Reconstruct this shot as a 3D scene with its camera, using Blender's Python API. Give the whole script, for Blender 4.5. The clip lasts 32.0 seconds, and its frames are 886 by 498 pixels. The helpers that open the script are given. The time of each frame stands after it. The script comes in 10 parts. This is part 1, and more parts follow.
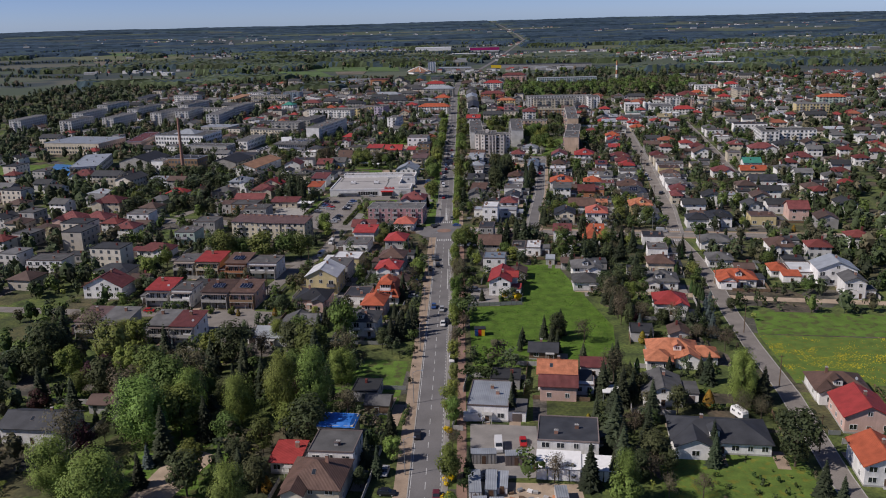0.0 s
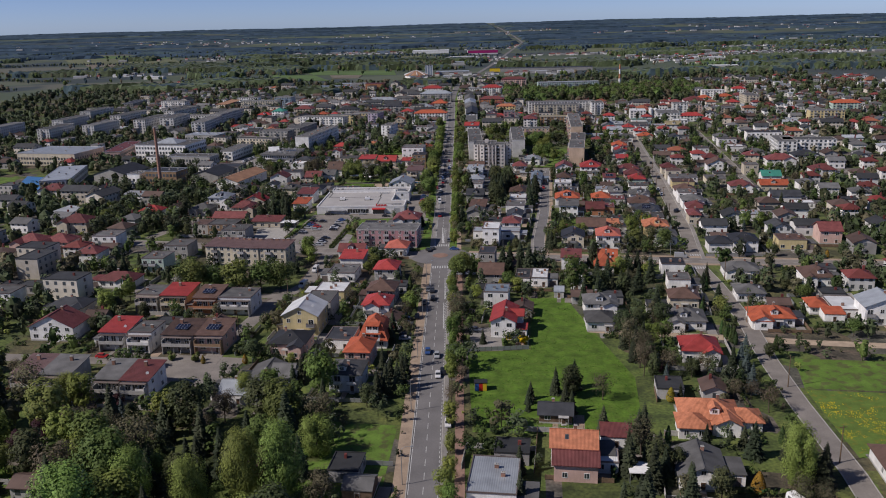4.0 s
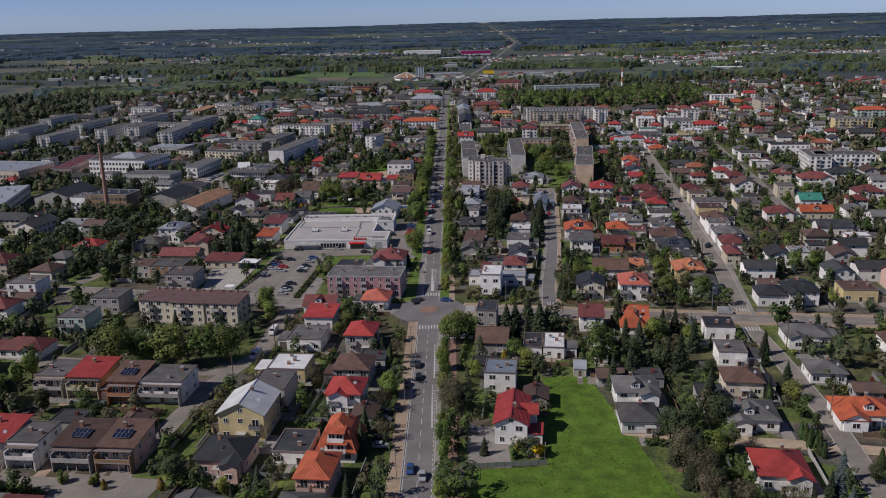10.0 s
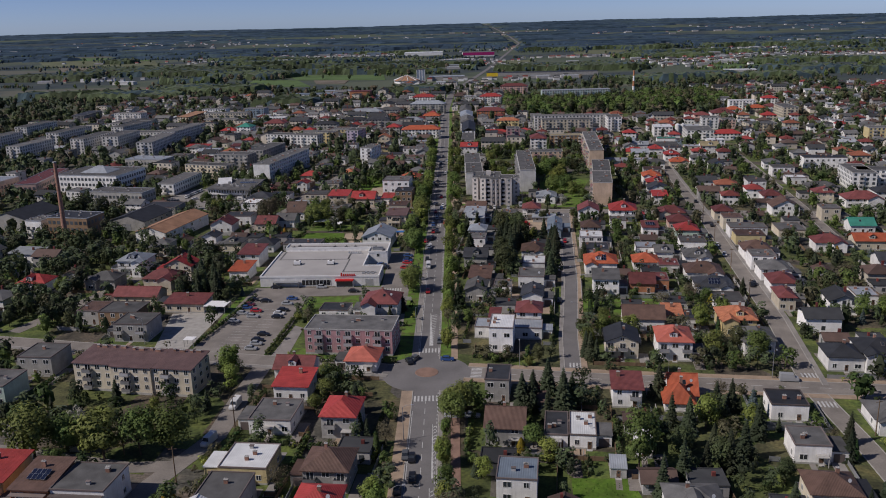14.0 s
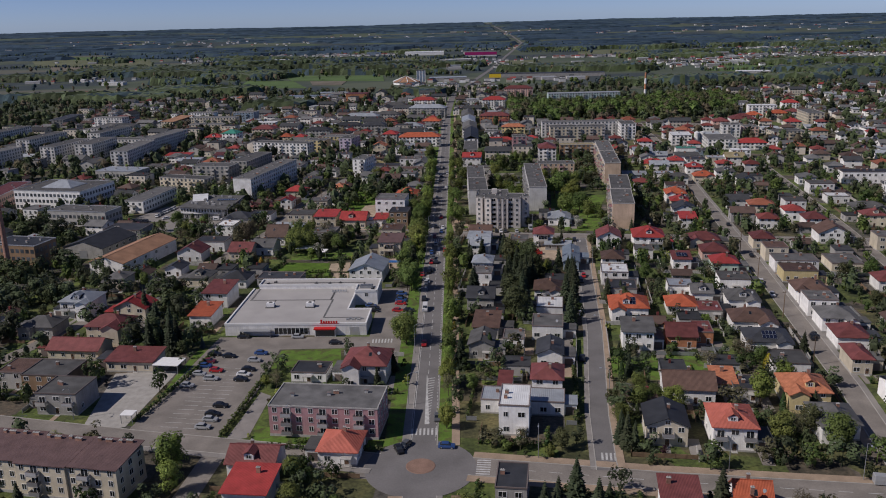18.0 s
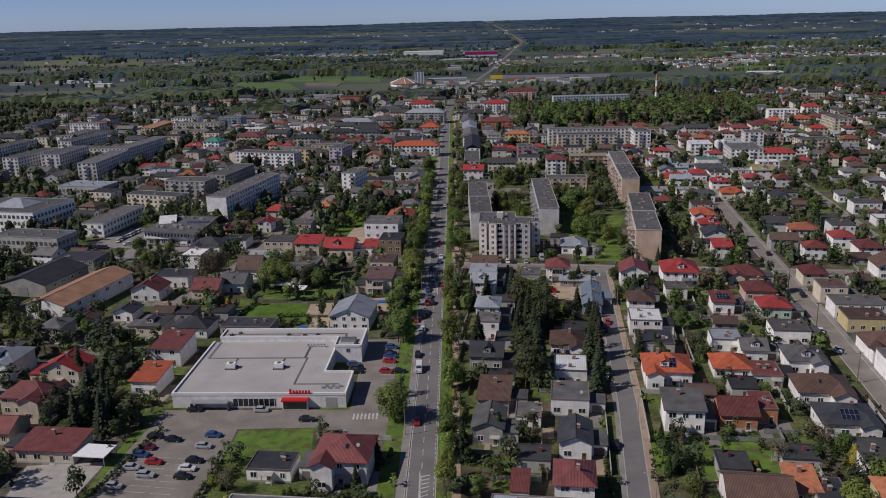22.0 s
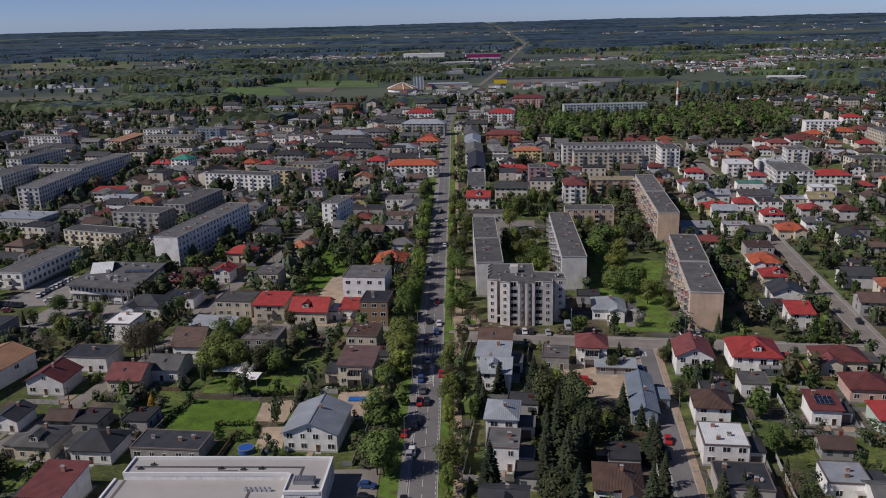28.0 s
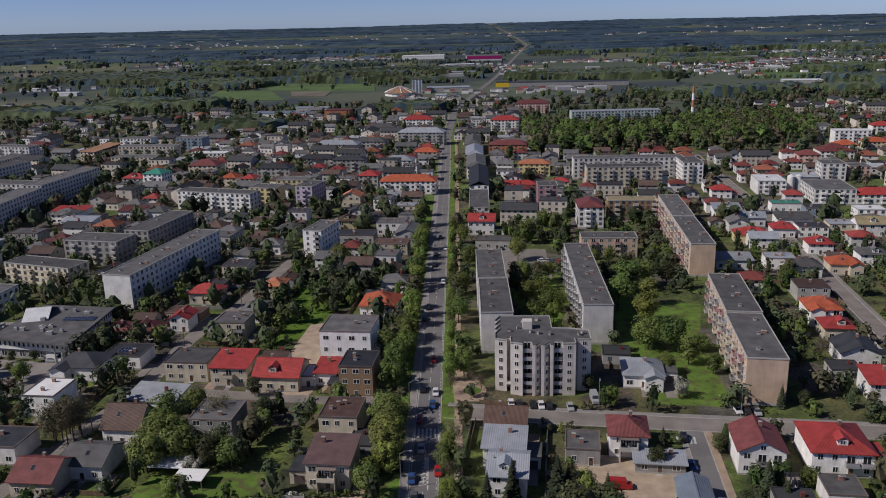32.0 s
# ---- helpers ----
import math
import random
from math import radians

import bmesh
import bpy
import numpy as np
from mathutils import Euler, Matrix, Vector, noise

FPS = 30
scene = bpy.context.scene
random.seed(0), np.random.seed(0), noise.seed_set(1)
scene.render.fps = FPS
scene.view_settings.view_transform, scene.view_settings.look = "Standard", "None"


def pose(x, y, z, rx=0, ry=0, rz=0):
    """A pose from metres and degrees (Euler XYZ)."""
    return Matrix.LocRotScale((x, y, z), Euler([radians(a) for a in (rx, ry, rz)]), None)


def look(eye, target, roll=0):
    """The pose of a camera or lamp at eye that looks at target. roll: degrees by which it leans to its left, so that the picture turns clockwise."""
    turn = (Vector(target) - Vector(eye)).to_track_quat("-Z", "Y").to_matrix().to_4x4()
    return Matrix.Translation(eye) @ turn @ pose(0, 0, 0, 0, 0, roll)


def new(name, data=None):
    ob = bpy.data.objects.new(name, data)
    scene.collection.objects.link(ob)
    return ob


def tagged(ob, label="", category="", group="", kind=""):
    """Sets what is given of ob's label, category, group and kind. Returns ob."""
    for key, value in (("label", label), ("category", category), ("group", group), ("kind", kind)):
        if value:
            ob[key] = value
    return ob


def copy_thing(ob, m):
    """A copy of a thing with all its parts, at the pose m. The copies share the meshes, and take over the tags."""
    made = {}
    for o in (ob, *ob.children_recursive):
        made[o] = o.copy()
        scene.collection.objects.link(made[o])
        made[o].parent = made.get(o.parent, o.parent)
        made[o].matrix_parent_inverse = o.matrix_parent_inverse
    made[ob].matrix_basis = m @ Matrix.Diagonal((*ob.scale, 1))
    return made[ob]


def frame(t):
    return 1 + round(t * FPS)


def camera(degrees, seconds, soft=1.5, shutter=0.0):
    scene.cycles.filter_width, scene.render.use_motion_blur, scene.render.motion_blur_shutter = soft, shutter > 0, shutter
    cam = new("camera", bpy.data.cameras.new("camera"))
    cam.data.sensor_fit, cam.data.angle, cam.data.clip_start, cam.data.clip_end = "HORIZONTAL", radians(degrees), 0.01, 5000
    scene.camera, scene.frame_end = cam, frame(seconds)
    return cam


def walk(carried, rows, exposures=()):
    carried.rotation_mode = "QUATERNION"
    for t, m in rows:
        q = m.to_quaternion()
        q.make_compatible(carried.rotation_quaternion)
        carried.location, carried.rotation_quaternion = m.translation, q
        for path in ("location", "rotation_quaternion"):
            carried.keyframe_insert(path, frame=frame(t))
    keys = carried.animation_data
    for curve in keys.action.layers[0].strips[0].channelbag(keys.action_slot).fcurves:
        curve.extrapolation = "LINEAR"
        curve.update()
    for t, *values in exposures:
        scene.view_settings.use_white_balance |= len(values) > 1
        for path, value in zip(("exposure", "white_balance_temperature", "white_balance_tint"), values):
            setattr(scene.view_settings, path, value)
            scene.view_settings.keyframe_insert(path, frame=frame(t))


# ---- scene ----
cam = camera(56.23, 32.0, soft=1.0)

# seconds, place, then yaw, pitch and roll in degrees
PATH = [
    (0, -2.27, 2.00, 99.40, 0.90, -15.68, -1.46),
    (0.5, -2.20, 8.95, 99.43, 0.83, -15.69, -1.45),
    (1, -2.12, 15.80, 99.47, 0.74, -15.68, -1.47),
    (1.5, -2.05, 21.90, 99.51, 0.65, -15.52, -1.45),
    (2, -1.98, 26.80, 99.54, 0.70, -15.53, -1.45),
    (2.5, -1.91, 30.50, 99.57, 0.81, -15.53, -1.48),
    (3, -1.84, 33.80, 99.60, 0.87, -15.49, -1.50),
    (3.5, -1.77, 37.10, 99.63, 0.83, -15.50, -1.49),
    (5.5, -1.49, 54.40, 99.74, 0.52, -15.69, -1.45),
    (6.5, -1.35, 65.90, 99.79, 0.40, -15.70, -1.41),
    (8, -1.13, 84.40, 99.85, 0.31, -15.68, -1.45),
    (10, -0.85, 110.00, 99.92, 0.24, -15.59, -1.48),
    (12, -0.57, 136.50, 99.96, 0.28, -15.58, -1.46),
    (14, -0.28, 163.70, 99.99, 0.39, -15.54, -1.50),
    (17, 0.14, 203.86, 100.00, 0.46, -15.59, -1.42),
    (19, 0.42, 230.53, 99.98, 0.46, -15.64, -1.39),
    (22, 0.85, 270.47, 99.91, 0.45, -15.69, -1.43),
    (25, 1.27, 310.31, 99.81, 0.47, -15.62, -1.44),
    (28, 1.70, 350.02, 99.65, 0.54, -15.61, -1.43),
    (30, 1.98, 376.63, 99.53, 0.55, -15.61, -1.42),
    (32, 2.27, 403.16, 99.39, 0.55, -15.55, -1.44),
]


def drone(x, y, z, yaw, pitch, roll):
    a, b = radians(yaw), radians(pitch)
    way = Vector((-math.sin(a) * math.cos(b), math.cos(a) * math.cos(b), math.sin(b)))
    return look((x, y, z), Vector((x, y, z)) + way * 100, roll)


walk(cam, [(r[0], drone(*r[1:])) for r in PATH], [(0, -0.27), (8, -0.36), (12, -0.46), (25, -0.50), (32, -0.47)])

# ---- daylight ----
SUN_EL, SUN_AZ = 42.0, 252.0
world = bpy.data.worlds.new("sky")
scene.world = world
world.use_nodes = True
nt = world.node_tree
sky = nt.nodes.new("ShaderNodeTexSky")
sky.sky_type = "NISHITA"
sky.sun_disc = False
sky.sun_elevation = radians(SUN_EL)
sky.sun_rotation = radians(SUN_AZ)
sky.air_density = 0.45
sky.dust_density = 0.2
sky.ozone_density = 2.5
nt.nodes["Background"].inputs["Strength"].default_value = 0.100
tint = nt.nodes.new("ShaderNodeMix")  # thin haze: a cooler sky
tint.data_type, tint.blend_type = "RGBA", "MULTIPLY"
tint.inputs["Factor"].default_value = 1.0
tint.inputs["B"].default_value = (0.85, 0.87, 1.11, 1)
nt.links.new(sky.outputs["Color"], tint.inputs["A"])
nt.links.new(tint.outputs["Result"], nt.nodes["Background"].inputs["Color"])
sun = new("sun", bpy.data.lights.new("sun", "SUN"))
sun.data.energy = 4.9
sun.data.angle = radians(0.53)
sun.data.color = (1.0, 0.915, 0.872)
a, b = radians(SUN_AZ), radians(SUN_EL)
sun.matrix_world = look((math.sin(a) * math.cos(b) * 900, math.cos(a) * math.cos(b) * 900, math.sin(b) * 900), (0, 0, 0))

# ---- materials ----
def mat(name, rgb, rough=0.8, metal=0.0, vary=0.25, size=3.0, fine=0.15, bump=0.0, per_thing=0.0, spec=0.3, hue=0.0, second=None, share=0.5, island=0.0):
    """A surface with blotches of about size metres, finer grain, and a difference from thing to thing."""
    m = bpy.data.materials.new(name)
    m.use_nodes = True
    t = m.node_tree
    b = t.nodes["Principled BSDF"]
    b.inputs["Roughness"].default_value, b.inputs["Metallic"].default_value = rough, metal
    b.inputs["Specular IOR Level"].default_value = spec
    geo = t.nodes.new("ShaderNodeNewGeometry")
    big, small = t.nodes.new("ShaderNodeTexNoise"), t.nodes.new("ShaderNodeTexNoise")
    big.inputs["Scale"].default_value, big.inputs["Detail"].default_value = 1 / size, 4
    small.inputs["Scale"].default_value, small.inputs["Detail"].default_value = 1 / fine, 3
    t.links.new(geo.outputs["Position"], big.inputs["Vector"])
    t.links.new(geo.outputs["Position"], small.inputs["Vector"])
    ramp = t.nodes.new("ShaderNodeMapRange")
    ramp.inputs["From Min"].default_value, ramp.inputs["From Max"].default_value = 0.3, 0.7
    ramp.inputs["To Min"].default_value, ramp.inputs["To Max"].default_value = 1 - vary, 1 + vary
    t.links.new(big.outputs["Fac"], ramp.inputs["Value"])
    grain = t.nodes.new("ShaderNodeMapRange")
    grain.inputs["From Min"].default_value, grain.inputs["From Max"].default_value = 0.3, 0.7
    grain.inputs["To Min"].default_value, grain.inputs["To Max"].default_value = 1 - vary * 0.5, 1 + vary * 0.5
    t.links.new(small.outputs["Fac"], grain.inputs["Value"])
    mul = t.nodes.new("ShaderNodeMath")
    mul.operation = "MULTIPLY"
    t.links.new(ramp.outputs["Result"], mul.inputs[0])
    t.links.new(grain.outputs["Result"], mul.inputs[1])
    value = mul.outputs["Value"]
    hsv = t.nodes.new("ShaderNodeHueSaturation")
    hsv.inputs["Color"].default_value = (*rgb, 1)
    if second:
        mix = t.nodes.new("ShaderNodeMix")
        mix.data_type = "RGBA"
        mix.inputs["A"].default_value, mix.inputs["B"].default_value = (*rgb, 1), (*second, 1)
        cut = t.nodes.new("ShaderNodeMapRange")
        cut.inputs["From Min"].default_value, cut.inputs["From Max"].default_value = 0.62 - 0.25 * share, 0.72 - 0.25 * share
        other = t.nodes.new("ShaderNodeTexNoise")
        other.inputs["Scale"].default_value, other.inputs["Detail"].default_value = 1.7 / size, 5
        t.links.new(geo.outputs["Position"], other.inputs["Vector"])
        t.links.new(other.outputs["Fac"], cut.inputs["Value"])
        t.links.new(cut.outputs["Result"], mix.inputs["Factor"])
        t.links.new(mix.outputs["Result"], hsv.inputs["Color"])
    if per_thing or hue:
        info = t.nodes.new("ShaderNodeObjectInfo")
        if per_thing:
            r = t.nodes.new("ShaderNodeMapRange")
            r.inputs["To Min"].default_value, r.inputs["To Max"].default_value = 1 - per_thing, 1 + per_thing
            t.links.new(info.outputs["Random"], r.inputs["Value"])
            m2 = t.nodes.new("ShaderNodeMath")
            m2.operation = "MULTIPLY"
            t.links.new(value, m2.inputs[0])
            t.links.new(r.outputs["Result"], m2.inputs[1])
            value = m2.outputs["Value"]
        if hue:
            r2 = t.nodes.new("ShaderNodeMapRange")
            r2.inputs["To Min"].default_value, r2.inputs["To Max"].default_value = 0.5 - hue, 0.5 + hue
            w = t.nodes.new("ShaderNodeTexWhiteNoise")
            w.noise_dimensions = "1D"
            t.links.new(info.outputs["Random"], w.inputs["W"])
            t.links.new(w.outputs["Value"], r2.inputs["Value"])
            t.links.new(r2.outputs["Result"], hsv.inputs["Hue"])
    if island:
        r3 = t.nodes.new("ShaderNodeMapRange")
        r3.inputs["To Min"].default_value, r3.inputs["To Max"].default_value = 1 - island, 1 + island
        t.links.new(geo.outputs["Random Per Island"], r3.inputs["Value"])
        m3 = t.nodes.new("ShaderNodeMath")
        m3.operation = "MULTIPLY"
        t.links.new(value, m3.inputs[0])
        t.links.new(r3.outputs["Result"], m3.inputs[1])
        value = m3.outputs["Value"]
    t.links.new(value, hsv.inputs["Value"])
    t.links.new(hsv.outputs["Color"], b.inputs["Base Color"])
    if bump:
        bp = t.nodes.new("ShaderNodeBump")
        bp.inputs["Strength"].default_value, bp.inputs["Distance"].default_value = 0.6, bump
        t.links.new(small.outputs["Fac"], bp.inputs["Height"])
        t.links.new(bp.outputs["Normal"], b.inputs["Normal"])
    return m


def ribbed(m, size, depth, profile="SIN", turn=(0, 0, 0)):
    """Adds the ribs of roof tiles or metal sheets, size metres apart, to a material, along the thing's own x axis."""
    t = m.node_tree
    b = t.nodes["Principled BSDF"]
    co, mp, wv, bp = (t.nodes.new(n) for n in ("ShaderNodeTexCoord", "ShaderNodeMapping", "ShaderNodeTexWave", "ShaderNodeBump"))
    mp.inputs["Rotation"].default_value = turn
    wv.wave_profile, wv.inputs["Scale"].default_value = profile, 0.314 / size
    wv.inputs["Distortion"].default_value = 0.0
    bp.inputs["Distance"].default_value, bp.inputs["Strength"].default_value = depth, 1.0
    t.links.new(co.outputs["Object"], mp.inputs["Vector"])
    t.links.new(mp.outputs["Vector"], wv.inputs["Vector"])
    t.links.new(wv.outputs["Fac"], bp.inputs["Height"])
    t.links.new(bp.outputs["Normal"], b.inputs["Normal"])
    return m


def streaked(m, amount=0.09):
    """Adds rain streaks down a wall: narrow upright stains, stronger in some places."""
    t = m.node_tree
    hsv = next(n for n in t.nodes if n.type == "HUE_SAT")
    b = t.nodes["Principled BSDF"]
    geo, mp, nz, mr, mul = (t.nodes.new(n) for n in ("ShaderNodeNewGeometry", "ShaderNodeMapping", "ShaderNodeTexNoise", "ShaderNodeMapRange", "ShaderNodeMix"))
    mp.inputs["Scale"].default_value = (2.2, 2.2, 0.16)
    nz.inputs["Scale"].default_value, nz.inputs["Detail"].default_value = 1.0, 5
    mr.inputs["From Min"].default_value, mr.inputs["From Max"].default_value = 0.42, 0.68
    mr.inputs["To Min"].default_value, mr.inputs["To Max"].default_value = 0.0, amount * 2
    mul.data_type, mul.blend_type = "RGBA", "MULTIPLY"
    mul.inputs["B"].default_value = (0.45, 0.42, 0.38, 1)
    t.links.new(geo.outputs["Position"], mp.inputs["Vector"])
    t.links.new(mp.outputs["Vector"], nz.inputs["Vector"])
    t.links.new(nz.outputs["Fac"], mr.inputs["Value"])
    t.links.new(mr.outputs["Result"], mul.inputs["Factor"])
    t.links.new(hsv.outputs["Color"], mul.inputs["A"])
    t.links.new(mul.outputs["Result"], b.inputs["Base Color"])
    return m


WALL = {
    "w": mat("white_render", (0.76, 0.75, 0.725), 0.9, vary=0.14, size=2.5, per_thing=0.14),
    "c": mat("cream_render", (0.56, 0.50, 0.39), 0.9, vary=0.14, size=2.5, per_thing=0.15),
    "y": mat("yellow_render", (0.60, 0.50, 0.27), 0.9, vary=0.12, size=2.5, per_thing=0.12),
    "p": mat("salmon_render", (0.58, 0.40, 0.34), 0.9, vary=0.12, size=2.5, per_thing=0.12),
    "s": mat("grey_render", (0.36, 0.35, 0.33), 0.9, vary=0.18, size=2.5, per_thing=0.2),
    "e": mat("orange_brick", (0.42, 0.19, 0.10), 0.9, vary=0.2, size=1.5, per_thing=0.1),
    "n": mat("weathered_boards", (0.16, 0.11, 0.075), 0.9, vary=0.3, size=1.0),
    "i": mat("mint_render", (0.45, 0.55, 0.47), 0.9, vary=0.14, size=2.5),
    "u": mat("blue_grey_sheet", (0.22, 0.28, 0.34), 0.6, vary=0.12, size=2.5),
    "b": mat("brown_render", (0.27, 0.18, 0.11), 0.9, vary=0.14, size=2.5),
    "k": mat("rose_render", (0.42, 0.245, 0.255), 0.9, vary=0.14, size=3.0),
    "v": mat("violet_render", (0.44, 0.38, 0.46), 0.9, vary=0.12, size=3.0),
    "d": mat("sand_panel", (0.55, 0.41, 0.30), 0.9, vary=0.16, size=4.0),
    "g": mat("pale_concrete_panel", (0.60, 0.59, 0.57), 0.9, vary=0.16, size=4.0),
    "t": mat("green_glass_panel", (0.42, 0.52, 0.50), 0.5, vary=0.14, size=4.0),
}
for wall_paint in WALL.values():
    streaked(wall_paint)
ROOF = {
    "r": ribbed(mat("red_roof_tiles", (0.31, 0.044, 0.040), 0.6, vary=0.18, size=2, per_thing=0.16), 0.3, 0.03),
    "o": ribbed(mat("orange_roof_tiles", (0.36, 0.088, 0.042), 0.7, vary=0.2, size=2, per_thing=0.14), 0.3, 0.03),
    "a": ribbed(mat("salmon_roof_tiles", (0.42, 0.12, 0.085), 0.65, vary=0.15, size=2, per_thing=0.12), 0.3, 0.03),
    "m": ribbed(mat("maroon_roof_sheet", (0.15, 0.048, 0.045), 0.6, vary=0.22, size=2, per_thing=0.3), 0.3, 0.03),
    "b": ribbed(mat("brown_roof_tiles", (0.095, 0.058, 0.045), 0.65, vary=0.22, size=2, per_thing=0.3), 0.3, 0.03),
    "t": ribbed(mat("terracotta_roof_tiles", (0.42, 0.16, 0.085), 0.7, vary=0.25, size=1.5, per_thing=0.12), 0.3, 0.03),
    "g": mat("grey_roofing_felt", (0.098, 0.097, 0.096), 0.85, vary=0.28, size=3.5, per_thing=0.35),
    "k": mat("graphite_roofing", (0.04, 0.042, 0.047), 0.6, vary=0.25, size=3, per_thing=0.3),
    "s": ribbed(mat("zinc_sheet_roof", (0.33, 0.355, 0.38), 0.45, metal=0.2, vary=0.15, size=3, per_thing=0.15), 0.5, 0.03),
    "l": ribbed(mat("light_sheet_roof", (0.60, 0.61, 0.61), 0.5, vary=0.12, size=3, per_thing=0.12), 0.5, 0.03),
    "w": mat("white_roof_membrane", (0.72, 0.72, 0.70), 0.6, vary=0.1, size=3),
    "u": ribbed(mat("blue_grey_roof_sheet", (0.16, 0.195, 0.235), 0.5, vary=0.15, size=3), 0.5, 0.03),
    "i": mat("green_roof_sheet", (0.05, 0.22, 0.165), 0.5, vary=0.15, size=3),
    "y": mat("ochre_roofing", (0.26, 0.22, 0.13), 0.8, vary=0.2, size=3),
    "x": mat("tan_roof_sheet", (0.31, 0.175, 0.105), 0.7, vary=0.22, size=4),
    "h": ribbed(mat("mauve_brown_sheet", (0.125, 0.078, 0.074), 0.65, vary=0.2, size=3), 0.3, 0.03),
    "q": mat("market_roof_membrane", (0.37, 0.355, 0.34), 0.8, vary=0.1, size=9),
}
ROOF_WORD = {"r": "red tiled", "o": "orange tiled", "a": "salmon tiled", "m": "maroon sheet", "b": "brown tiled", "t": "terracotta tiled", "g": "grey felt", "k": "graphite", "s": "zinc sheet", "l": "pale sheet", "w": "white", "u": "blue-grey sheet", "i": "green sheet", "y": "ochre", "x": "tan sheet", "q": "pale membrane", "h": "mauve-brown sheet"}
WALL_WORD = {"w": "white", "c": "cream", "y": "yellow", "p": "salmon", "s": "grey", "e": "orange brick", "n": "weathered board", "i": "mint", "u": "blue-grey", "b": "brown", "k": "rose", "v": "violet", "d": "sand-coloured", "g": "pale concrete", "t": "green-grey"}
SHAPE_WORD = {"F": "flat", "H": "hipped", "G": "gabled", "Y": "gabled", "M": "sloping", "P": "steep gabled", "Q": "steep hipped", "Z": "steep gabled"}

M_FRAME = mat("window_frame_white", (0.7, 0.7, 0.68), 0.5, vary=0.05)
M_GLASS = mat("window_glass", (0.025, 0.03, 0.036), 0.08, vary=0.1, spec=0.8, per_thing=0.5)
# paler and bluer than the near glass, lowering the contrast of far windows
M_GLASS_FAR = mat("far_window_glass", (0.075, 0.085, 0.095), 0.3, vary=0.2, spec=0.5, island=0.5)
M_CHIM = mat("chimney_brick", (0.27, 0.15, 0.11), 0.9, vary=0.25, size=0.8, per_thing=0.3)
M_CAP = mat("concrete_cap", (0.38, 0.37, 0.35), 0.9, vary=0.15, size=1)
M_DOOR = mat("brown_door", (0.12, 0.07, 0.045), 0.6, vary=0.15, size=0.7, per_thing=0.4)
M_RAIL = mat("balcony_rail_paint", (0.30, 0.30, 0.31), 0.6, vary=0.15, per_thing=0.5)
M_GUTTER = mat("gutter_sheet", (0.16, 0.13, 0.12), 0.5, vary=0.1, per_thing=0.4)
M_SOLAR = mat("solar_cell", (0.012, 0.016, 0.035), 0.15, vary=0.15, size=0.5, spec=0.7)
M_ALU = mat("aluminium_edge", (0.55, 0.56, 0.57), 0.4, metal=0.6, vary=0.08)
M_ASPHALT = mat("asphalt", (0.160, 0.153, 0.151), 0.9, vary=0.16, size=9, fine=0.4)
M_ASPHALT_OLD = mat("worn_asphalt", (0.208, 0.188, 0.168), 0.92, vary=0.2, size=6, fine=0.4)
M_PAVE = mat("tan_paving", (0.315, 0.24, 0.175), 0.9, vary=0.18, size=3, fine=0.3)
M_PAVE_GREY = mat("grey_paving", (0.235, 0.22, 0.205), 0.9, vary=0.16, size=4, fine=0.3)
M_PAVE_RED = mat("red_paving", (0.235, 0.150, 0.115), 0.9, vary=0.18, size=3, fine=0.3)
M_KERB = mat("concrete_kerb", (0.34, 0.325, 0.30), 0.9, vary=0.15, size=2)
M_MARK = mat("road_paint", (0.45, 0.45, 0.44), 0.8, vary=0.25, size=1.2)
M_SAND = mat("trodden_sand", (0.375, 0.295, 0.215), 0.95, vary=0.2, size=3)
M_LAWN = mat("mown_grass", (0.098, 0.168, 0.026), 0.95, vary=0.25, size=5, fine=0.5, second=(0.085, 0.10, 0.03), share=0.5)
M_MEADOW = mat("meadow_grass", (0.076, 0.140, 0.015), 0.95, vary=0.32, size=4, fine=0.9, bump=0.25, second=(0.082, 0.136, 0.018), share=0.45)
M_DANDELION = mat("meadow_with_dandelions", (0.10, 0.155, 0.028), 0.95, vary=0.22, size=3, fine=0.5, second=(0.145, 0.155, 0.024), share=0.32)
M_WOOD = mat("fence_wood", (0.14, 0.095, 0.06), 0.9, vary=0.25, size=1, per_thing=0.4)
M_STEEL = mat("galvanised_steel", (0.34, 0.35, 0.36), 0.5, metal=0.5, vary=0.1)
M_BARK = mat("bark", (0.085, 0.066, 0.05), 0.95, vary=0.3, size=0.6)
M_TYRE = mat("tyre_rubber", (0.02, 0.02, 0.02), 0.9, vary=0.1)
M_RED = mat("red_sign_enamel", (0.5, 0.02, 0.02), 0.5, vary=0.05)
M_YEL = mat("yellow_enamel", (0.65, 0.45, 0.03), 0.5, vary=0.05)
M_BLUE = mat("blue_enamel", (0.03, 0.10, 0.35), 0.5, vary=0.05)
M_TARP = mat("blue_tarpaulin", (0.03, 0.16, 0.50), 0.5, vary=0.2, size=1)
M_TENT = mat("white_tent_sheet", (0.76, 0.76, 0.75), 0.6, vary=0.06, size=1)


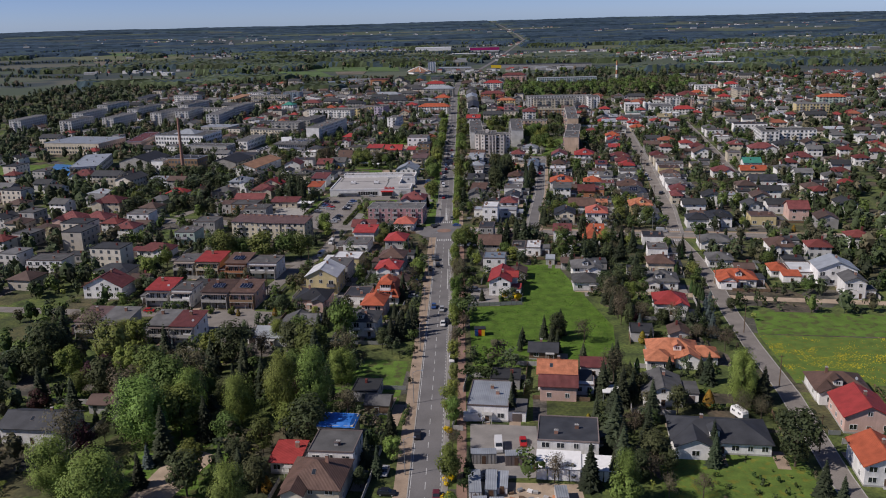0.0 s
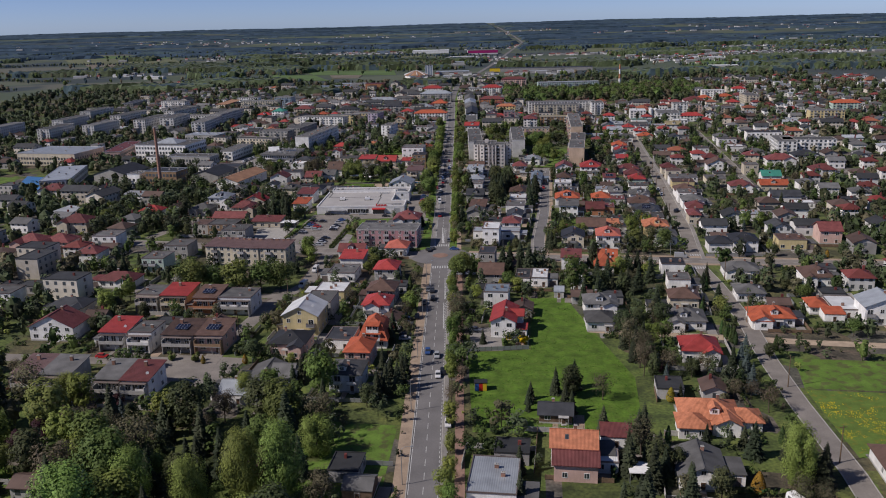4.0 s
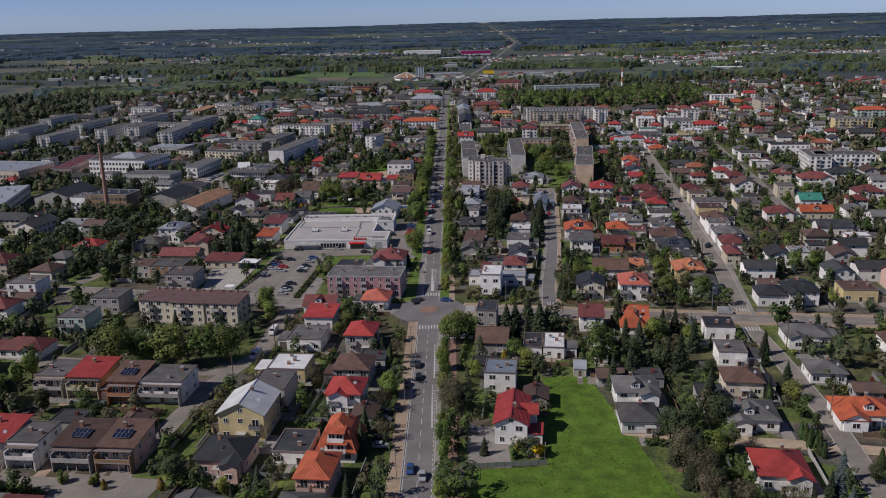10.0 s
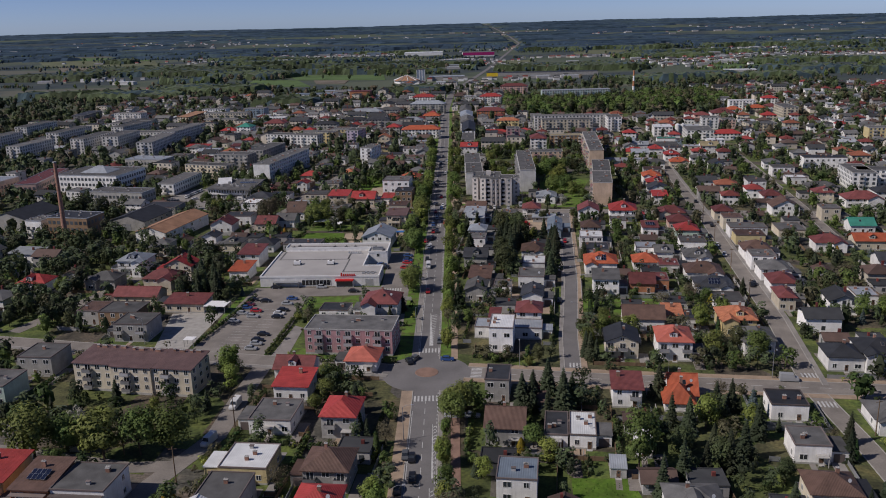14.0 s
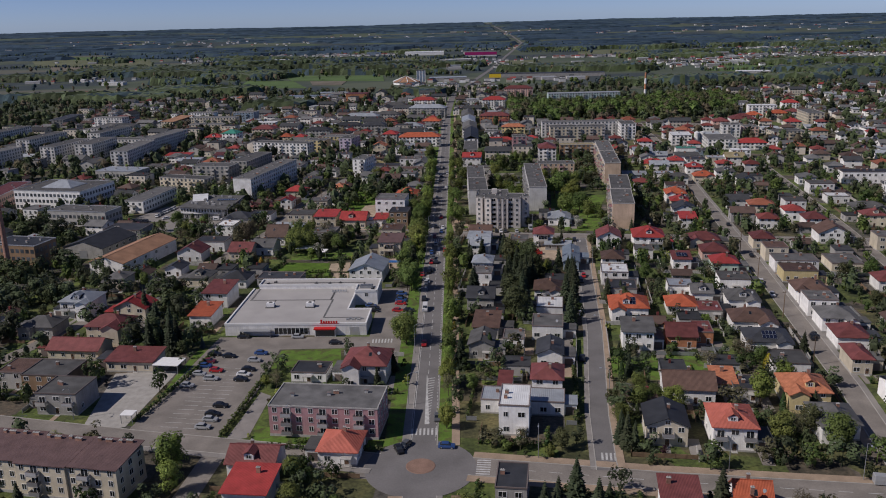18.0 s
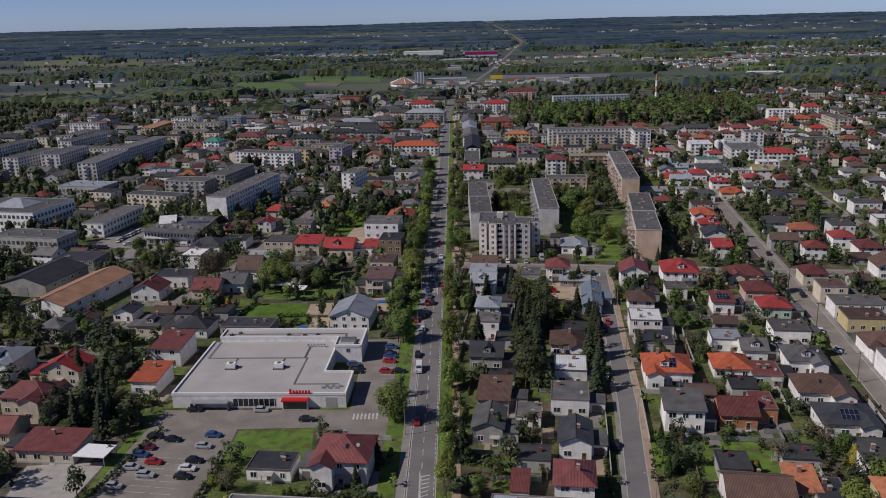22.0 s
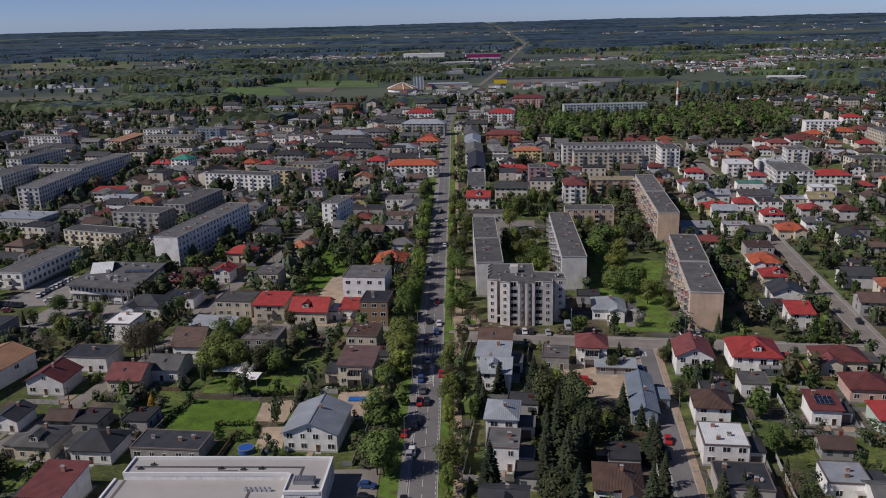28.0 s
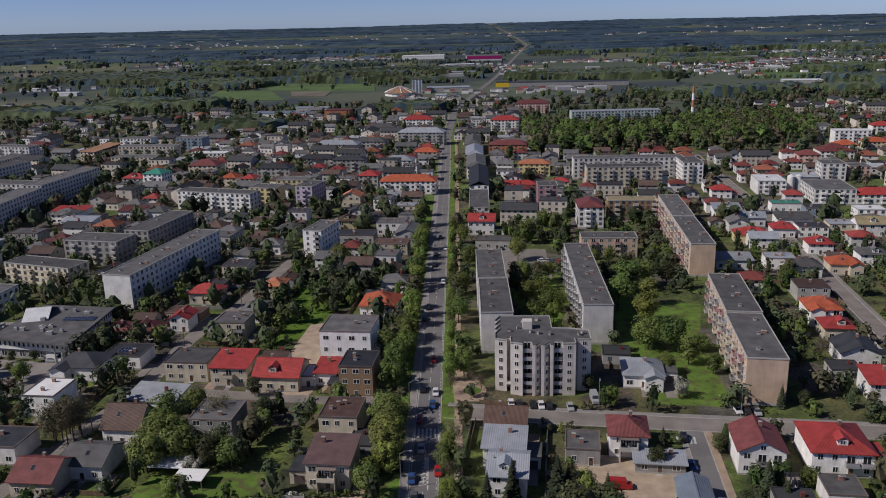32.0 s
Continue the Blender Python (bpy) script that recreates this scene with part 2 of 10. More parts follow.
def leaf(name, rgb, per=0.3, hue=0.03):
    m = mat(name, rgb, 0.7, vary=0.35, size=2.2, fine=0.5, per_thing=per, hue=hue, spec=0.2, island=0.2)
    t = m.node_tree
    hsv = next(n for n in t.nodes if n.type == "HUE_SAT")
    thin, mix = t.nodes.new("ShaderNodeBsdfTranslucent"), t.nodes.new("ShaderNodeMixShader")
    mix.inputs[0].default_value = 0.22  # light that passes through the leaves
    t.links.new(hsv.outputs["Color"], thin.inputs["Color"])
    t.links.new(t.nodes["Principled BSDF"].outputs[0], mix.inputs[1])
    t.links.new(thin.outputs[0], mix.inputs[2])
    t.links.new(mix.outputs[0], t.nodes["Material Output"].inputs["Surface"])
    return m


def haze_sheen(m, amount, rough=0.45):
    """Sheen that pales a surface seen flat along the ground, in place of haze."""
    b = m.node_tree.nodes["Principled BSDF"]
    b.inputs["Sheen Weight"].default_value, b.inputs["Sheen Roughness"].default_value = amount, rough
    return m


LEAF = {
    "broad": leaf("fresh_leaves", (0.122, 0.158, 0.043)),
    "lime": leaf("lime_green_leaves", (0.165, 0.215, 0.050)),
    "willow": leaf("pale_willow_leaves", (0.185, 0.24, 0.058)),
    "dark": leaf("dark_leaves", (0.066, 0.080, 0.034)),
    "spruce": leaf("spruce_needles", (0.036, 0.046, 0.024), 0.4),
    "thuja": leaf("thuja_sprays", (0.045, 0.075, 0.022), 0.4),
    "bare": leaf("budding_twigs", (0.13, 0.115, 0.07), 0.3),
    "blossom": leaf("white_blossom", (0.42, 0.41, 0.35), 0.2),
    "yellow": leaf("forsythia_blossom", (0.60, 0.42, 0.01), 0.1, 0.0),
    "gold": leaf("golden_conifer_sprays", (0.24, 0.17, 0.02), 0.2),
    "wood": haze_sheen(mat("deep_wood_leaves", (0.062, 0.085, 0.036), 0.75, vary=0.3, size=6, fine=1.0, island=0.22, spec=0.2), 0.15),
    # far woods: the blue of haze is put into these three leaf colours
    "distant": haze_sheen(mat("hazed_wood_leaves", (0.042, 0.066, 0.094), 0.9, vary=0.3, size=60, fine=9, spec=0.05), 0.0, 0.6),
    "haze": mat("hazed_pale_leaves", (0.052, 0.078, 0.088), 0.9, vary=0.3, size=50, fine=9, spec=0.05),
    "haze_dark": mat("hazed_dark_leaves", (0.026, 0.044, 0.062), 0.9, vary=0.3, size=50, fine=9, spec=0.05),
    "plum": leaf("purple_plum_leaves", (0.05, 0.02, 0.022), 0.2),
    "blue": leaf("blue_spruce_needles", (0.075, 0.10, 0.095), 0.2),
}

FAR_WALL = [mat("far_" + n, c, 0.9, vary=0.12, island=0.25) for n, c in (("white_walls", (0.70, 0.69, 0.67)), ("cream_walls", (0.56, 0.51, 0.43)), ("grey_walls", (0.36, 0.35, 0.34)), ("sand_walls", (0.44, 0.36, 0.28)))]
FAR_ROOF = {k: mat("far_" + n, c, 0.75, vary=0.18, island=0.3) for k, n, c in (("r", "red_roofs", (0.24, 0.045, 0.04)), ("m", "maroon_roofs", (0.15, 0.04, 0.035)), ("g", "grey_roofs", (0.12, 0.12, 0.12)), ("k", "graphite_roofs", (0.045, 0.047, 0.05)), ("b", "brown_roofs", (0.09, 0.06, 0.05)), ("o", "orange_roofs", (0.24, 0.085, 0.05)), ("s", "sheet_roofs", (0.30, 0.32, 0.34)))}

# ---- building tools ----
class Shape:
    """Gathers the faces of one mesh."""

    def __init__(self):
        self.v, self.f, self.m = [], [], []

    def poly(self, pts, k=0):
        n = len(self.v)
        self.v += [tuple(p) for p in pts]
        self.f.append(tuple(range(n, n + len(pts))))
        self.m.append(k)
        return self

    def box(self, x0, y0, z0, x1, y1, z1, k=0):
        n = len(self.v)
        self.v += [(x0, y0, z0), (x1, y0, z0), (x1, y1, z0), (x0, y1, z0), (x0, y0, z1), (x1, y0, z1), (x1, y1, z1), (x0, y1, z1)]
        for q in ((0, 3, 2, 1), (4, 5, 6, 7), (0, 1, 5, 4), (1, 2, 6, 5), (2, 3, 7, 6), (3, 0, 4, 7)):
            self.f.append(tuple(n + i for i in q))
            self.m.append(k)
        return self

    def slab(self, pts, thick, k=0):
        """A plate: the polygon pts (counter-clockwise from above) and its copy thick metres lower."""
        n, c = len(self.v), len(pts)
        self.v += [tuple(p) for p in pts] + [(p[0], p[1], p[2] - thick) for p in pts]
        self.f += [tuple(range(n, n + c)), tuple(range(n + 2 * c - 1, n + c - 1, -1))]
        self.f += [(n + i, n + c + i, n + c + (i + 1) % c, n + (i + 1) % c) for i in range(c)]
        self.m += [k] * (c + 2)
        return self

    def tube(self, cx, cy, z0, z1, r0, r1, sides=8, k=0):
        n = len(self.v)
        for z, r in ((z0, r0), (z1, r1)):
            self.v += [(cx + r * math.cos(6.2832 * i / sides), cy + r * math.sin(6.2832 * i / sides), z) for i in range(sides)]
        self.f += [(n + i, n + (i + 1) % sides, n + sides + (i + 1) % sides, n + sides + i) for i in range(sides)]
        self.f += [tuple(range(n + sides, n + 2 * sides)), tuple(range(n + sides - 1, n - 1, -1))]
        self.m += [k] * (sides + 2)
        return self

    def limb(self, p, q, r0, r1, sides=5, k=0):
        """A tapered rod from p to q."""
        p, q = Vector(p), Vector(q)
        turn = (q - p).to_track_quat("Z", "Y")
        n = len(self.v)
        for c, r in ((p, r0), (q, r1)):
            self.v += [tuple(c + turn @ Vector((r * math.cos(6.2832 * i / sides), r * math.sin(6.2832 * i / sides), 0))) for i in range(sides)]
        self.f += [(n + i, n + (i + 1) % sides, n + sides + (i + 1) % sides, n + sides + i) for i in range(sides)]
        self.f.append(tuple(range(n + sides, n + 2 * sides)))
        self.m += [k] * (sides + 1)
        return self

    def mesh(self, name, *mats):
        me = bpy.data.meshes.new(name)
        me.from_pydata(self.v, [], self.f)
        for x in mats:
            me.materials.append(x)
        if len(mats) > 1:
            me.polygons.foreach_set("material_index", self.m)
        me.update()
        return me


def put(name, data, parent=None, x=0.0, y=0.0, z=0.0, turn=0.0, label=""):
    ob = new(name, data)
    ob.location = (x, y, z)
    if turn:
        ob.rotation_euler = (0, 0, radians(turn))
    if parent:
        ob.parent = parent
    if label:
        ob["label"] = label
    return ob


def root(name, x, y, turn, label, category, group="", kind=""):
    ob = new(name)
    ob.empty_display_size = 1
    ob.location, ob.rotation_euler = (x, y, 0), (0, 0, radians(turn))
    return tagged(ob, label, category, group, kind)


def setting(name, data, label, z=0.0):
    ob = new(name, data)
    ob.location.z = z
    return tagged(ob, label, kind="structure")


TAKEN = []  # circles already built on: x, y, radius
NOGO = []  # open ground to leave clear
ROADS = []  # strips of road: polyline, half width


def inside(x, y, pts):
    hit = False
    for (x0, y0), (x1, y1) in zip(pts, pts[1:] + pts[:1]):
        if (y0 > y) != (y1 > y) and x < x0 + (y - y0) * (x1 - x0) / (y1 - y0):
            hit = not hit
    return hit


def free(x, y, r):
    for pts in NOGO:
        if inside(x, y, pts):
            return False
    for a, b, c in TAKEN:
        if abs(a - x) < c + r and abs(b - y) < c + r and (a - x) ** 2 + (b - y) ** 2 < (c + r) ** 2:
            return False
    for pts, half in ROADS:
        for (x0, y0), (x1, y1) in zip(pts, pts[1:]):
            if y < min(y0, y1) - half - r or y > max(y0, y1) + half + r:
                continue
            dx, dy = x1 - x0, y1 - y0
            k = max(0.0, min(1.0, ((x - x0) * dx + (y - y0) * dy) / (dx * dx + dy * dy)))
            if (x0 + k * dx - x) ** 2 + (y0 + k * dy - y) ** 2 < (half + r) ** 2:
                return False
    return True


def rise(x, y):
    """The height of the ground: a flat plain, raised at its far end to fit the camera's horizon."""
    k = max(0.0, (y - 3450) / 1530)
    return 61.0 * k + (1.6 * k * math.sin(x / 410) + 1.1 * k * math.sin(x / 173 + y / 240))


def sides_of(pts, left, right):
    """Both edges of a strip along a polyline."""
    out = []
    for i, (x, y) in enumerate(pts):
        a, b = pts[max(i - 1, 0)], pts[min(i + 1, len(pts) - 1)]
        d = math.hypot(b[0] - a[0], b[1] - a[1])
        nx, ny = -(b[1] - a[1]) / d, (b[0] - a[0]) / d
        out.append(((x + nx * left, y + ny * left), (x - nx * right, y - ny * right)))
    return out


STRIPS = []


def strip(name, pts, left, right, top, material, label, thick=0.3):
    s = Shape()
    STRIPS.append(name)
    if name != "road":
        top += 0.0042 * (len(STRIPS) % 6)
    e = sides_of(pts, left, right)
    for (a, b), (c, d) in zip(e, e[1:]):
        s.slab([(*q, top + rise(*q)) for q in (b, d, c, a)], thick)
    return setting(name, s.mesh(name, material), label)


def road(name, pts, width, top, material, label, kerb=True):
    ROADS.append((pts, width / 2 + 0.4))
    ob = strip(name, pts, width / 2, width / 2, top, material, label)
    if kerb:
        strip("kerb", pts, width / 2 + 0.25, -width / 2, 0.14, M_KERB, "grey concrete kerb along the road")
        strip("kerb", pts, -width / 2, width / 2 + 0.25, 0.14, M_KERB, "grey concrete kerb along the road")
    return ob


def patch(name, pts, top, material, label, thick=0.25):
    if name in ("car_park", "yard", "meadow"):
        NOGO.append(pts)
    return setting(name, Shape().slab([(*p, top) for p in pts], thick).mesh(name, material), label)

# ---- ground, roads and open land ----
def field_material():
    m = bpy.data.materials.new("town_ground_and_fields")
    m.use_nodes = True
    t = m.node_tree
    b = t.nodes["Principled BSDF"]
    b.inputs["Roughness"].default_value, b.inputs["Specular IOR Level"].default_value = 0.95, 0.15
    # slight sheen that pales the far ground, in place of haze
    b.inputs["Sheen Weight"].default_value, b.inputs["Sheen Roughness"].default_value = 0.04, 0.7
    geo = t.nodes.new("ShaderNodeNewGeometry")

    def noise_at(scale, detail=4):
        n = t.nodes.new("ShaderNodeTexNoise")
        n.inputs["Scale"].default_value, n.inputs["Detail"].default_value = scale, detail
        t.links.new(geo.outputs["Position"], n.inputs["Vector"])
        return n.outputs["Fac"]

    def ramp(fac, *stops):
        r = t.nodes.new("ShaderNodeValToRGB")
        el = r.color_ramp.elements
        while len(el) < len(stops):
            el.new(0.5)
        for e, (p, c) in zip(el, stops):
            e.position, e.color = p, (*c, 1)
        t.links.new(fac, r.inputs["Fac"])
        return r.outputs["Color"]

    def mix(fac, x, y, mode="MIX"):
        n = t.nodes.new("ShaderNodeMix")
        n.data_type, n.blend_type = "RGBA", mode
        if isinstance(fac, float):
            n.inputs["Factor"].default_value = fac
        else:
            t.links.new(fac, n.inputs["Factor"])
        t.links.new(x, n.inputs["A"])
        t.links.new(y, n.inputs["B"])
        return n.outputs["Result"]

    # gardens: parcels of grass, dug beds, trodden earth and paving
    def parcels(sx, sy, turn):
        q = t.nodes.new("ShaderNodeMapping")
        q.inputs["Rotation"].default_value = (0, 0, turn)
        q.inputs["Scale"].default_value = (sx, sy, 0.0)
        t.links.new(geo.outputs["Position"], q.inputs["Vector"])
        v = t.nodes.new("ShaderNodeTexVoronoi")
        v.distance, v.inputs["Scale"].default_value, v.inputs["Randomness"].default_value = "CHEBYCHEV", 1.0, 0.8
        t.links.new(q.outputs["Vector"], v.inputs["Vector"])
        c = t.nodes.new("ShaderNodeSeparateColor")
        t.links.new(v.outputs["Color"], c.inputs["Color"])
        return c.outputs["Green"]

    plot = ramp(parcels(0.075, 0.055, 0.13), (0.0, (0.055, 0.068, 0.019)), (0.22, (0.088, 0.125, 0.027)), (0.42, (0.074, 0.098, 0.024)), (0.62, (0.086, 0.084, 0.036)), (0.78, (0.08, 0.065, 0.046)), (0.9, (0.11, 0.10, 0.09)), (1.0, (0.045, 0.054, 0.022)))
    rough = ramp(noise_at(0.16, 6), (0.34, (0.45, 0.47, 0.45)), (0.5, (0.95, 0.97, 0.92)), (0.66, (1.5, 1.35, 1.25)))
    garden = mix(1.0, plot, rough, "MULTIPLY")
    speck = ramp(noise_at(1.1, 5), (0.3, (0.55, 0.55, 0.55)), (0.7, (1.35, 1.35, 1.35)))
    near = mix(1.0, garden, speck, "MULTIPLY")
    # fields: long parcels of crops, grass and ploughed soil
    mp = t.nodes.new("ShaderNodeMapping")
    mp.inputs["Rotation"].default_value = (0, 0, 0.35)
    mp.inputs["Scale"].default_value = (0.0022, 0.0075, 0.001)
    t.links.new(geo.outputs["Position"], mp.inputs["Vector"])
    vor = t.nodes.new("ShaderNodeTexVoronoi")
    vor.inputs["Scale"].default_value = 1.0
    t.links.new(mp.outputs["Vector"], vor.inputs["Vector"])
    sep = t.nodes.new("ShaderNodeSeparateColor")
    t.links.new(vor.outputs["Color"], sep.inputs["Color"])
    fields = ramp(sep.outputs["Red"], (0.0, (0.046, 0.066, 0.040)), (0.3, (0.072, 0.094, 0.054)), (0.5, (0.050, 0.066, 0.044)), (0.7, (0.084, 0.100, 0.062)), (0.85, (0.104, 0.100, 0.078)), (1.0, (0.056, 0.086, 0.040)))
    # woods, with some blue of haze put into their colour
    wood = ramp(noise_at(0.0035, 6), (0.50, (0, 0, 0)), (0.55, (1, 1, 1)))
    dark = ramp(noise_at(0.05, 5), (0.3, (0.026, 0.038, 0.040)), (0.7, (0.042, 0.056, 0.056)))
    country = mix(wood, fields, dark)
    xyz = t.nodes.new("ShaderNodeSeparateXYZ")
    t.links.new(geo.outputs["Position"], xyz.inputs["Vector"])
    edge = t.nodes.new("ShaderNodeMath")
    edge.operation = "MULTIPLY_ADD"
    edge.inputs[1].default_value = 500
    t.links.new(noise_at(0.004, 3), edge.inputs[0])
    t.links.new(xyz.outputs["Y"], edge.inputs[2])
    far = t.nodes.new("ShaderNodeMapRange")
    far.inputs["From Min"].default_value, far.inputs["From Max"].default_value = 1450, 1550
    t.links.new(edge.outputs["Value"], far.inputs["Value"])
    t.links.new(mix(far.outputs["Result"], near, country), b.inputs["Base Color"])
    return m


def ground():
    s = Shape()
    xs = [-4600 + 115 * i for i in range(81)]
    ys = [-1500 + 110 * i for i in range(61)]
    for y in ys:
        for x in xs:
            s.v.append((x, y, rise(x, y)))
    n = len(xs)
    for j in range(len(ys) - 1):
        for i in range(n - 1):
            k = j * n + i
            s.f.append((k, k + 1, k + n + 1, k + n))
            s.m.append(0)
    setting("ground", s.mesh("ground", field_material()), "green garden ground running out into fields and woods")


ground()


def main_x(y):
    """The main street's middle."""
    return -9.6 + (y - 200) * 0.0125


MAIN = [(main_x(y), y) for y in (-150, 60, 200, 376)]
MAIN_N = [(main_x(y), y) for y in (398, 500, 650, 800, 960)] + [(1, 1100), (9, 1300)]
TRUNK_ROAD = [(9, 1300), (34, 1500), (85, 1840), (185, 2620), (291, 3450), (285, 4000), (262, 4500), (236, 5050)]
road("road", MAIN, 7.2, 0.06, M_ASPHALT, "grey asphalt main street with white lines")
road("road", MAIN_N, 6.5, 0.06, M_ASPHALT, "grey asphalt main street leading into the town", kerb=False)
road("road", TRUNK_ROAD, 7.5, 0.3, M_ASPHALT, "pale trunk road running out of the town to the skyline", kerb=False)
strip("kerb", MAIN_N[:6], 3.5, -3.25, 0.14, M_KERB, "grey concrete kerb along the main street")
strip("kerb", MAIN_N[:6], -3.25, 3.5, 0.14, M_KERB, "grey concrete kerb along the main street")
strip("pavement", MAIN, 6.9, -3.85, 0.12, M_PAVE, "tan paved footway along the street")
strip("pavement", MAIN, -3.85, 5.0, 0.11, M_PAVE_GREY, "grey paved strip beside the kerb")
strip("pavement", MAIN, -6.9, 9.2, 0.10, M_PAVE_RED, "reddish paved footpath behind the trees")
strip("pavement", MAIN_N[:7], 5.3, -3.5, 0.12, M_PAVE_GREY, "grey paved footway along the street")
strip("pavement", MAIN_N[:7], -6.9, 8.9, 0.10, M_PAVE, "tan paved footpath behind the trees")
strip("verge", MAIN_N[:7], -3.5, 6.9, 0.07, M_LAWN, "green grass verge with street trees")
strip("verge", MAIN_N[:7], 9.6, -5.3, 0.07, M_LAWN, "green grass verge with street trees")
for run in (MAIN, MAIN_N[:7]):
    ROADS.append((run, 5.2))
CROSS_1 = [(-230, 440), (-137, 419), (-80, 405), (-43, 397), (-18, 391)]
CROSS_1E = [(4, 388), (47, 380), (113, 370), (200, 357), (330, 338)]
road("road", CROSS_1, 7.0, 0.064, M_ASPHALT_OLD, "worn grey asphalt cross street")
road("road", CROSS_1E, 7.4, 0.064, M_ASPHALT_OLD, "worn grey asphalt cross street with crossings")
strip("pavement", CROSS_1E, 6.6, -4.0, 0.1165, M_PAVE, "tan paved footway along the cross street")
strip("pavement", CROSS_1E, -4.0, 6.4, 0.1165, M_PAVE, "tan paved footway along the cross street")
strip("pavement", CROSS_1, -3.8, 5.6, 0.1165, M_PAVE_GREY, "grey paved footway along the cross street")
CROSS_2 = [(0, 601), (50, 593), (106, 585), (150, 578), (260, 560)]
road("road", CROSS_2, 6.8, 0.068, M_ASPHALT_OLD, "worn asphalt street below the apartment blocks")
strip("pavement", CROSS_2, 5.4, -3.7, 0.1165, M_PAVE_GREY, "grey paved footway beside the blocks")
road("road", [(-9, 605), (-15, 607), (-44, 611), (-88, 620)], 4.6, 0.068, M_ASPHALT_OLD, "narrow asphalt lane between gardens", kerb=False)
RIGHT_2 = [(35, 385), (38, 412), (47, 470), (54, 530), (61, 588)]
road("road", RIGHT_2, 4.6, 0.072, M_ASPHALT, "straight residential street of worn asphalt")
strip("pavement", RIGHT_2, -2.5, 4.3, 0.125, M_PAVE, "tan paved footway of the residential street")
strip("pavement", RIGHT_2, 3.7, -2.5, 0.125, M_PAVE_GREY, "grey paved footway of the residential street")
RIGHT_3 = [(72, 60), (81, 165), (86, 205), (88, 240), (90.5, 268), (95, 300), (97.5, 340), (98, 368)]
RIGHT_3N = [(99, 374), (109, 427), (119, 500), (129, 569), (140, 660), (153, 756), (165, 830), (172, 920), (180, 1000)]
road("road", RIGHT_3, 5.2, 0.072, M_ASPHALT_OLD, "residential street of patched grey asphalt")
road("road", RIGHT_3N, 5.6, 0.072, M_ASPHALT_OLD, "long residential street of worn asphalt")
strip("pavement", RIGHT_3N[:6], -3.1, 4.6, 0.129, M_PAVE_GREY, "grey paved footway of the long street")
RIGHT_4 = [(170, 500), (186, 590), (202, 700), (216, 800)]
road("road", RIGHT_4, 4.2, 0.072, M_ASPHALT_OLD, "outer residential street of grey asphalt")
LEFT_1 = [(-78, 250), (-77, 285), (-69, 330), (-60, 352), (-59, 375), (-57, 399)]
road("road", LEFT_1, 5.6, 0.072, M_ASPHALT_OLD, "side street of worn grey asphalt", kerb=False)
road("road", [(-190, 290), (-118, 279), (-95, 278), (-76, 274)], 5.4, 0.076, M_ASPHALT_OLD, "side street of worn grey asphalt", kerb=False)
road("road", [(-170, 362), (-110, 347), (-78, 338), (-66, 338)], 5.0, 0.076, M_ASPHALT_OLD, "side street of worn grey asphalt", kerb=False)
LEFT_2 = [(-150, 430), (-118, 517), (-103, 552), (-93, 592), (-86, 622), (-84, 655), (-75, 690), (-67, 742), (-58, 790), (-50, 880)]
road("road", LEFT_2, 5.4, 0.072, M_ASPHALT_OLD, "side street running between gardens and blocks", kerb=False)
road("road", [(42, 296), (60, 291), (78, 288), (110, 281), (180, 268)], 4.4, 0.066, M_SAND, "sandy unpaved lane", kerb=False)

# roundabout
s = Shape()
s.tube(-7.5, 388, -0.2, 0.08, 13, 13, 40)
setting("roundabout_road", s.mesh("roundabout_road", M_ASPHALT), "grey asphalt ring of a small roundabout")
s = Shape()
s.tube(-7.5, 388.5, 0, 0.17, 3.6, 3.3, 32)
setting("roundabout_island", s.mesh("roundabout_island", M_PAVE_RED), "low paved island in the roundabout")
ROADS.append(([(-8, 376), (-7, 400)], 12))

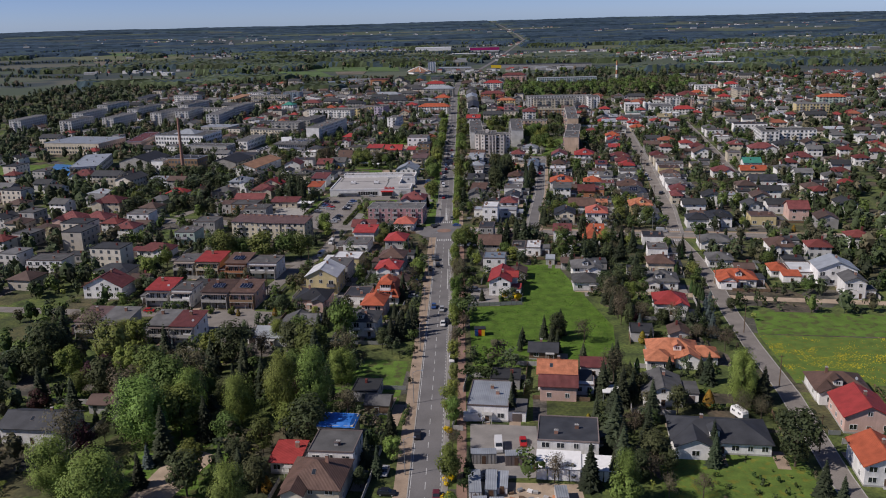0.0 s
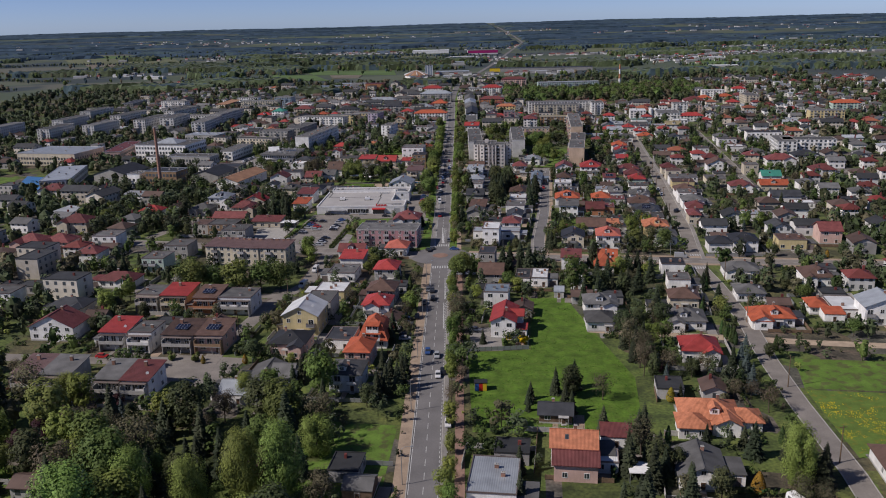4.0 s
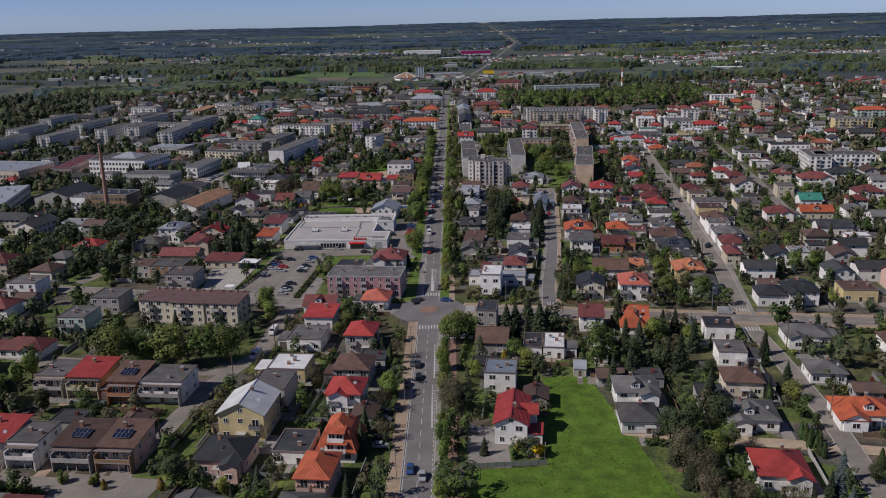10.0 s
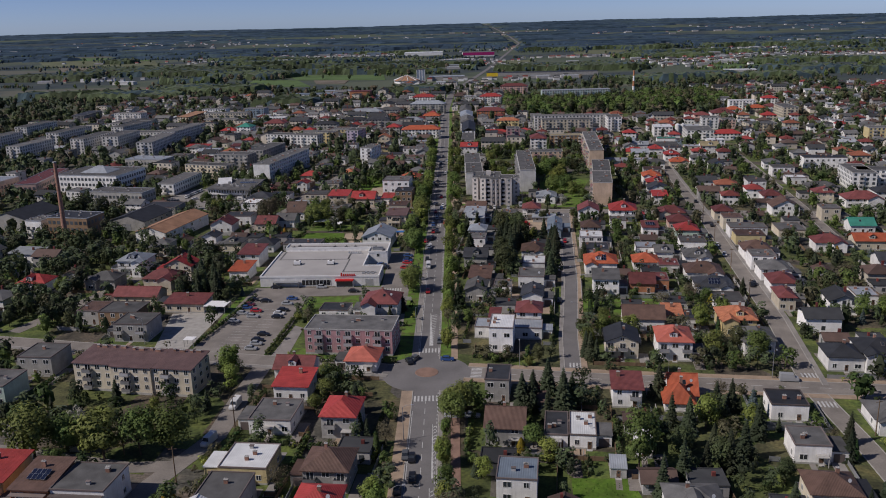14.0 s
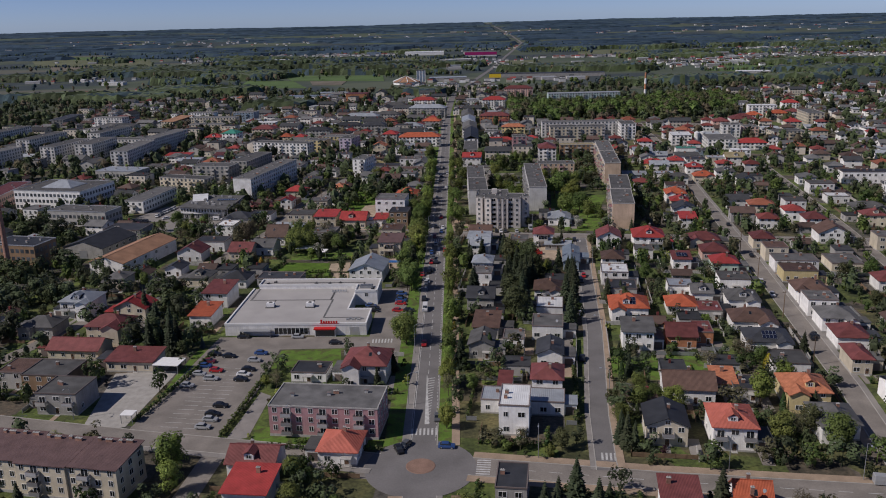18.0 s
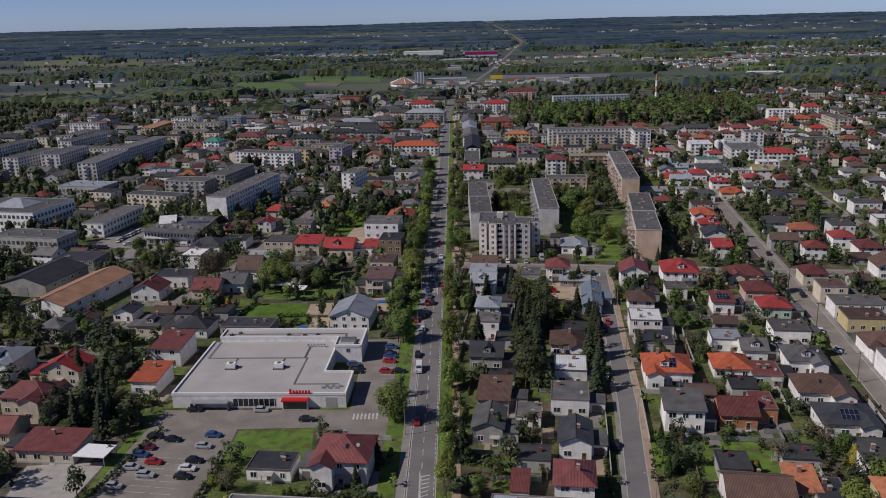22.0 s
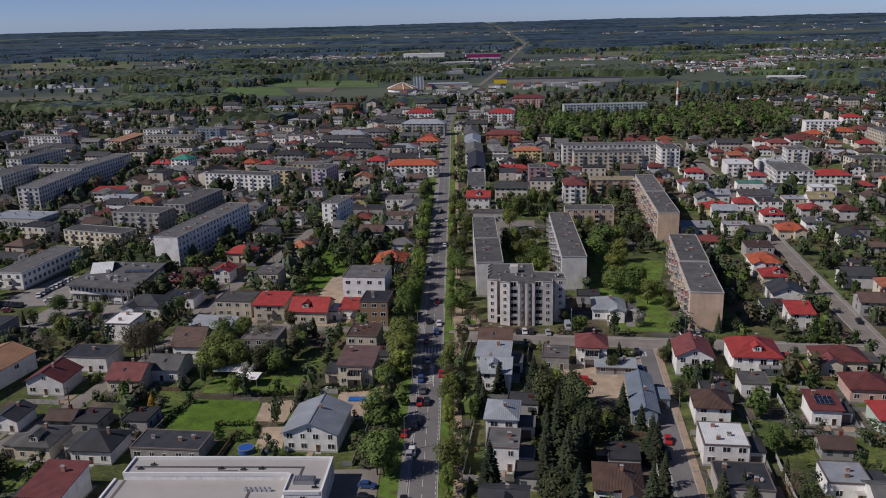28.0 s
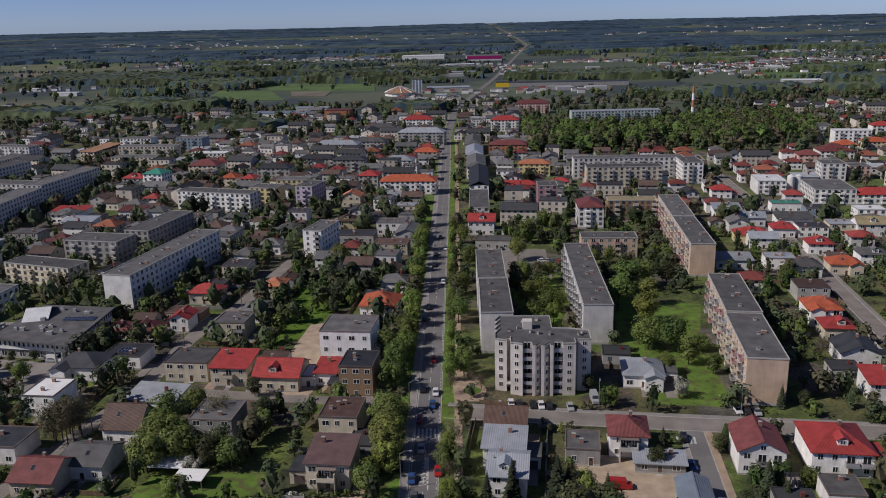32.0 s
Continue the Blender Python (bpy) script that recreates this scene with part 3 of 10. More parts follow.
# open grass and yards
for name, pts, m, label in (
    ("meadow", [(2, 236), (44, 224), (49, 258), (44, 290), (39, 328), (26, 329), (21.5, 280), (2, 279)], M_MEADOW, "bright green meadow between houses"),
    ("lawn", [(2, 228), (22, 226), (22, 235), (2, 235.5)], M_LAWN, "mown green lawn behind the meadow fence"),
    ("meadow", [(90.5, 212), (150, 205), (165, 238), (93, 248)], M_DANDELION, "green meadow dotted with yellow dandelions"),
    ("meadow", [(93.2, 249), (165.5, 239), (175, 258), (98.5, 269.5)], M_LAWN, "mown green meadow beside the sandy lane"),
    ("meadow", [(40, 150), (74, 150), (76, 172), (44, 178)], M_DANDELION, "rough green meadow behind the bungalow"),
    ("lawn", [(-53.8, 446), (-53.4, 460), (-34.6, 460.6), (-33, 446.5)], M_LAWN, "green lawn beside the car park"),
    ("lawn", [(-50, 399), (-18, 396.6), (-14, 401), (-50, 410)], M_LAWN, "green lawn before the rose apartment house"),
    ("lawn", [(-101, 406.5), (-84, 406), (-80.8, 410), (-74, 404), (-92, 403.5)], M_LAWN, "green verge below the concrete yard"),
    ("lawn", [(-81.3, 446), (-80.9, 412), (-79.5, 411.5), (-76, 462), (-79.9, 464.7)], M_LAWN, "green bank beside the car park"),
    ("lawn", [(-72, 538), (-48.4, 537.8), (-51, 556.5), (-69, 558.6)], M_LAWN, "wide green lawn behind the zinc-roofed house"),
    ("lawn", [(-68.8, 562.6), (-39.1, 561.6), (-44, 572.3), (-67.4, 571.8)], M_LAWN, "green lawn behind a thuja row"),
    ("lawn", [(-60.6, 664), (-54.7, 647.5), (-45, 658), (-33, 701), (-40, 716), (-55, 708)], M_MEADOW, "green grass between the gardens"),
    ("lawn", [(56, 603), (76, 600), (78, 640), (90, 680), (60, 690), (55, 650)], M_LAWN, "shaded green lawn between apartment blocks"),
    ("lawn", [(23, 640), (40, 638), (43, 712), (26, 712)], M_LAWN, "green court between apartment blocks"),
    ("lawn", [(45, 436), (76, 428), (80, 449), (49, 455)], M_LAWN, "wide green garden lawn"),
    ("lawn", [(-46, 196), (-19, 196), (-17, 232), (-40, 236)], M_LAWN, "green lawn beside the wooden shed"),
    ("lawn", [(-80, 165), (-58, 160), (-56, 190), (-78, 196)], M_LAWN, "green clearing between the trees"),
    ("lawn", [(-120, 200), (-104, 196), (-100, 214), (-116, 218)], M_LAWN, "green lawn by the bungalow"),
):
    patch(name, pts, 0.022 + 0.0043 * (len(NOGO) % 2) + (0.0021 if name == "lawn" else 0), m, label)
for name, pts, m, label in (
    ("yard", [(0, 166), (16, 166), (17, 190), (0.5, 192)], M_PAVE_GREY, "grey paved workshop yard"),
    ("yard", [(-1, 120), (24, 120), (24, 163), (0, 165)], M_SAND, "sandy builder's yard"),
    ("yard", [(-92, 262), (-70, 262), (-66, 278), (-90, 282)], M_ASPHALT_OLD, "worn asphalt turning place"),
    ("yard", [(3, 280), (13, 280), (13, 300), (3, 300)], M_PAVE_GREY, "grey paved front yard"),
    ("yard", [(-52, 612), (-38, 612), (-24, 660), (-30, 672), (-46, 668)], M_SAND, "pale sandy open yard"),
    ("yard", [(-95, 406), (-84.5, 411), (-81.5, 446), (-100, 445)], M_KERB, "pale concrete yard among sheds"),
    ("yard", [(-56.6, 401.5), (-51.1, 404), (-50, 427.5), (-53.4, 430)], M_PAVE_GREY, "grey paved lane beside the rose apartment house"),
    ("yard", [(-47.0, 530.5), (-40.2, 530.2), (-41.2, 541.4), (-47.2, 541.6)], M_SAND, "pale sandy court beside the lawn"),
    ("yard", [(-50, 545), (-42, 544), (-41.2, 557), (-50.2, 555.4)], M_SAND, "bare sandy patch of garden soil"),
    ("lawn", [(-73.5, 539.5), (-60.5, 539), (-50.6, 545), (-51, 556.5), (-69.5, 558)], M_MEADOW, "bright green mown lawn behind the supermarket"),
    ("yard", [(-30, 545), (-18, 545), (-18, 562), (-30, 562)], M_SAND, "pale sandy yard behind the supermarket"),
    ("yard", [(28, 556), (52, 553), (55, 575), (30, 578)], M_SAND, "pale gravel yard with parked vans"),
    ("yard", [(-75, 158), (-66, 158), (-60, 178), (-70, 184)], M_SAND, "sandy bare patch between trees"),
):
    patch(name, pts, 0.05, m, label)
CARPARK = [(-83, 409.5), (-64, 402.5), (-59, 404), (-54.5, 430), (-54, 461), (-34, 461), (-16, 454), (-15.5, 520), (-26.5, 520), (-26.5, 470.5), (-76, 472.5)]
patch("car_park", CARPARK, 0.058, M_ASPHALT_OLD, "grey asphalt car park of a supermarket")
patch("car_park", [(24, 714), (42, 714), (44, 756), (25, 758)], 0.058, M_ASPHALT_OLD, "grey asphalt parking court behind the blocks")
NOGO.append([(54, 603), (78, 600), (84, 640), (90, 690), (60, 692), (53, 650)])
patch("car_park", [(-150, 618), (-104, 614), (-104, 634), (-146, 640)], 0.058, M_PAVE_GREY, "grey paved forecourt of the flat-roofed hall")
patch("car_park", [(-172, 637), (-150.2, 641), (-118, 632), (-117, 639), (-142.5, 643.5), (-149, 677), (-160, 677)], 0.062, M_PAVE_GREY, "grey paved parking rows before the public hall")
patch("pavement", [(1.6, 628), (7.5, 627), (11.4, 614), (10, 606.5), (2.4, 607)], 0.132, M_PAVE, "tan paved place beside the street crossing")
setting("flower_bed", Shape().tube(7.3, 613.5, 0, 0.17, 2.6, 2.5, 20).mesh("flower_bed", M_LAWN), "round green bed in the paved place")
NOGO.append([(-152, 618), (-118, 612), (-112, 640), (-142, 646), (-160, 680), (-175, 640)])
patch("yard", [(-152, 1030), (-110, 1022), (-108, 1050), (-150, 1058)], 0.05, M_SAND, "pale gravel market square with parked cars")
patch("car_park", [(214, 940), (231, 937), (236, 985), (217, 990)], 0.058, M_ASPHALT_OLD, "grey asphalt car park beside the wood")
TAKEN += [(66, 609, 9), (70, 622, 7), (-62, 466, 6), (-50, 466, 6), (-40, 466, 6), (-62, 547, 9), (-54, 547, 8), (-62, 567, 6), (-52, 567, 6), (-44, 567, 5), (-48, 453, 6), (-39, 453, 6), (-70, 420, 14), (-66, 440, 12), (-62, 458, 10), (-20, 465, 8), (-20, 490, 7), (-20, 510, 7), (33, 735, 16), (-125, 627, 16)]
TAKEN += [(23, 250, 20), (40, 235, 12), (38, 262, 12), (36, 285, 9), (34, 305, 6), (34, 322, 6), (110, 240, 22), (140, 235, 25), (8, 180, 9), (10, 150, 14)]


# open fields beyond the town
M_FIELD_GREEN = mat("young_crop", (0.085, 0.135, 0.045), 0.95, vary=0.18, size=40, fine=3)
M_FIELD_PALE = mat("pale_grass_field", (0.115, 0.125, 0.068), 0.95, vary=0.2, size=60, fine=4)
M_FIELD_BROWN = mat("bare_field_soil", (0.15, 0.13, 0.10), 0.95, vary=0.2, size=50, fine=4)
for pts, m, label in (
    ([(-891, 2144), (-665, 2064), (-756, 2295), (-1020, 2399)], M_FIELD_BROWN, "brown bare field among pale grass fields"),
    ([(-1073, 2444), (-716, 2302), (-851, 2664), (-1294, 2870)], M_FIELD_PALE, "pale green grass field"),
    ([(-1320, 2900), (-880, 2690), (-930, 2900), (-1500, 3150)], M_FIELD_GREEN, "green field before a long wood"),
    ([(-330, 1538), (-213, 1508), (-263, 1669), (-345, 1693)], M_FIELD_GREEN, "bright green field at the town's edge"),
    ([(-262, 1668), (-102, 1622), (-114, 1757), (-306, 1805)], M_FIELD_GREEN, "green field before a row of trees"),
    ([(-212, 1560), (-165, 1556), (-166, 1632), (-230, 1650)], M_FIELD_BROWN, "pale bare field beside the green one"),
    ([(-424, 3168), (-82, 3005), (-97, 3440), (-470, 3445)], M_FIELD_PALE, "pale field before the far woods"),
    ([(-590, 1486), (-428, 1451), (-463, 1541), (-617, 1566)], M_FIELD_PALE, "pale strip of grass behind the sheds"),
    ([(-190, 1360), (-136, 1350), (-130, 1420), (-186, 1440)], M_FIELD_GREEN, "green meadow behind a long hall"),
    ([(-170, 1900), (-20, 1880), (10, 2150), (-200, 2200)], M_FIELD_PALE, "pale green field between tree rows"),
    ([(-330, 2250), (-60, 2170), (-70, 2420), (-400, 2520)], M_FIELD_PALE, "pale grass field with bushes"),
    ([(447, 1677), (581, 1631), (769, 2036), (614, 2074)], M_FIELD_GREEN, "green field beside a pale shed"),
    ([(330, 2330), (640, 2230), (760, 2520), (380, 2640)], M_FIELD_PALE, "pale field behind a row of white houses"),
    ([(640, 3380), (1290, 3330), (1330, 3420), (650, 3446)], M_FIELD_BROWN, "long pale strip of bare soil"),
    ([(1115, 3009), (1274, 2872), (1540, 3380), (1380, 3440)], M_FIELD_PALE, "pale field with scattered farms"),
    ([(720, 2250), (860, 2190), (960, 2420), (800, 2500)], M_FIELD_GREEN, "green field with hedges"),
    ([(120, 2040), (190, 2030), (220, 2160), (135, 2180)], M_FIELD_PALE, "pale verge field beside the trunk road"),
):
    setting("field", Shape().slab([(*p, rise(*p) + 0.6) for p in pts], 2.5).mesh("field", m), label)

patch("sports_court", [(-285, 566), (-267, 561), (-281, 606), (-300, 614)], 0.054, mat("blue_court_coating", (0.045, 0.15, 0.34), 0.8, vary=0.12, size=6), "blue rubber sports court")
patch("sports_pitch", [(-330, 572), (-290, 566), (-304, 610), (-350, 620)], 0.05, M_LAWN, "green sports pitch beside the school")
TAKEN += [(-285, 580, 16), (-290, 600, 14), (-315, 590, 22)]
# road paint
def dashes(pts, off, length, gap, width=0.16, top=0.068):
    s = Shape()
    for (x0, y0), (x1, y1) in zip(pts, pts[1:]):
        d = math.hypot(x1 - x0, y1 - y0)
        ux, uy = (x1 - x0) / d, (y1 - y0) / d
        p = 0.0
        while p + length <= d:
            ax, ay = x0 + ux * p + uy * off, y0 + uy * p - ux * off
            bx, by = ax + ux * length, ay + uy * length
            hx, hy = uy * width / 2, -ux * width / 2
            s.poly([(ax + hx, ay + hy, top), (bx + hx, by + hy, top), (bx - hx, by - hy, top), (ax - hx, ay - hy, top)])
            p += length + gap
    return s


for pts, side in ((MAIN, 3.3), (MAIN_N[:6], 2.95)):
    for off, length, gap in ((0, 3.0, 3.0), (-side, 20, 0.5), (side, 1.2, 1.0)):
        tagged(setting("road_marking", dashes(pts, off, length, gap).mesh("road_marking", M_MARK), "white painted lane lines"), kind="stuff")
for pts in (CROSS_1E[:4],):
    tagged(setting("road_marking", dashes(pts, 0, 3, 3, top=0.074).mesh("road_marking", M_MARK), "white painted centre line"), kind="stuff")


def zebra(x, y, turn, across, count, z=0.078):
    r = root("zebra_crossing", x, y, turn, "white striped zebra crossing on asphalt", "crossing", "zebra crossings", "structure")
    me = Shape().box(-0.25, -across / 2, 0, 0.25, across / 2, 0.006).mesh("stripe", M_MARK)
    for i in range(count):
        put("stripe", me, r, (i - (count - 1) / 2) * 1.0, 0, z)


zebra(main_x(371), 371, 0, 3.4, 7)
zebra(main_x(405), 405, 0, 3.4, 7)
zebra(7, 387.5, 84, 3.2, 7)
zebra(37, 391, -8, 3.4, 5)
zebra(101, 380, -8, 3.4, 5)
zebra(98, 362, -8, 3.4, 5)
zebra(main_x(589.5), 589.5, 0, 4.6, 7)
zebra(58, 583.5, -8, 3.4, 5)
zebra(-22, 466.5, 0, 3.2, 7, 0.066)


def hatch(x, y, long, wide, turn):
    s = Shape()
    n = int(long / 1.6)
    for i in range(n):
        w = wide * (i + 1) / n
        y0 = i * 1.6
        s.poly([(-w / 2, y0, 0.07), (-w / 2, y0 + 0.4, 0.07), (w / 2, y0 + 1.2, 0.07), (w / 2, y0 + 0.8, 0.07)])
    s.poly([(-wide / 2, 0, 0.07), (0, 0, 0.07), (-wide / 2 + 0.14, long, 0.07), (-wide / 2 - 0.02, long, 0.07)])
    ob = setting("road_marking", s.mesh("road_marking", M_MARK), "white hatched island painted on the street")
    ob.location, ob.rotation_euler = (x, y, 0), (0, 0, radians(turn))


hatch(main_x(418) + 1.0, 409, 30, 2.4, 0)
hatch(main_x(570), 577.5, 14, 2.2, 180)
for y in (204, 217, 230):
    hatch(main_x(y) + 4.6, y - 3, 6, 1.4, 0)
for y in (300, 330):
    hatch(main_x(y) + 3.0, y, 26, 1.0, 0)


def bays(x0, y0, turn, count, pitch=2.5, deep=4.8):
    s = Shape()
    for i in range(count + 1):
        s.box(i * pitch - 0.06, 0, 0.06, i * pitch + 0.06, deep, 0.066)
    ob = setting("parking_marking", s.mesh("parking_marking", M_MARK), "white painted parking bays")
    ob.location, ob.rotation_euler = (x0, y0, 0), (0, 0, radians(turn))


bays(-64.5, 409, 83, 15)
bays(-70.5, 410, 83, 15)
bays(-20, 505, -90, 12)

# ---- houses ----
MESHES = {}
LOTS = []


def window_mesh(w, h):
    """A framed window: sash bars, glass set back, and a sill. It stands on y = 0 and faces -y."""
    key = ("window", w, h)
    if key not in MESHES:
        s, t = Shape(), 0.09
        xs = [-w / 2, -w / 2 + t, w / 2 - t, w / 2] if w < 1.0 else [-w / 2, -w / 2 + t, -0.045, 0.045, w / 2 - t, w / 2]
        zs = [0, t, h - t, h]
        n = len(xs)
        s.v = [(x, -0.06, z) for z in zs for x in xs]
        for j in range(3):
            for i in range(n - 1):
                q = [j * n + i, j * n + i + 1, (j + 1) * n + i + 1, (j + 1) * n + i]
                if j == 1 and i % 2 == 1:
                    k = len(s.v)
                    s.v += [(s.v[c][0], -0.01, s.v[c][2]) for c in q]
                    s.f.append((k, k + 1, k + 2, k + 3))
                    s.m.append(1)
                    for e in range(4):
                        s.f.append((q[e], q[(e + 1) % 4], k + (e + 1) % 4, k + e))
                        s.m.append(0)
                else:
                    s.f.append(tuple(q))
                    s.m.append(0)
        rim = list(range(n)) + [n * j + n - 1 for j in (1, 2, 3)] + [3 * n + i for i in range(n - 2, -1, -1)] + [2 * n, n]
        k = len(s.v)
        s.v += [(s.v[c][0], 0.03, s.v[c][2]) for c in rim]
        for e in range(len(rim)):
            f = (e + 1) % len(rim)
            s.f.append((rim[e], k + e, k + f, rim[f]))
            s.m.append(0)
        MESHES[key] = s.mesh("window", M_FRAME, M_GLASS)
    return MESHES[key]


def door_mesh(w=1.0, h=2.1):
    key = ("door", w, h)
    if key not in MESHES:
        s = Shape()
        s.box(-w / 2, -0.04, 0.1, w / 2, 0.03, h)
        s.box(-w / 2 - 0.08, -0.06, 0.1, -w / 2, 0.03, h + 0.08, 1)
        s.box(w / 2, -0.06, 0.1, w / 2 + 0.08, 0.03, h + 0.08, 1)
        s.box(-w / 2, -0.06, h, w / 2, 0.03, h + 0.08, 1)
        s.box(-w / 2 - 0.2, -0.9, 0, w / 2 + 0.2, 0, 0.1, 2)
        s.box(-0.2, -0.05, h * 0.6, 0.2, -0.03, h * 0.85, 3)
        MESHES[key] = s.mesh("door", M_DOOR, M_FRAME, M_CAP, M_GLASS)
    return MESHES[key]


def chimney_mesh(h=1.5, w=0.6):
    key = ("chimney", h, w)
    if key not in MESHES:
        s = Shape()
        s.box(-w / 2, -0.25, -0.9, w / 2, 0.25, h)
        s.box(-w / 2 - 0.06, -0.31, h, w / 2 + 0.06, 0.31, h + 0.1, 1)
        for i in (-1, 1):
            s.tube(i * w * 0.22, 0, h + 0.1, h + 0.35, 0.09, 0.08, 6, 1)
        MESHES[key] = s.mesh("chimney", M_CHIM, M_CAP)
    return MESHES[key]


def vent_mesh():
    if "vent" not in MESHES:
        s = Shape()
        s.box(-0.45, -0.3, 0, 0.45, 0.3, 0.75)
        s.box(-0.55, -0.4, 0.75, 0.55, 0.4, 0.85, 1)
        MESHES["vent"] = s.mesh("roof_vent", M_CAP, M_GUTTER)
    return MESHES["vent"]


def balcony_mesh(w, d=1.2, wall=None):
    key = ("balcony", w, d, wall)
    if key not in MESHES:
        s = Shape()
        s.box(-w / 2, -d, -0.15, w / 2, 0, 0)
        s.box(-w / 2, -d, 0.08, w / 2, -d + 0.05, 1.0, 1)
        for x in (-w / 2, w / 2 - 0.05):
            s.box(x, -d + 0.05, 0.08, x + 0.05, 0, 1.0, 1)
        s.box(-w / 2, -d - 0.02, 1.0, w / 2, -d + 0.07, 1.06, 2)
        MESHES[key] = s.mesh("balcony", M_CAP, wall or M_RAIL, M_GUTTER)
    return MESHES[key]


def skylight_mesh():
    if "skylight" not in MESHES:
        MESHES["skylight"] = Shape().box(-0.45, -0.7, 0, 0.45, 0.7, 0.12).box(-0.38, -0.63, 0.12, 0.38, 0.63, 0.14, 1).mesh("skylight", M_GUTTER, M_GLASS)
    return MESHES["skylight"]


def solar_mesh():
    if "solar" not in MESHES:
        MESHES["solar"] = Shape().box(-0.5, -0.83, 0, 0.5, 0.83, 0.04).box(-0.47, -0.8, 0.04, 0.47, 0.8, 0.046, 1).mesh("solar_panel", M_ALU, M_SOLAR)
    return MESHES["solar"]


def roof_shape(kind, w, d, z, slope, over=0.55, thick=0.2):
    """The roof as one closed body; gives the shape and the height of its ridge over the eaves."""
    s = Shape()
    a, b = w / 2 + over, d / 2 + over
    e = z - over * slope
    if kind == "F":
        a, b = w / 2 + 0.12, d / 2 + 0.12
        for p, q, h in ((a, b, 0.0), (a, b, 0.36), (a - 0.24, b - 0.24, 0.36), (a - 0.24, b - 0.24, 0.16)):
            s.v += [(-p, -q, z + h), (p, -q, z + h), (p, q, z + h), (-p, q, z + h)]
        for k in range(3):
            for i in range(4):
                j = (i + 1) % 4
                s.f.append((k * 4 + i, k * 4 + j, k * 4 + 4 + j, k * 4 + 4 + i))
                s.m.append(1)
        s.f += [(12, 13, 14, 15), (3, 2, 1, 0)]
        s.m += [0, 1]
        return s, 0.16
    if kind == "M":
        h = 2 * b * slope
        s.slab([(-a, -b, e + 0.2), (a, -b, e + 0.2), (a, b, e + 0.2 + h), (-a, b, e + 0.2 + h)], thick)
        return s, h
    if kind in "GP":
        h = b * slope
        for k in (-1, 1):
            q = [(-a, k * b, e + thick), (a, k * b, e + thick), (a, 0, e + h + thick), (-a, 0, e + h + thick)]
            s.slab(q if k < 0 else q[::-1], thick)
        s.box(-a, -0.14, e + h + thick - 0.06, a, 0.14, e + h + thick + 0.07)
        return s, h
    if kind == "Y":
        h = a * slope
        for k in (-1, 1):
            q = [(k * a, -b, e + thick), (0, -b, e + h + thick), (0, b, e + h + thick), (k * a, b, e + thick)]
            s.slab(q if k > 0 else q[::-1], thick)
        s.box(-0.14, -b, e + h + thick - 0.06, 0.14, b, e + h + thick + 0.07)
        return s, h
    half = min(a, b)
    h = half * slope
    if a >= b:
        r = [(-(a - b), 0), (a - b, 0)]
    else:
        r = [(0, -(b - a)), (0, b - a)]
    e += thick
    c = [(-a, -b, e), (a, -b, e), (a, b, e), (-a, b, e)]
    p, q = (*r[0], e + h), (*r[1], e + h)
    if a >= b:
        for f in ([c[0], c[1], q, p], [c[2], c[3], p, q], [c[1], c[2], q], [c[3], c[0], p]):
            s.poly(f)
    else:
        for f in ([c[1], c[2], q, p], [c[3], c[0], p, q], [c[0], c[1], p], [c[2], c[3], q]):
            s.poly(f)
    low = [(x, y, e - thick) for x, y, _ in c]
    s.poly(low[::-1])
    for i in range(4):
        j = (i + 1) % 4
        s.poly([low[i], low[j], c[j], c[i]])
    return s, h


SLOPE = {"F": 0.0, "M": 0.10, "G": 0.5, "Y": 0.5, "H": 0.5, "P": 0.85, "Q": 0.95, "Z": 0.95}


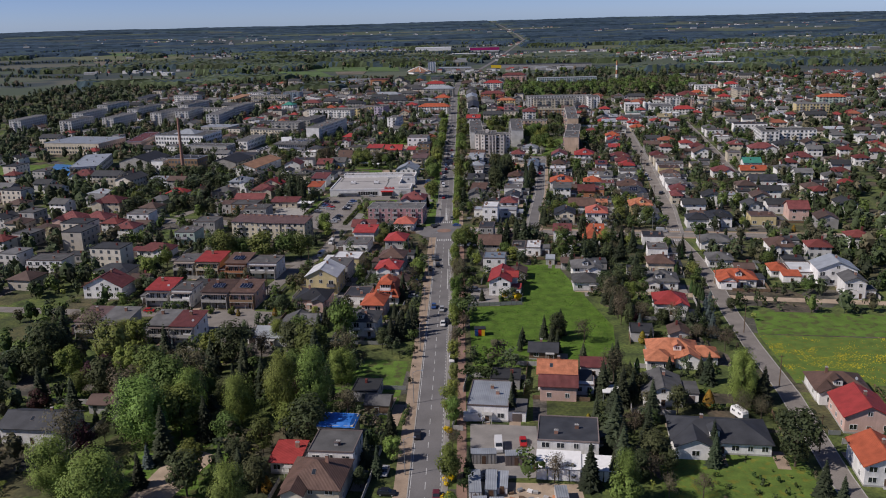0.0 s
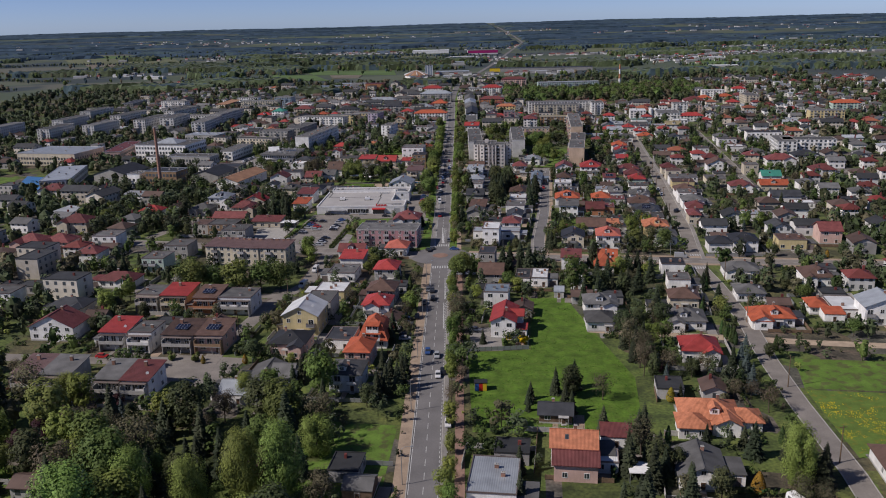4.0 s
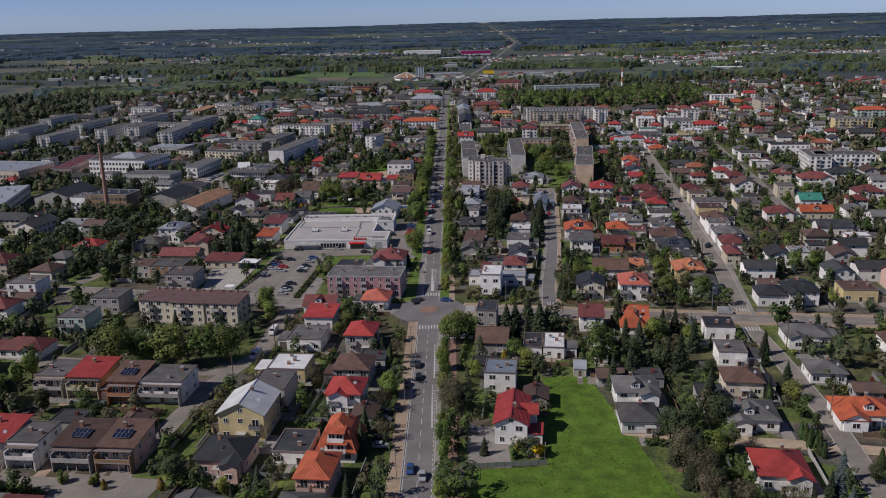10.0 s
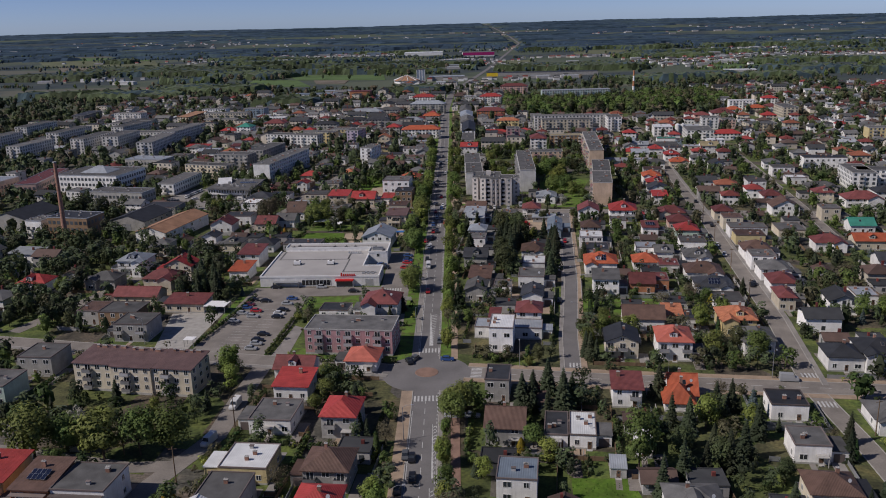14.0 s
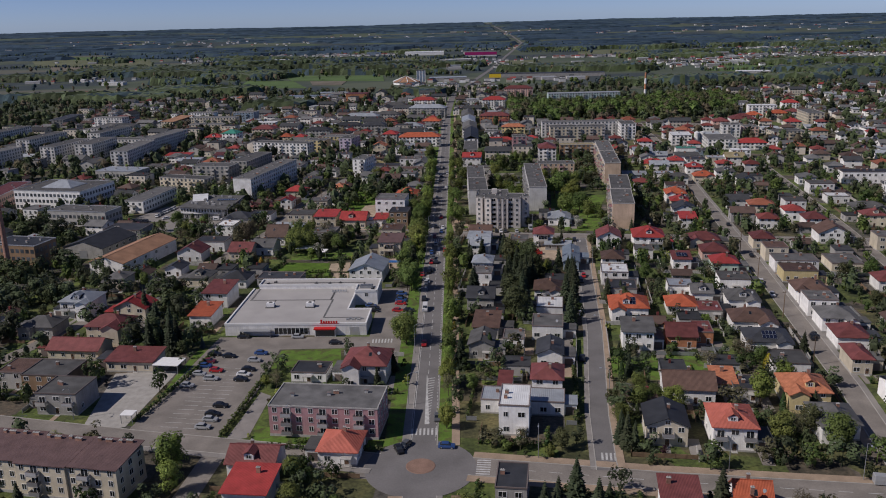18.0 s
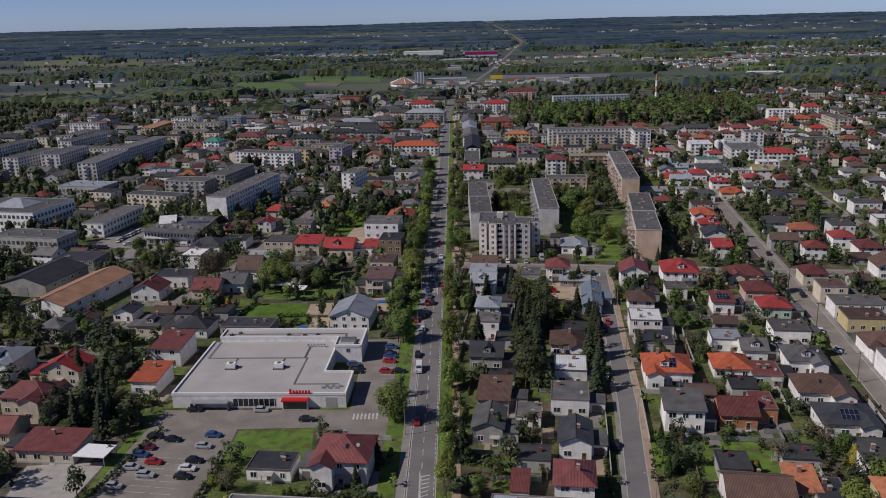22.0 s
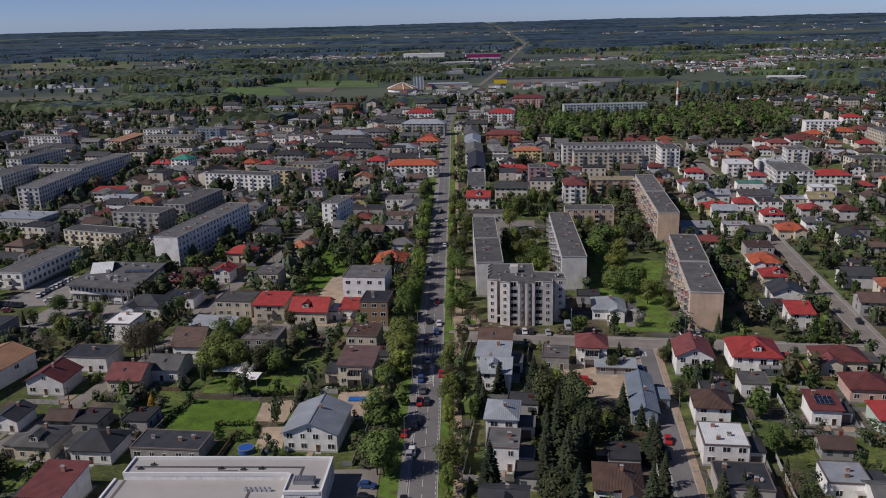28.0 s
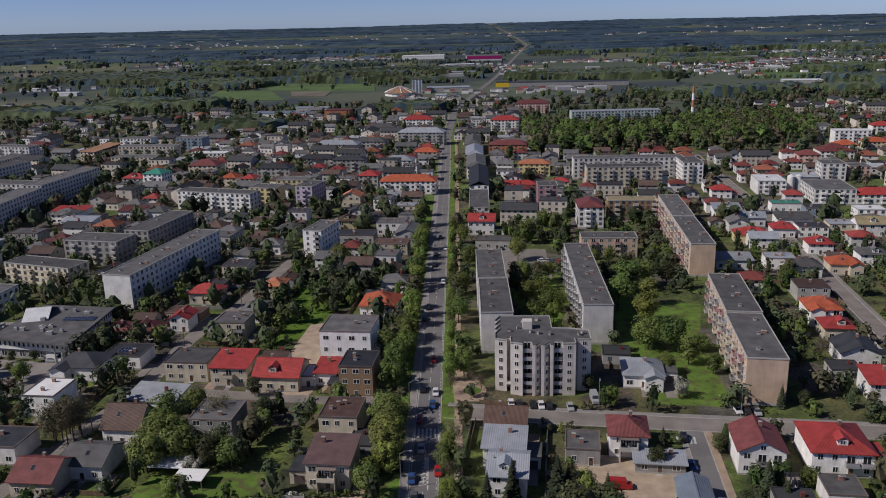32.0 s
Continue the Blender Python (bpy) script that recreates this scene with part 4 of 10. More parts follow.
def house(x, y, w, d, turn, eave, kind, rc, wc, panels=0, category="house"):
    """A house by its middle, width along the street, depth, turn, height of the eaves, roof and colours."""
    rng = random.Random(int(x * 131) * 7919 + int(y * 17))
    LOTS.append((x, y, w, d, turn))
    TAKEN.append((x, y, 0.56 * math.hypot(w, d)))
    floors = 1 if eave < 4.7 else 2 if eave < 7.6 else int(eave / 2.9)
    size = ("bungalow", "two-storey house")[floors - 1] if floors < 3 else "tall house"
    if w * d < 46:
        size, category = "outbuilding", "shed"
    r = root("house" if category == "house" else "shed", x, y, turn, f"{WALL_WORD[wc]} {size} with {SHAPE_WORD[kind]} {ROOF_WORD[rc]} roof", category)
    slope = SLOPE[kind]
    if kind == "Z":
        kind = "Y"
    if kind in "GYH" and rc in "gksu":
        slope = 0.42
    shape, h = roof_shape(kind, w, d, eave, slope, 0.2 if category == "shed" else 0.55)
    # walls, up under the roof, on a plinth
    s = Shape()
    z1 = [eave + 0.02] * 4
    if kind == "M":
        z1 = [eave + 0.1, eave + 0.1, eave + 0.1 + d * slope, eave + 0.1 + d * slope]
    c = [(-w / 2, -d / 2), (w / 2, -d / 2), (w / 2, d / 2), (-w / 2, d / 2)]
    for i in range(4):
        j = (i + 1) % 4
        q = [(*c[i], 0), (*c[j], 0), (*c[j], z1[j])]
        if kind in "GP" and i % 2 == 1:
            q.append((c[i][0], 0, eave + d / 2 * slope))
        if kind == "Y" and i % 2 == 0:
            q.append((0, c[i][1], eave + w / 2 * slope))
        s.poly(q + [(*c[i], z1[i])])
    s.poly([(*c[i], z1[i] - 0.05) for i in range(4)])
    g = 0.04
    s.box(-w / 2 - g, -d / 2 - g, 0, w / 2 + g, -d / 2, 0.45, 1)
    s.box(-w / 2 - g, d / 2, 0, w / 2 + g, d / 2 + g, 0.45, 1)
    s.box(-w / 2 - g, -d / 2, 0, -w / 2, d / 2, 0.45, 1)
    s.box(w / 2, -d / 2, 0, w / 2 + g, d / 2, 0.45, 1)
    put("wall", s.mesh("wall", WALL[wc], M_CAP), r)
    roof = put("roof", shape.mesh("roof", ROOF[rc], M_GUTTER), r, label=f"{ROOF_WORD[rc]} roof")
    if category == "shed":
        put("door", door_mesh(1.0, 2.0), r, 0, -d / 2, 0)
        return r
    # windows of the seen sides, and a pair behind
    inner = -1 if x > -8 else 1
    plain = abs(x) > 112 or y > 520
    high = eave / floors
    for f in range(floors):
        z = f * high + min(1.05, high * 0.38)
        n = max(2, int(w / 3.1))
        for i in range(n):
            px = (i + 0.5) * w / n - w / 2 + rng.uniform(-0.2, 0.2)
            if f == 0 and i == n // 2:
                put("door", door_mesh(), r, px, -d / 2, 0)
                continue
            ww = rng.choice((1.2, 1.5, 1.8)) if w / n > 2.4 else 1.2
            if f > 0 and w / n > 2.7 and rng.random() < (0.36 if y < 420 else 0.2) and eave > 5:
                bal = put("balcony", balcony_mesh(2.8, 1.35, rng.choice((None, WALL[wc]))), r, px, -d / 2, f * high + 0.1)
                put("balcony_door", window_mesh(1.8, 2.1), bal, 0, 0, 0.05)
            else:
                put("window", window_mesh(ww, 1.4), r, px, -d / 2, z)
        m = 0 if plain else max(1, int(d / 4.2))
        for i in range(m):
            if rng.random() < (0.85 if y < 400 else 0.5 if y < 480 else 0.2):
                py = (i + 0.5) * d / m - d / 2
                put("window", window_mesh(1.2, 1.4), r, inner * w / 2, py, z, 90 * inner)
    if kind in "YP" and h > 2.2:
        if kind == "Y":
            put("window", window_mesh(1.2, 1.2), r, 0, -d / 2, eave + 0.2)
        else:
            put("window", window_mesh(1.2, 1.2), r, inner * w / 2, 0, eave + 0.4, 90 * inner)
    # chimneys, vents, skylights
    top = eave + h
    if kind == "F":
        for _ in range(rng.choice((1, 2, 2))):
            put("chimney", chimney_mesh(0.9, 0.9), roof, rng.uniform(-w * 0.32, w * 0.32), rng.uniform(-d * 0.3, d * 0.3), eave + 0.2)
        if rng.random() < 0.5:
            put("roof_vent", vent_mesh(), roof, rng.uniform(-w * 0.3, w * 0.3), rng.uniform(-d * 0.3, d * 0.3), eave + 0.16)
    elif kind == "M":
        put("chimney", chimney_mesh(1.0, 0.9), roof, rng.uniform(-w * 0.3, w * 0.3), d * 0.2, eave + 0.5 + d * 0.07)
    else:
        along = rng.uniform(-0.22, 0.22)
        long_x = kind in "GP" or (kind == "H" and w >= d)
        put("chimney", chimney_mesh(1.0, 0.7), roof, along * w if long_x else 0.7, 0.7 if long_x else along * d, top - 0.4)
        if rng.random() < 0.5:
            k = -0.5 * (d if long_x else w)
            px, py = (rng.uniform(-0.18, 0.18) * w, k * 0.45) if long_x else (inner * 0.45 * w / 2 * 1.0, rng.uniform(-0.18, 0.18) * d)
            if kind != "Y" and long_x:
                sk = put("skylight", skylight_mesh(), roof, px, py, eave + (d / 2 + py) * slope + 0.12)
                sk.rotation_euler = (math.atan(slope), 0, 0)
    # wings, porches and dormers
    outer = -inner
    if w * d > 60 and rng.random() < 0.5:
        aw, ad, ah = rng.uniform(3.2, 4.6), min(d - 1, rng.uniform(5, 7.5)), rng.uniform(2.7, 3.2)
        ax = outer * (w / 2 + aw / 2)
        ay = -d / 2 + ad / 2 + rng.uniform(0.5, max(0.6, d - ad - 0.5))
        wing = put("wing_wall", Shape().box(-aw / 2, -ad / 2, 0, aw / 2, ad / 2, ah).mesh("wing_wall", WALL[wc]), r, ax, ay)
        put("wing_roof", Shape().box(-aw / 2 - 0.2, -ad / 2 - 0.25, ah, aw / 2 + 0.2, ad / 2 + 0.25, ah + 0.22).mesh("wing_roof", ROOF[rng.choice("gkg" + rc)]), wing)
        put("garage_door", MESHES.setdefault("garage", Shape().box(-1.2, -0.06, 0.05, 1.2, 0, 2.2).mesh("garage_door", M_GUTTER)), wing, 0, -ad / 2)
    if kind == "H" and w * d > 105 and w >= d * 0.85 and rc != "r":
        bw, bd = w * rng.uniform(0.34, 0.46), rng.uniform(2.0, 3.2)
        bx = rng.choice((-1, 1)) * (w / 2 - bw / 2 - 0.3)
        s = Shape()
        for q in (-1, 1):
            s.poly([(q * bw / 2, -bd, 0), (q * bw / 2, 0.2, 0), (q * bw / 2, 0.2, eave), (q * bw / 2, -bd, eave)])
        s.poly([(-bw / 2, -bd, 0), (bw / 2, -bd, 0), (bw / 2, -bd, eave), (0, -bd, eave + bw / 2 * slope), (-bw / 2, -bd, eave)])
        bay = put("bay_wall", s.mesh("bay_wall", WALL[wc]), r, bx, -d / 2)
        s = Shape()
        o, e = 0.4, eave - 0.4 * slope
        hh = (bw / 2 + o) * slope
        back = min(d * 0.45, hh / slope + 0.3)
        for q in (-1, 1):
            t = [(q * (bw / 2 + o), -bd - 0.5, e + 0.24), (0, -bd - 0.5, e + hh + 0.24), (0, back, e + hh + 0.24), (q * (bw / 2 + o), back * 0.3, e + 0.24)]
            s.slab(t if q > 0 else t[::-1], 0.2)
        put("bay_roof", s.mesh("bay_roof", ROOF[rc]), bay)
        put("bay_window", window_mesh(1.8, 1.4), bay, 0, -bd, 0.95)
    if rng.random() < 0.45 and not plain:
        px = w / (2 * max(2, int(w / 3.1))) if int(w / 3.1) % 2 == 0 else 0
        put("porch", MESHES.setdefault("porch", Shape().box(-1.3, -1.7, 2.45, 1.3, 0, 2.6).box(-1.2, -1.6, 0, -1.05, -1.45, 2.45).box(1.05, -1.6, 0, 1.2, -1.45, 2.45).mesh("porch", M_CAP)), r, px, -d / 2)
    if kind in "HGP" and h > 2.0 and rng.random() < 0.4:
        z = eave + 0.28 * h
        py = -d / 2 + 0.28 * d / 2 - 0.5
        s = Shape()
        s.box(-1.1, 0, -0.6, 1.1, 2.6, 1.3)
        s.slab([(-1.5, -0.3, 1.2), (0, -0.3, 2.1), (0, 3.4, 2.1), (-1.5, 3.4, 1.2)][::-1], 0.12, 1)
        s.slab([(1.5, -0.3, 1.2), (0, -0.3, 2.1), (0, 3.4, 2.1), (1.5, 3.4, 1.2)], 0.12, 1)
        put("dormer", s.mesh("dormer", WALL[wc], ROOF[rc]), roof, along * w * 0.4, py, z)
        put("window", window_mesh(1.2, 1.0), r, along * w * 0.4, py, z + 0.1)
    if rng.random() < 0.22 and not plain:
        put("satellite_dish", MESHES.setdefault("dish", Shape().tube(0, 0, 0, 0.1, 0.2, 0.45, 10).mesh("satellite_dish", M_FRAME)), roof, w * 0.3, -d * 0.2, eave + (0.5 if kind in "FM" else h * 0.55) + 0.3).rotation_euler = (1.2, 0, 0.4)
    if panels:
        cols = panels // 2
        for i in range(cols):
            for j in range(2):
                px = (i - (cols - 1) / 2) * 1.06
                if kind == "F" or kind == "M":
                    p = put("solar_panel", solar_mesh(), roof, px, -d * 0.18 + j * 1.75, eave + 0.5 + (0.15 if kind == "M" else 0) + (d / 2 - d * 0.18 + j * 1.75) * slope)
                    p.rotation_euler = (math.atan(slope) + 0.12, 0, 0)
                elif kind == "H" or kind in "GP":
                    py = -d * 0.36 + j * 1.6
                    p = put("solar_panel", solar_mesh(), roof, px, py, eave + (d / 2 + py) * slope + 0.3)
                    p.rotation_euler = (math.atan(slope), 0, 0)
    return r


def villa_wing(r, x, y, w, d, eave, kind, rc, wc, turn=0.0):
    """A wing of a house with its own walls, roof and windows, in the house's own axes."""
    s = Shape().box(-w / 2, -d / 2, 0, w / 2, d / 2, eave + 0.02)
    slope = 0.5
    if kind == "Y":
        s.poly([(-w / 2, -d / 2, eave), (w / 2, -d / 2, eave), (0, -d / 2, eave + w / 2 * slope)])
    wall = put("wing_wall", s.mesh("wing_wall", WALL[wc]), r, x, y, 0, turn)
    put("wing_roof", roof_shape(kind, w, d, eave, slope)[0].mesh("wing_roof", ROOF[rc], M_GUTTER), wall)
    for i in range(2):
        put("window", window_mesh(1.2, 1.4), wall, (i - 0.5) * w * 0.5, -d / 2, min(1.0, eave * 0.35))


def block(x, y, w, d, turn, floors, wc, rc, bays=None, balconies=(), label="", seen=("front", "side"), step=2.42, roof="F"):
    """A flat-roofed apartment block, by the middle of its front edge's footing: w along the front, d back from it."""
    rng = random.Random(int(x * 77 + y * 13))
    c, si = math.cos(radians(turn)), math.sin(radians(turn))
    mx, my = x - si * d / 2, y + c * d / 2
    for k in range(int(max(w, d) / 9) + 1):
        f = (k + 0.5) / (int(max(w, d) / 9) + 1) - 0.5
        TAKEN.append((mx + c * f * w, my + si * f * w, min(w, d) * 0.62 + 1) if w > d else (mx - si * f * d, my + c * f * d, min(w, d) * 0.62 + 1))
    hgt = floors * step + 0.9
    r = root("apartment_block", mx, my, turn, label or f"{WALL_WORD[wc]} {floors}-storey apartment block with flat roof", "building", "apartment blocks")
    s = Shape()
    s.box(-w / 2, -d / 2, 0, w / 2, d / 2, hgt)
    s.box(-w / 2 - 0.05, -d / 2 - 0.05, 0, w / 2 + 0.05, d / 2 + 0.05, 0.7, 1)
    put("wall", s.mesh("wall", WALL[wc], M_CAP), r)
    sh, h = roof_shape(roof, w, d, hgt, 0.0 if roof == "F" else 0.09 if roof == "M" else 0.45, 0.4)
    top = put("roof", sh.mesh("roof", ROOF[rc], M_CAP), r)
    inner = -1 if x > -8 else 1
    near = y < 770 and abs(x) < 125
    joined, ledges = Shape(), Shape()
    for side, long in (("front", w), ("side", d)):
        if side not in seen:
            continue
        n = max(1, int(long / 3.0))
        for f in range(floors):
            for i in range(n):
                if side == "front" and long < 13 and long < d and i % 2 == 0 and "endwall" in balconies:
                    continue
                p = (i + 0.5) * long / n - long / 2
                px, py, tn = (p, -d / 2, 0) if side == "front" else (inner * w / 2, p, 90 * inner)
                z = 0.9 + f * step
                if not near:
                    if i % 3 == 1 and side in balconies + ("front",):
                        # a balcony with its parapet
                        if side == "front":
                            ledges.box(p - 1.3, -d / 2 - 1.2, z, p + 1.3, -d / 2 - 0.05, z + 1.0)
                        else:
                            ledges.box(min(inner * (w / 2 + 0.05), inner * (w / 2 + 1.2)), p - 1.3, z, max(inner * (w / 2 + 0.05), inner * (w / 2 + 1.2)), p + 1.3, z + 1.0)
                    if side == "front":
                        joined.box(p - 0.7, -d / 2 - 0.04, z + 0.75, p + 0.7, -d / 2, z + 2.2)
                    else:
                        joined.box(min(inner * w / 2, inner * (w / 2 + 0.04)), p - 0.7, z + 0.75, max(inner * w / 2, inner * (w / 2 + 0.04)), p + 0.7, z + 2.2)
                    continue
                if side in balconies and i % 3 == 1:
                    bal = put("balcony", balcony_mesh(2.6, 1.2, rng.choice((None, WALL["k"], WALL["c"])) if wc == "d" else None), r, px, py, z + 0.05, tn)
                    put("balcony_door", window_mesh(1.8, 2.1), bal, 0, 0, 0.05)
                else:
                    put("window", window_mesh(1.5 if i % 3 else 1.2, 1.5), r, px, py, z + 0.75, tn)
    if roof == "M":
        for i in range(4):
            put("chimney", chimney_mesh(0.7, 1.6 if i % 2 else 0.8), top, (i - 1.5) * w * 0.21 + rng.uniform(-0.5, 0.5), d * rng.uniform(0.36, 0.43), hgt + 1.0)
    if joined.v:
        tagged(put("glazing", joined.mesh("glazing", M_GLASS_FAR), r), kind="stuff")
    if ledges.v:
        tagged(put("balcony_row", ledges.mesh("balcony_row", rng.choice((WALL[wc], WALL[wc], M_CAP, WALL["s"]))), r), kind="stuff")
    if roof == "F":
        k = max(2, int(max(w, d) / 9)) if near else 1
        for i in range(k):
            f = (i + 0.5) / k - 0.5
            px, py = (f * w, rng.uniform(-0.2, 0.2) * d) if w > d else (rng.uniform(-0.2, 0.2) * w, f * d)
            put("roof_vent", vent_mesh(), top, px, py, hgt + 0.16)
            if i % 2:
                put("chimney", chimney_mesh(0.7, 1.4), top, px + 1.6, py + 1.2, hgt + 0.2)
    return r

def mansard_house(x, y, turn):
    """A house under a steep orange roof that reaches low, with a two-tier loggia in its front slope."""
    w, d, eave = 8.8, 11.0, 3.0
    LOTS.append((x, y, w, d, turn))
    TAKEN.append((x, y, 7.2))
    r = root("house", x, y, turn, "white house under a steep orange mansard roof with loggias", "house")
    put("wall", Shape().box(-w / 2, -d / 2, 0, w / 2, d / 2, eave).mesh("wall", WALL["w"]), r)
    s = Shape()
    rings = [(w / 2 + 0.6, d / 2 + 0.6, eave - 0.3), (w / 2 + 0.6, d / 2 + 0.6, eave - 0.1), (w / 2 - 1.3, d / 2 - 1.3, 7.2), (0.2, d / 2 - 3.4, 9.2)]
    for a, b, z in rings:
        s.v += [(-a, -b, z), (a, -b, z), (a, b, z), (-a, b, z)]
    for k in range(3):
        for i in range(4):
            j = (i + 1) % 4
            s.f.append((k * 4 + i, k * 4 + j, k * 4 + 4 + j, k * 4 + 4 + i))
    s.f += [(12, 13, 14, 15), (3, 2, 1, 0)]
    s.m = [0] * len(s.f)
    roof = put("roof", s.mesh("roof", ROOF["o"], M_GUTTER), r, label="steep orange tile roof")
    for z, half, out in ((3.0, 2.5, 0.3), (5.4, 1.9, -0.45)):
        y0 = -d / 2 - out
        bay = put("loggia", Shape().box(-half, y0, z, half, y0 + 2.6, z + 2.15).mesh("loggia", WALL["w"]), r, label="white-framed loggia in the roof slope")
        put("loggia_roof", Shape().slab([(-half - 0.4, y0 - 0.6, z + 2.12), (half + 0.4, y0 - 0.6, z + 2.12), (half + 0.4, y0 + 2.6, z + 2.75), (-half - 0.4, y0 + 2.6, z + 2.75)], 0.16).mesh("loggia_roof", ROOF["o"]), bay)
        put("railing", Shape().box(-half, y0 - 0.75, z, half, y0 - 0.69, z + 0.95).box(-half, y0 - 0.75, z - 0.12, half, y0, z).mesh("railing", WALL["w"]), bay)
        for k in (-1, 1):
            put("window", window_mesh(1.6, 1.5), bay, k * half * 0.48, y0, z + 0.45)
    for k in (-1, 0, 1):
        put("window" if k else "door", window_mesh(1.5, 1.4) if k else door_mesh(), r, k * 2.8, -d / 2, 0.95 if k else 0)
    put("chimney", chimney_mesh(1.2, 0.7), roof, 1.4, 1.8, 8.0)
    return r


def terrace(r, w, d, z, m):
    """Decks before a row house's front: one over the ground floor with a solid rail, a canopy over the upper one."""
    deck = put("terrace", Shape().box(-w / 2 + 0.25, -d / 2 - 2.1, z, w / 2 - 0.25, -d / 2 - 0.02, z + 0.2).mesh("terrace", M_CAP), r)
    put("railing", Shape().box(-w / 2 + 0.25, -d / 2 - 2.1, z + 0.2, w / 2 - 0.25, -d / 2 - 2.02, z + 1.1).mesh("railing", m), deck)
    for k in (-1, 1):
        put("side_wall", Shape().box(k * (w / 2 - 0.35) - 0.1, -d / 2 - 2.0, 0, k * (w / 2 - 0.35) + 0.1, -d / 2 - 0.02, z + 2.0).mesh("side_wall", m), deck)
    put("canopy", Shape().box(-w / 2 + 0.1, -d / 2 - 1.5, z + 2.65, w / 2 - 0.1, -d / 2 - 0.02, z + 2.8).mesh("canopy", M_GUTTER), r)
    for k in (-1, 0, 1):
        put("balcony_door", window_mesh(1.6, 2.0), r, k * w * 0.28, -d / 2 - 0.03, z + 0.25)


# ---- houses, from the near end of the street to the far one ----
house(-33.0, 161.4, 12.0, 12, -6.5, 5, "H", "b", "c")
house(89.6, 165.7, 9.3, 12, -8, 5, "Y", "o", "w")
house(-30.7, 173.2, 10.3, 10, -6.5, 6, "F", "g", "w")
house(-41.8, 173.5, 6.3, 8, -6.5, 3, "M", "r", "w")
house(23.2, 177.9, 13.9, 12, -8, 5.5, "F", "k", "w")
house(59.2, 180.8, 22.1, 12, -8, 3.2, "H", "k", "w")
house(97.0, 189.5, 11.1, 13, -8, 4.5, "Y", "r", "p")
house(-107.0, 190.0, 16.4, 10, -6.5, 4.5, "G", "k", "w")
house(6.0, 200.6, 10.5, 15, -8, 4.2, "F", "s", "w")
house(-23.3, 201.2, 6.6, 6.6, -6.5, 2.6, "G", "g", "n")
house(51.7, 205.3, 9.9, 12, -8, 3.6, "Y", "g", "w")
house(98.3, 205.5, 13.2, 11, -8, 3.5, "H", "b", "w")
villa = house(25.2, 214.2, 10.2, 8.5, -8, 5.2, "G", "t", "w")
villa_wing(villa, 0.4, -7.2, 9.6, 6.4, 4.4, "G", "m", "p")
villa_wing(villa, 7.4, -3.0, 5.0, 6.0, 2.8, "F", "l", "w")
house(36.4, 221.3, 7.4, 6, -8, 3, "M", "m", "w")
villa = house(61.3, 231.4, 14.0, 11, -8, 3.4, "H", "t", "w")
villa_wing(villa, -4.6, -6.4, 7.0, 7.5, 3.3, "H", "t", "w")
villa_wing(villa, 8.6, -1.5, 7.5, 7.0, 2.9, "H", "t", "w")
villa_wing(villa, 2.5, -5.2, 4.5, 5.0, 3.1, "Y", "t", "w")
house(23.6, 234.9, 8.2, 7, -8, 2.6, "G", "k", "n")
house(-60.6, 250.5, 10.6, 9, -6.5, 3.2, "G", "s", "w")
terrace(house(-89.6, 255.4, 7.7, 11, -6.5, 6, "M", "m", "w"), 7.7, 11, 2.7, M_CAP)
terrace(house(-122.6, 261.6, 8.4, 11, -6.5, 6, "M", "h", "p"), 8.4, 11, 2.7, M_CAP)
terrace(house(-114.0, 260.6, 8.6, 11, -6.5, 6, "M", "g", "s"), 8.6, 11, 2.7, WALL["s"])
terrace(house(-97.4, 256.6, 7.7, 11, -6.5, 6, "M", "g", "s"), 7.7, 11, 2.7, WALL["s"])
house(-32.2, 257.2, 8.9, 10, -6.5, 5.6, "H", "g", "w")
villa = house(-55.8, 259.5, 9.2, 13, -6.5, 3.0, "Z", "g", "w")
villa_wing(villa, 4.8, 2.0, 6.0, 8.5, 3.2, "G", "g", "w")
villa = house(71.0, 272.5, 10.6, 11.0, -8, 4.2, "H", "r", "w")
villa_wing(villa, 3.0, -5.0, 4.6, 3.6, 4.0, "Y", "r", "w")
house(-30.4, 273.7, 7.4, 11, -6.5, 5.6, "H", "o", "p")
house(138.3, 283.9, 6.9, 9, -8, 6.5, "Y", "g", "w")
house(-53.3, 284.7, 11.1, 11, -6.5, 4.2, "H", "k", "p")
house(-37.8, 288.6, 8.6, 11, -6.5, 3.4, "F", "k", "w")
terrace(house(-78.3, 288.6, 9.2, 11, -6.5, 6, "M", "b", "p", 8), 9.2, 11, 2.7, WALL["b"])
terrace(house(-88.4, 289.4, 9.9, 11, -6.5, 6, "M", "b", "s", 8), 9.9, 11, 2.7, M_CAP)
mansard_house(-27.2, 289.5, -6.5)
terrace(house(-101.0, 290.5, 7.8, 10, -6.5, 6.4, "F", "g", "w"), 7.8, 10, 2.8, WALL["w"])
terrace(house(-110.0, 292.4, 8.8, 11, -6.5, 6.2, "M", "r", "w"), 8.8, 11, 2.8, M_CAP)
villa = house(14.6, 297.2, 7.8, 15, -8, 6, "Y", "r", "w")
villa_wing(villa, 3.2, 1.0, 5.0, 5.5, 6.0, "Y", "r", "w", 90)
house(46.1, 299.1, 9.0, 10, -4, 3.6, "H", "g", "w")
house(138.6, 299.3, 13.6, 11, -8, 6.5, "Y", "s", "w")
house(74.2, 299.5, 12.2, 11, -8, 3.4, "H", "g", "w")
villa = house(102.5, 299.8, 13.4, 9.5, -8, 3.4, "H", "o", "w")
villa_wing(villa, -4.0, -4.4, 6.0, 6.0, 3.2, "H", "o", "w")
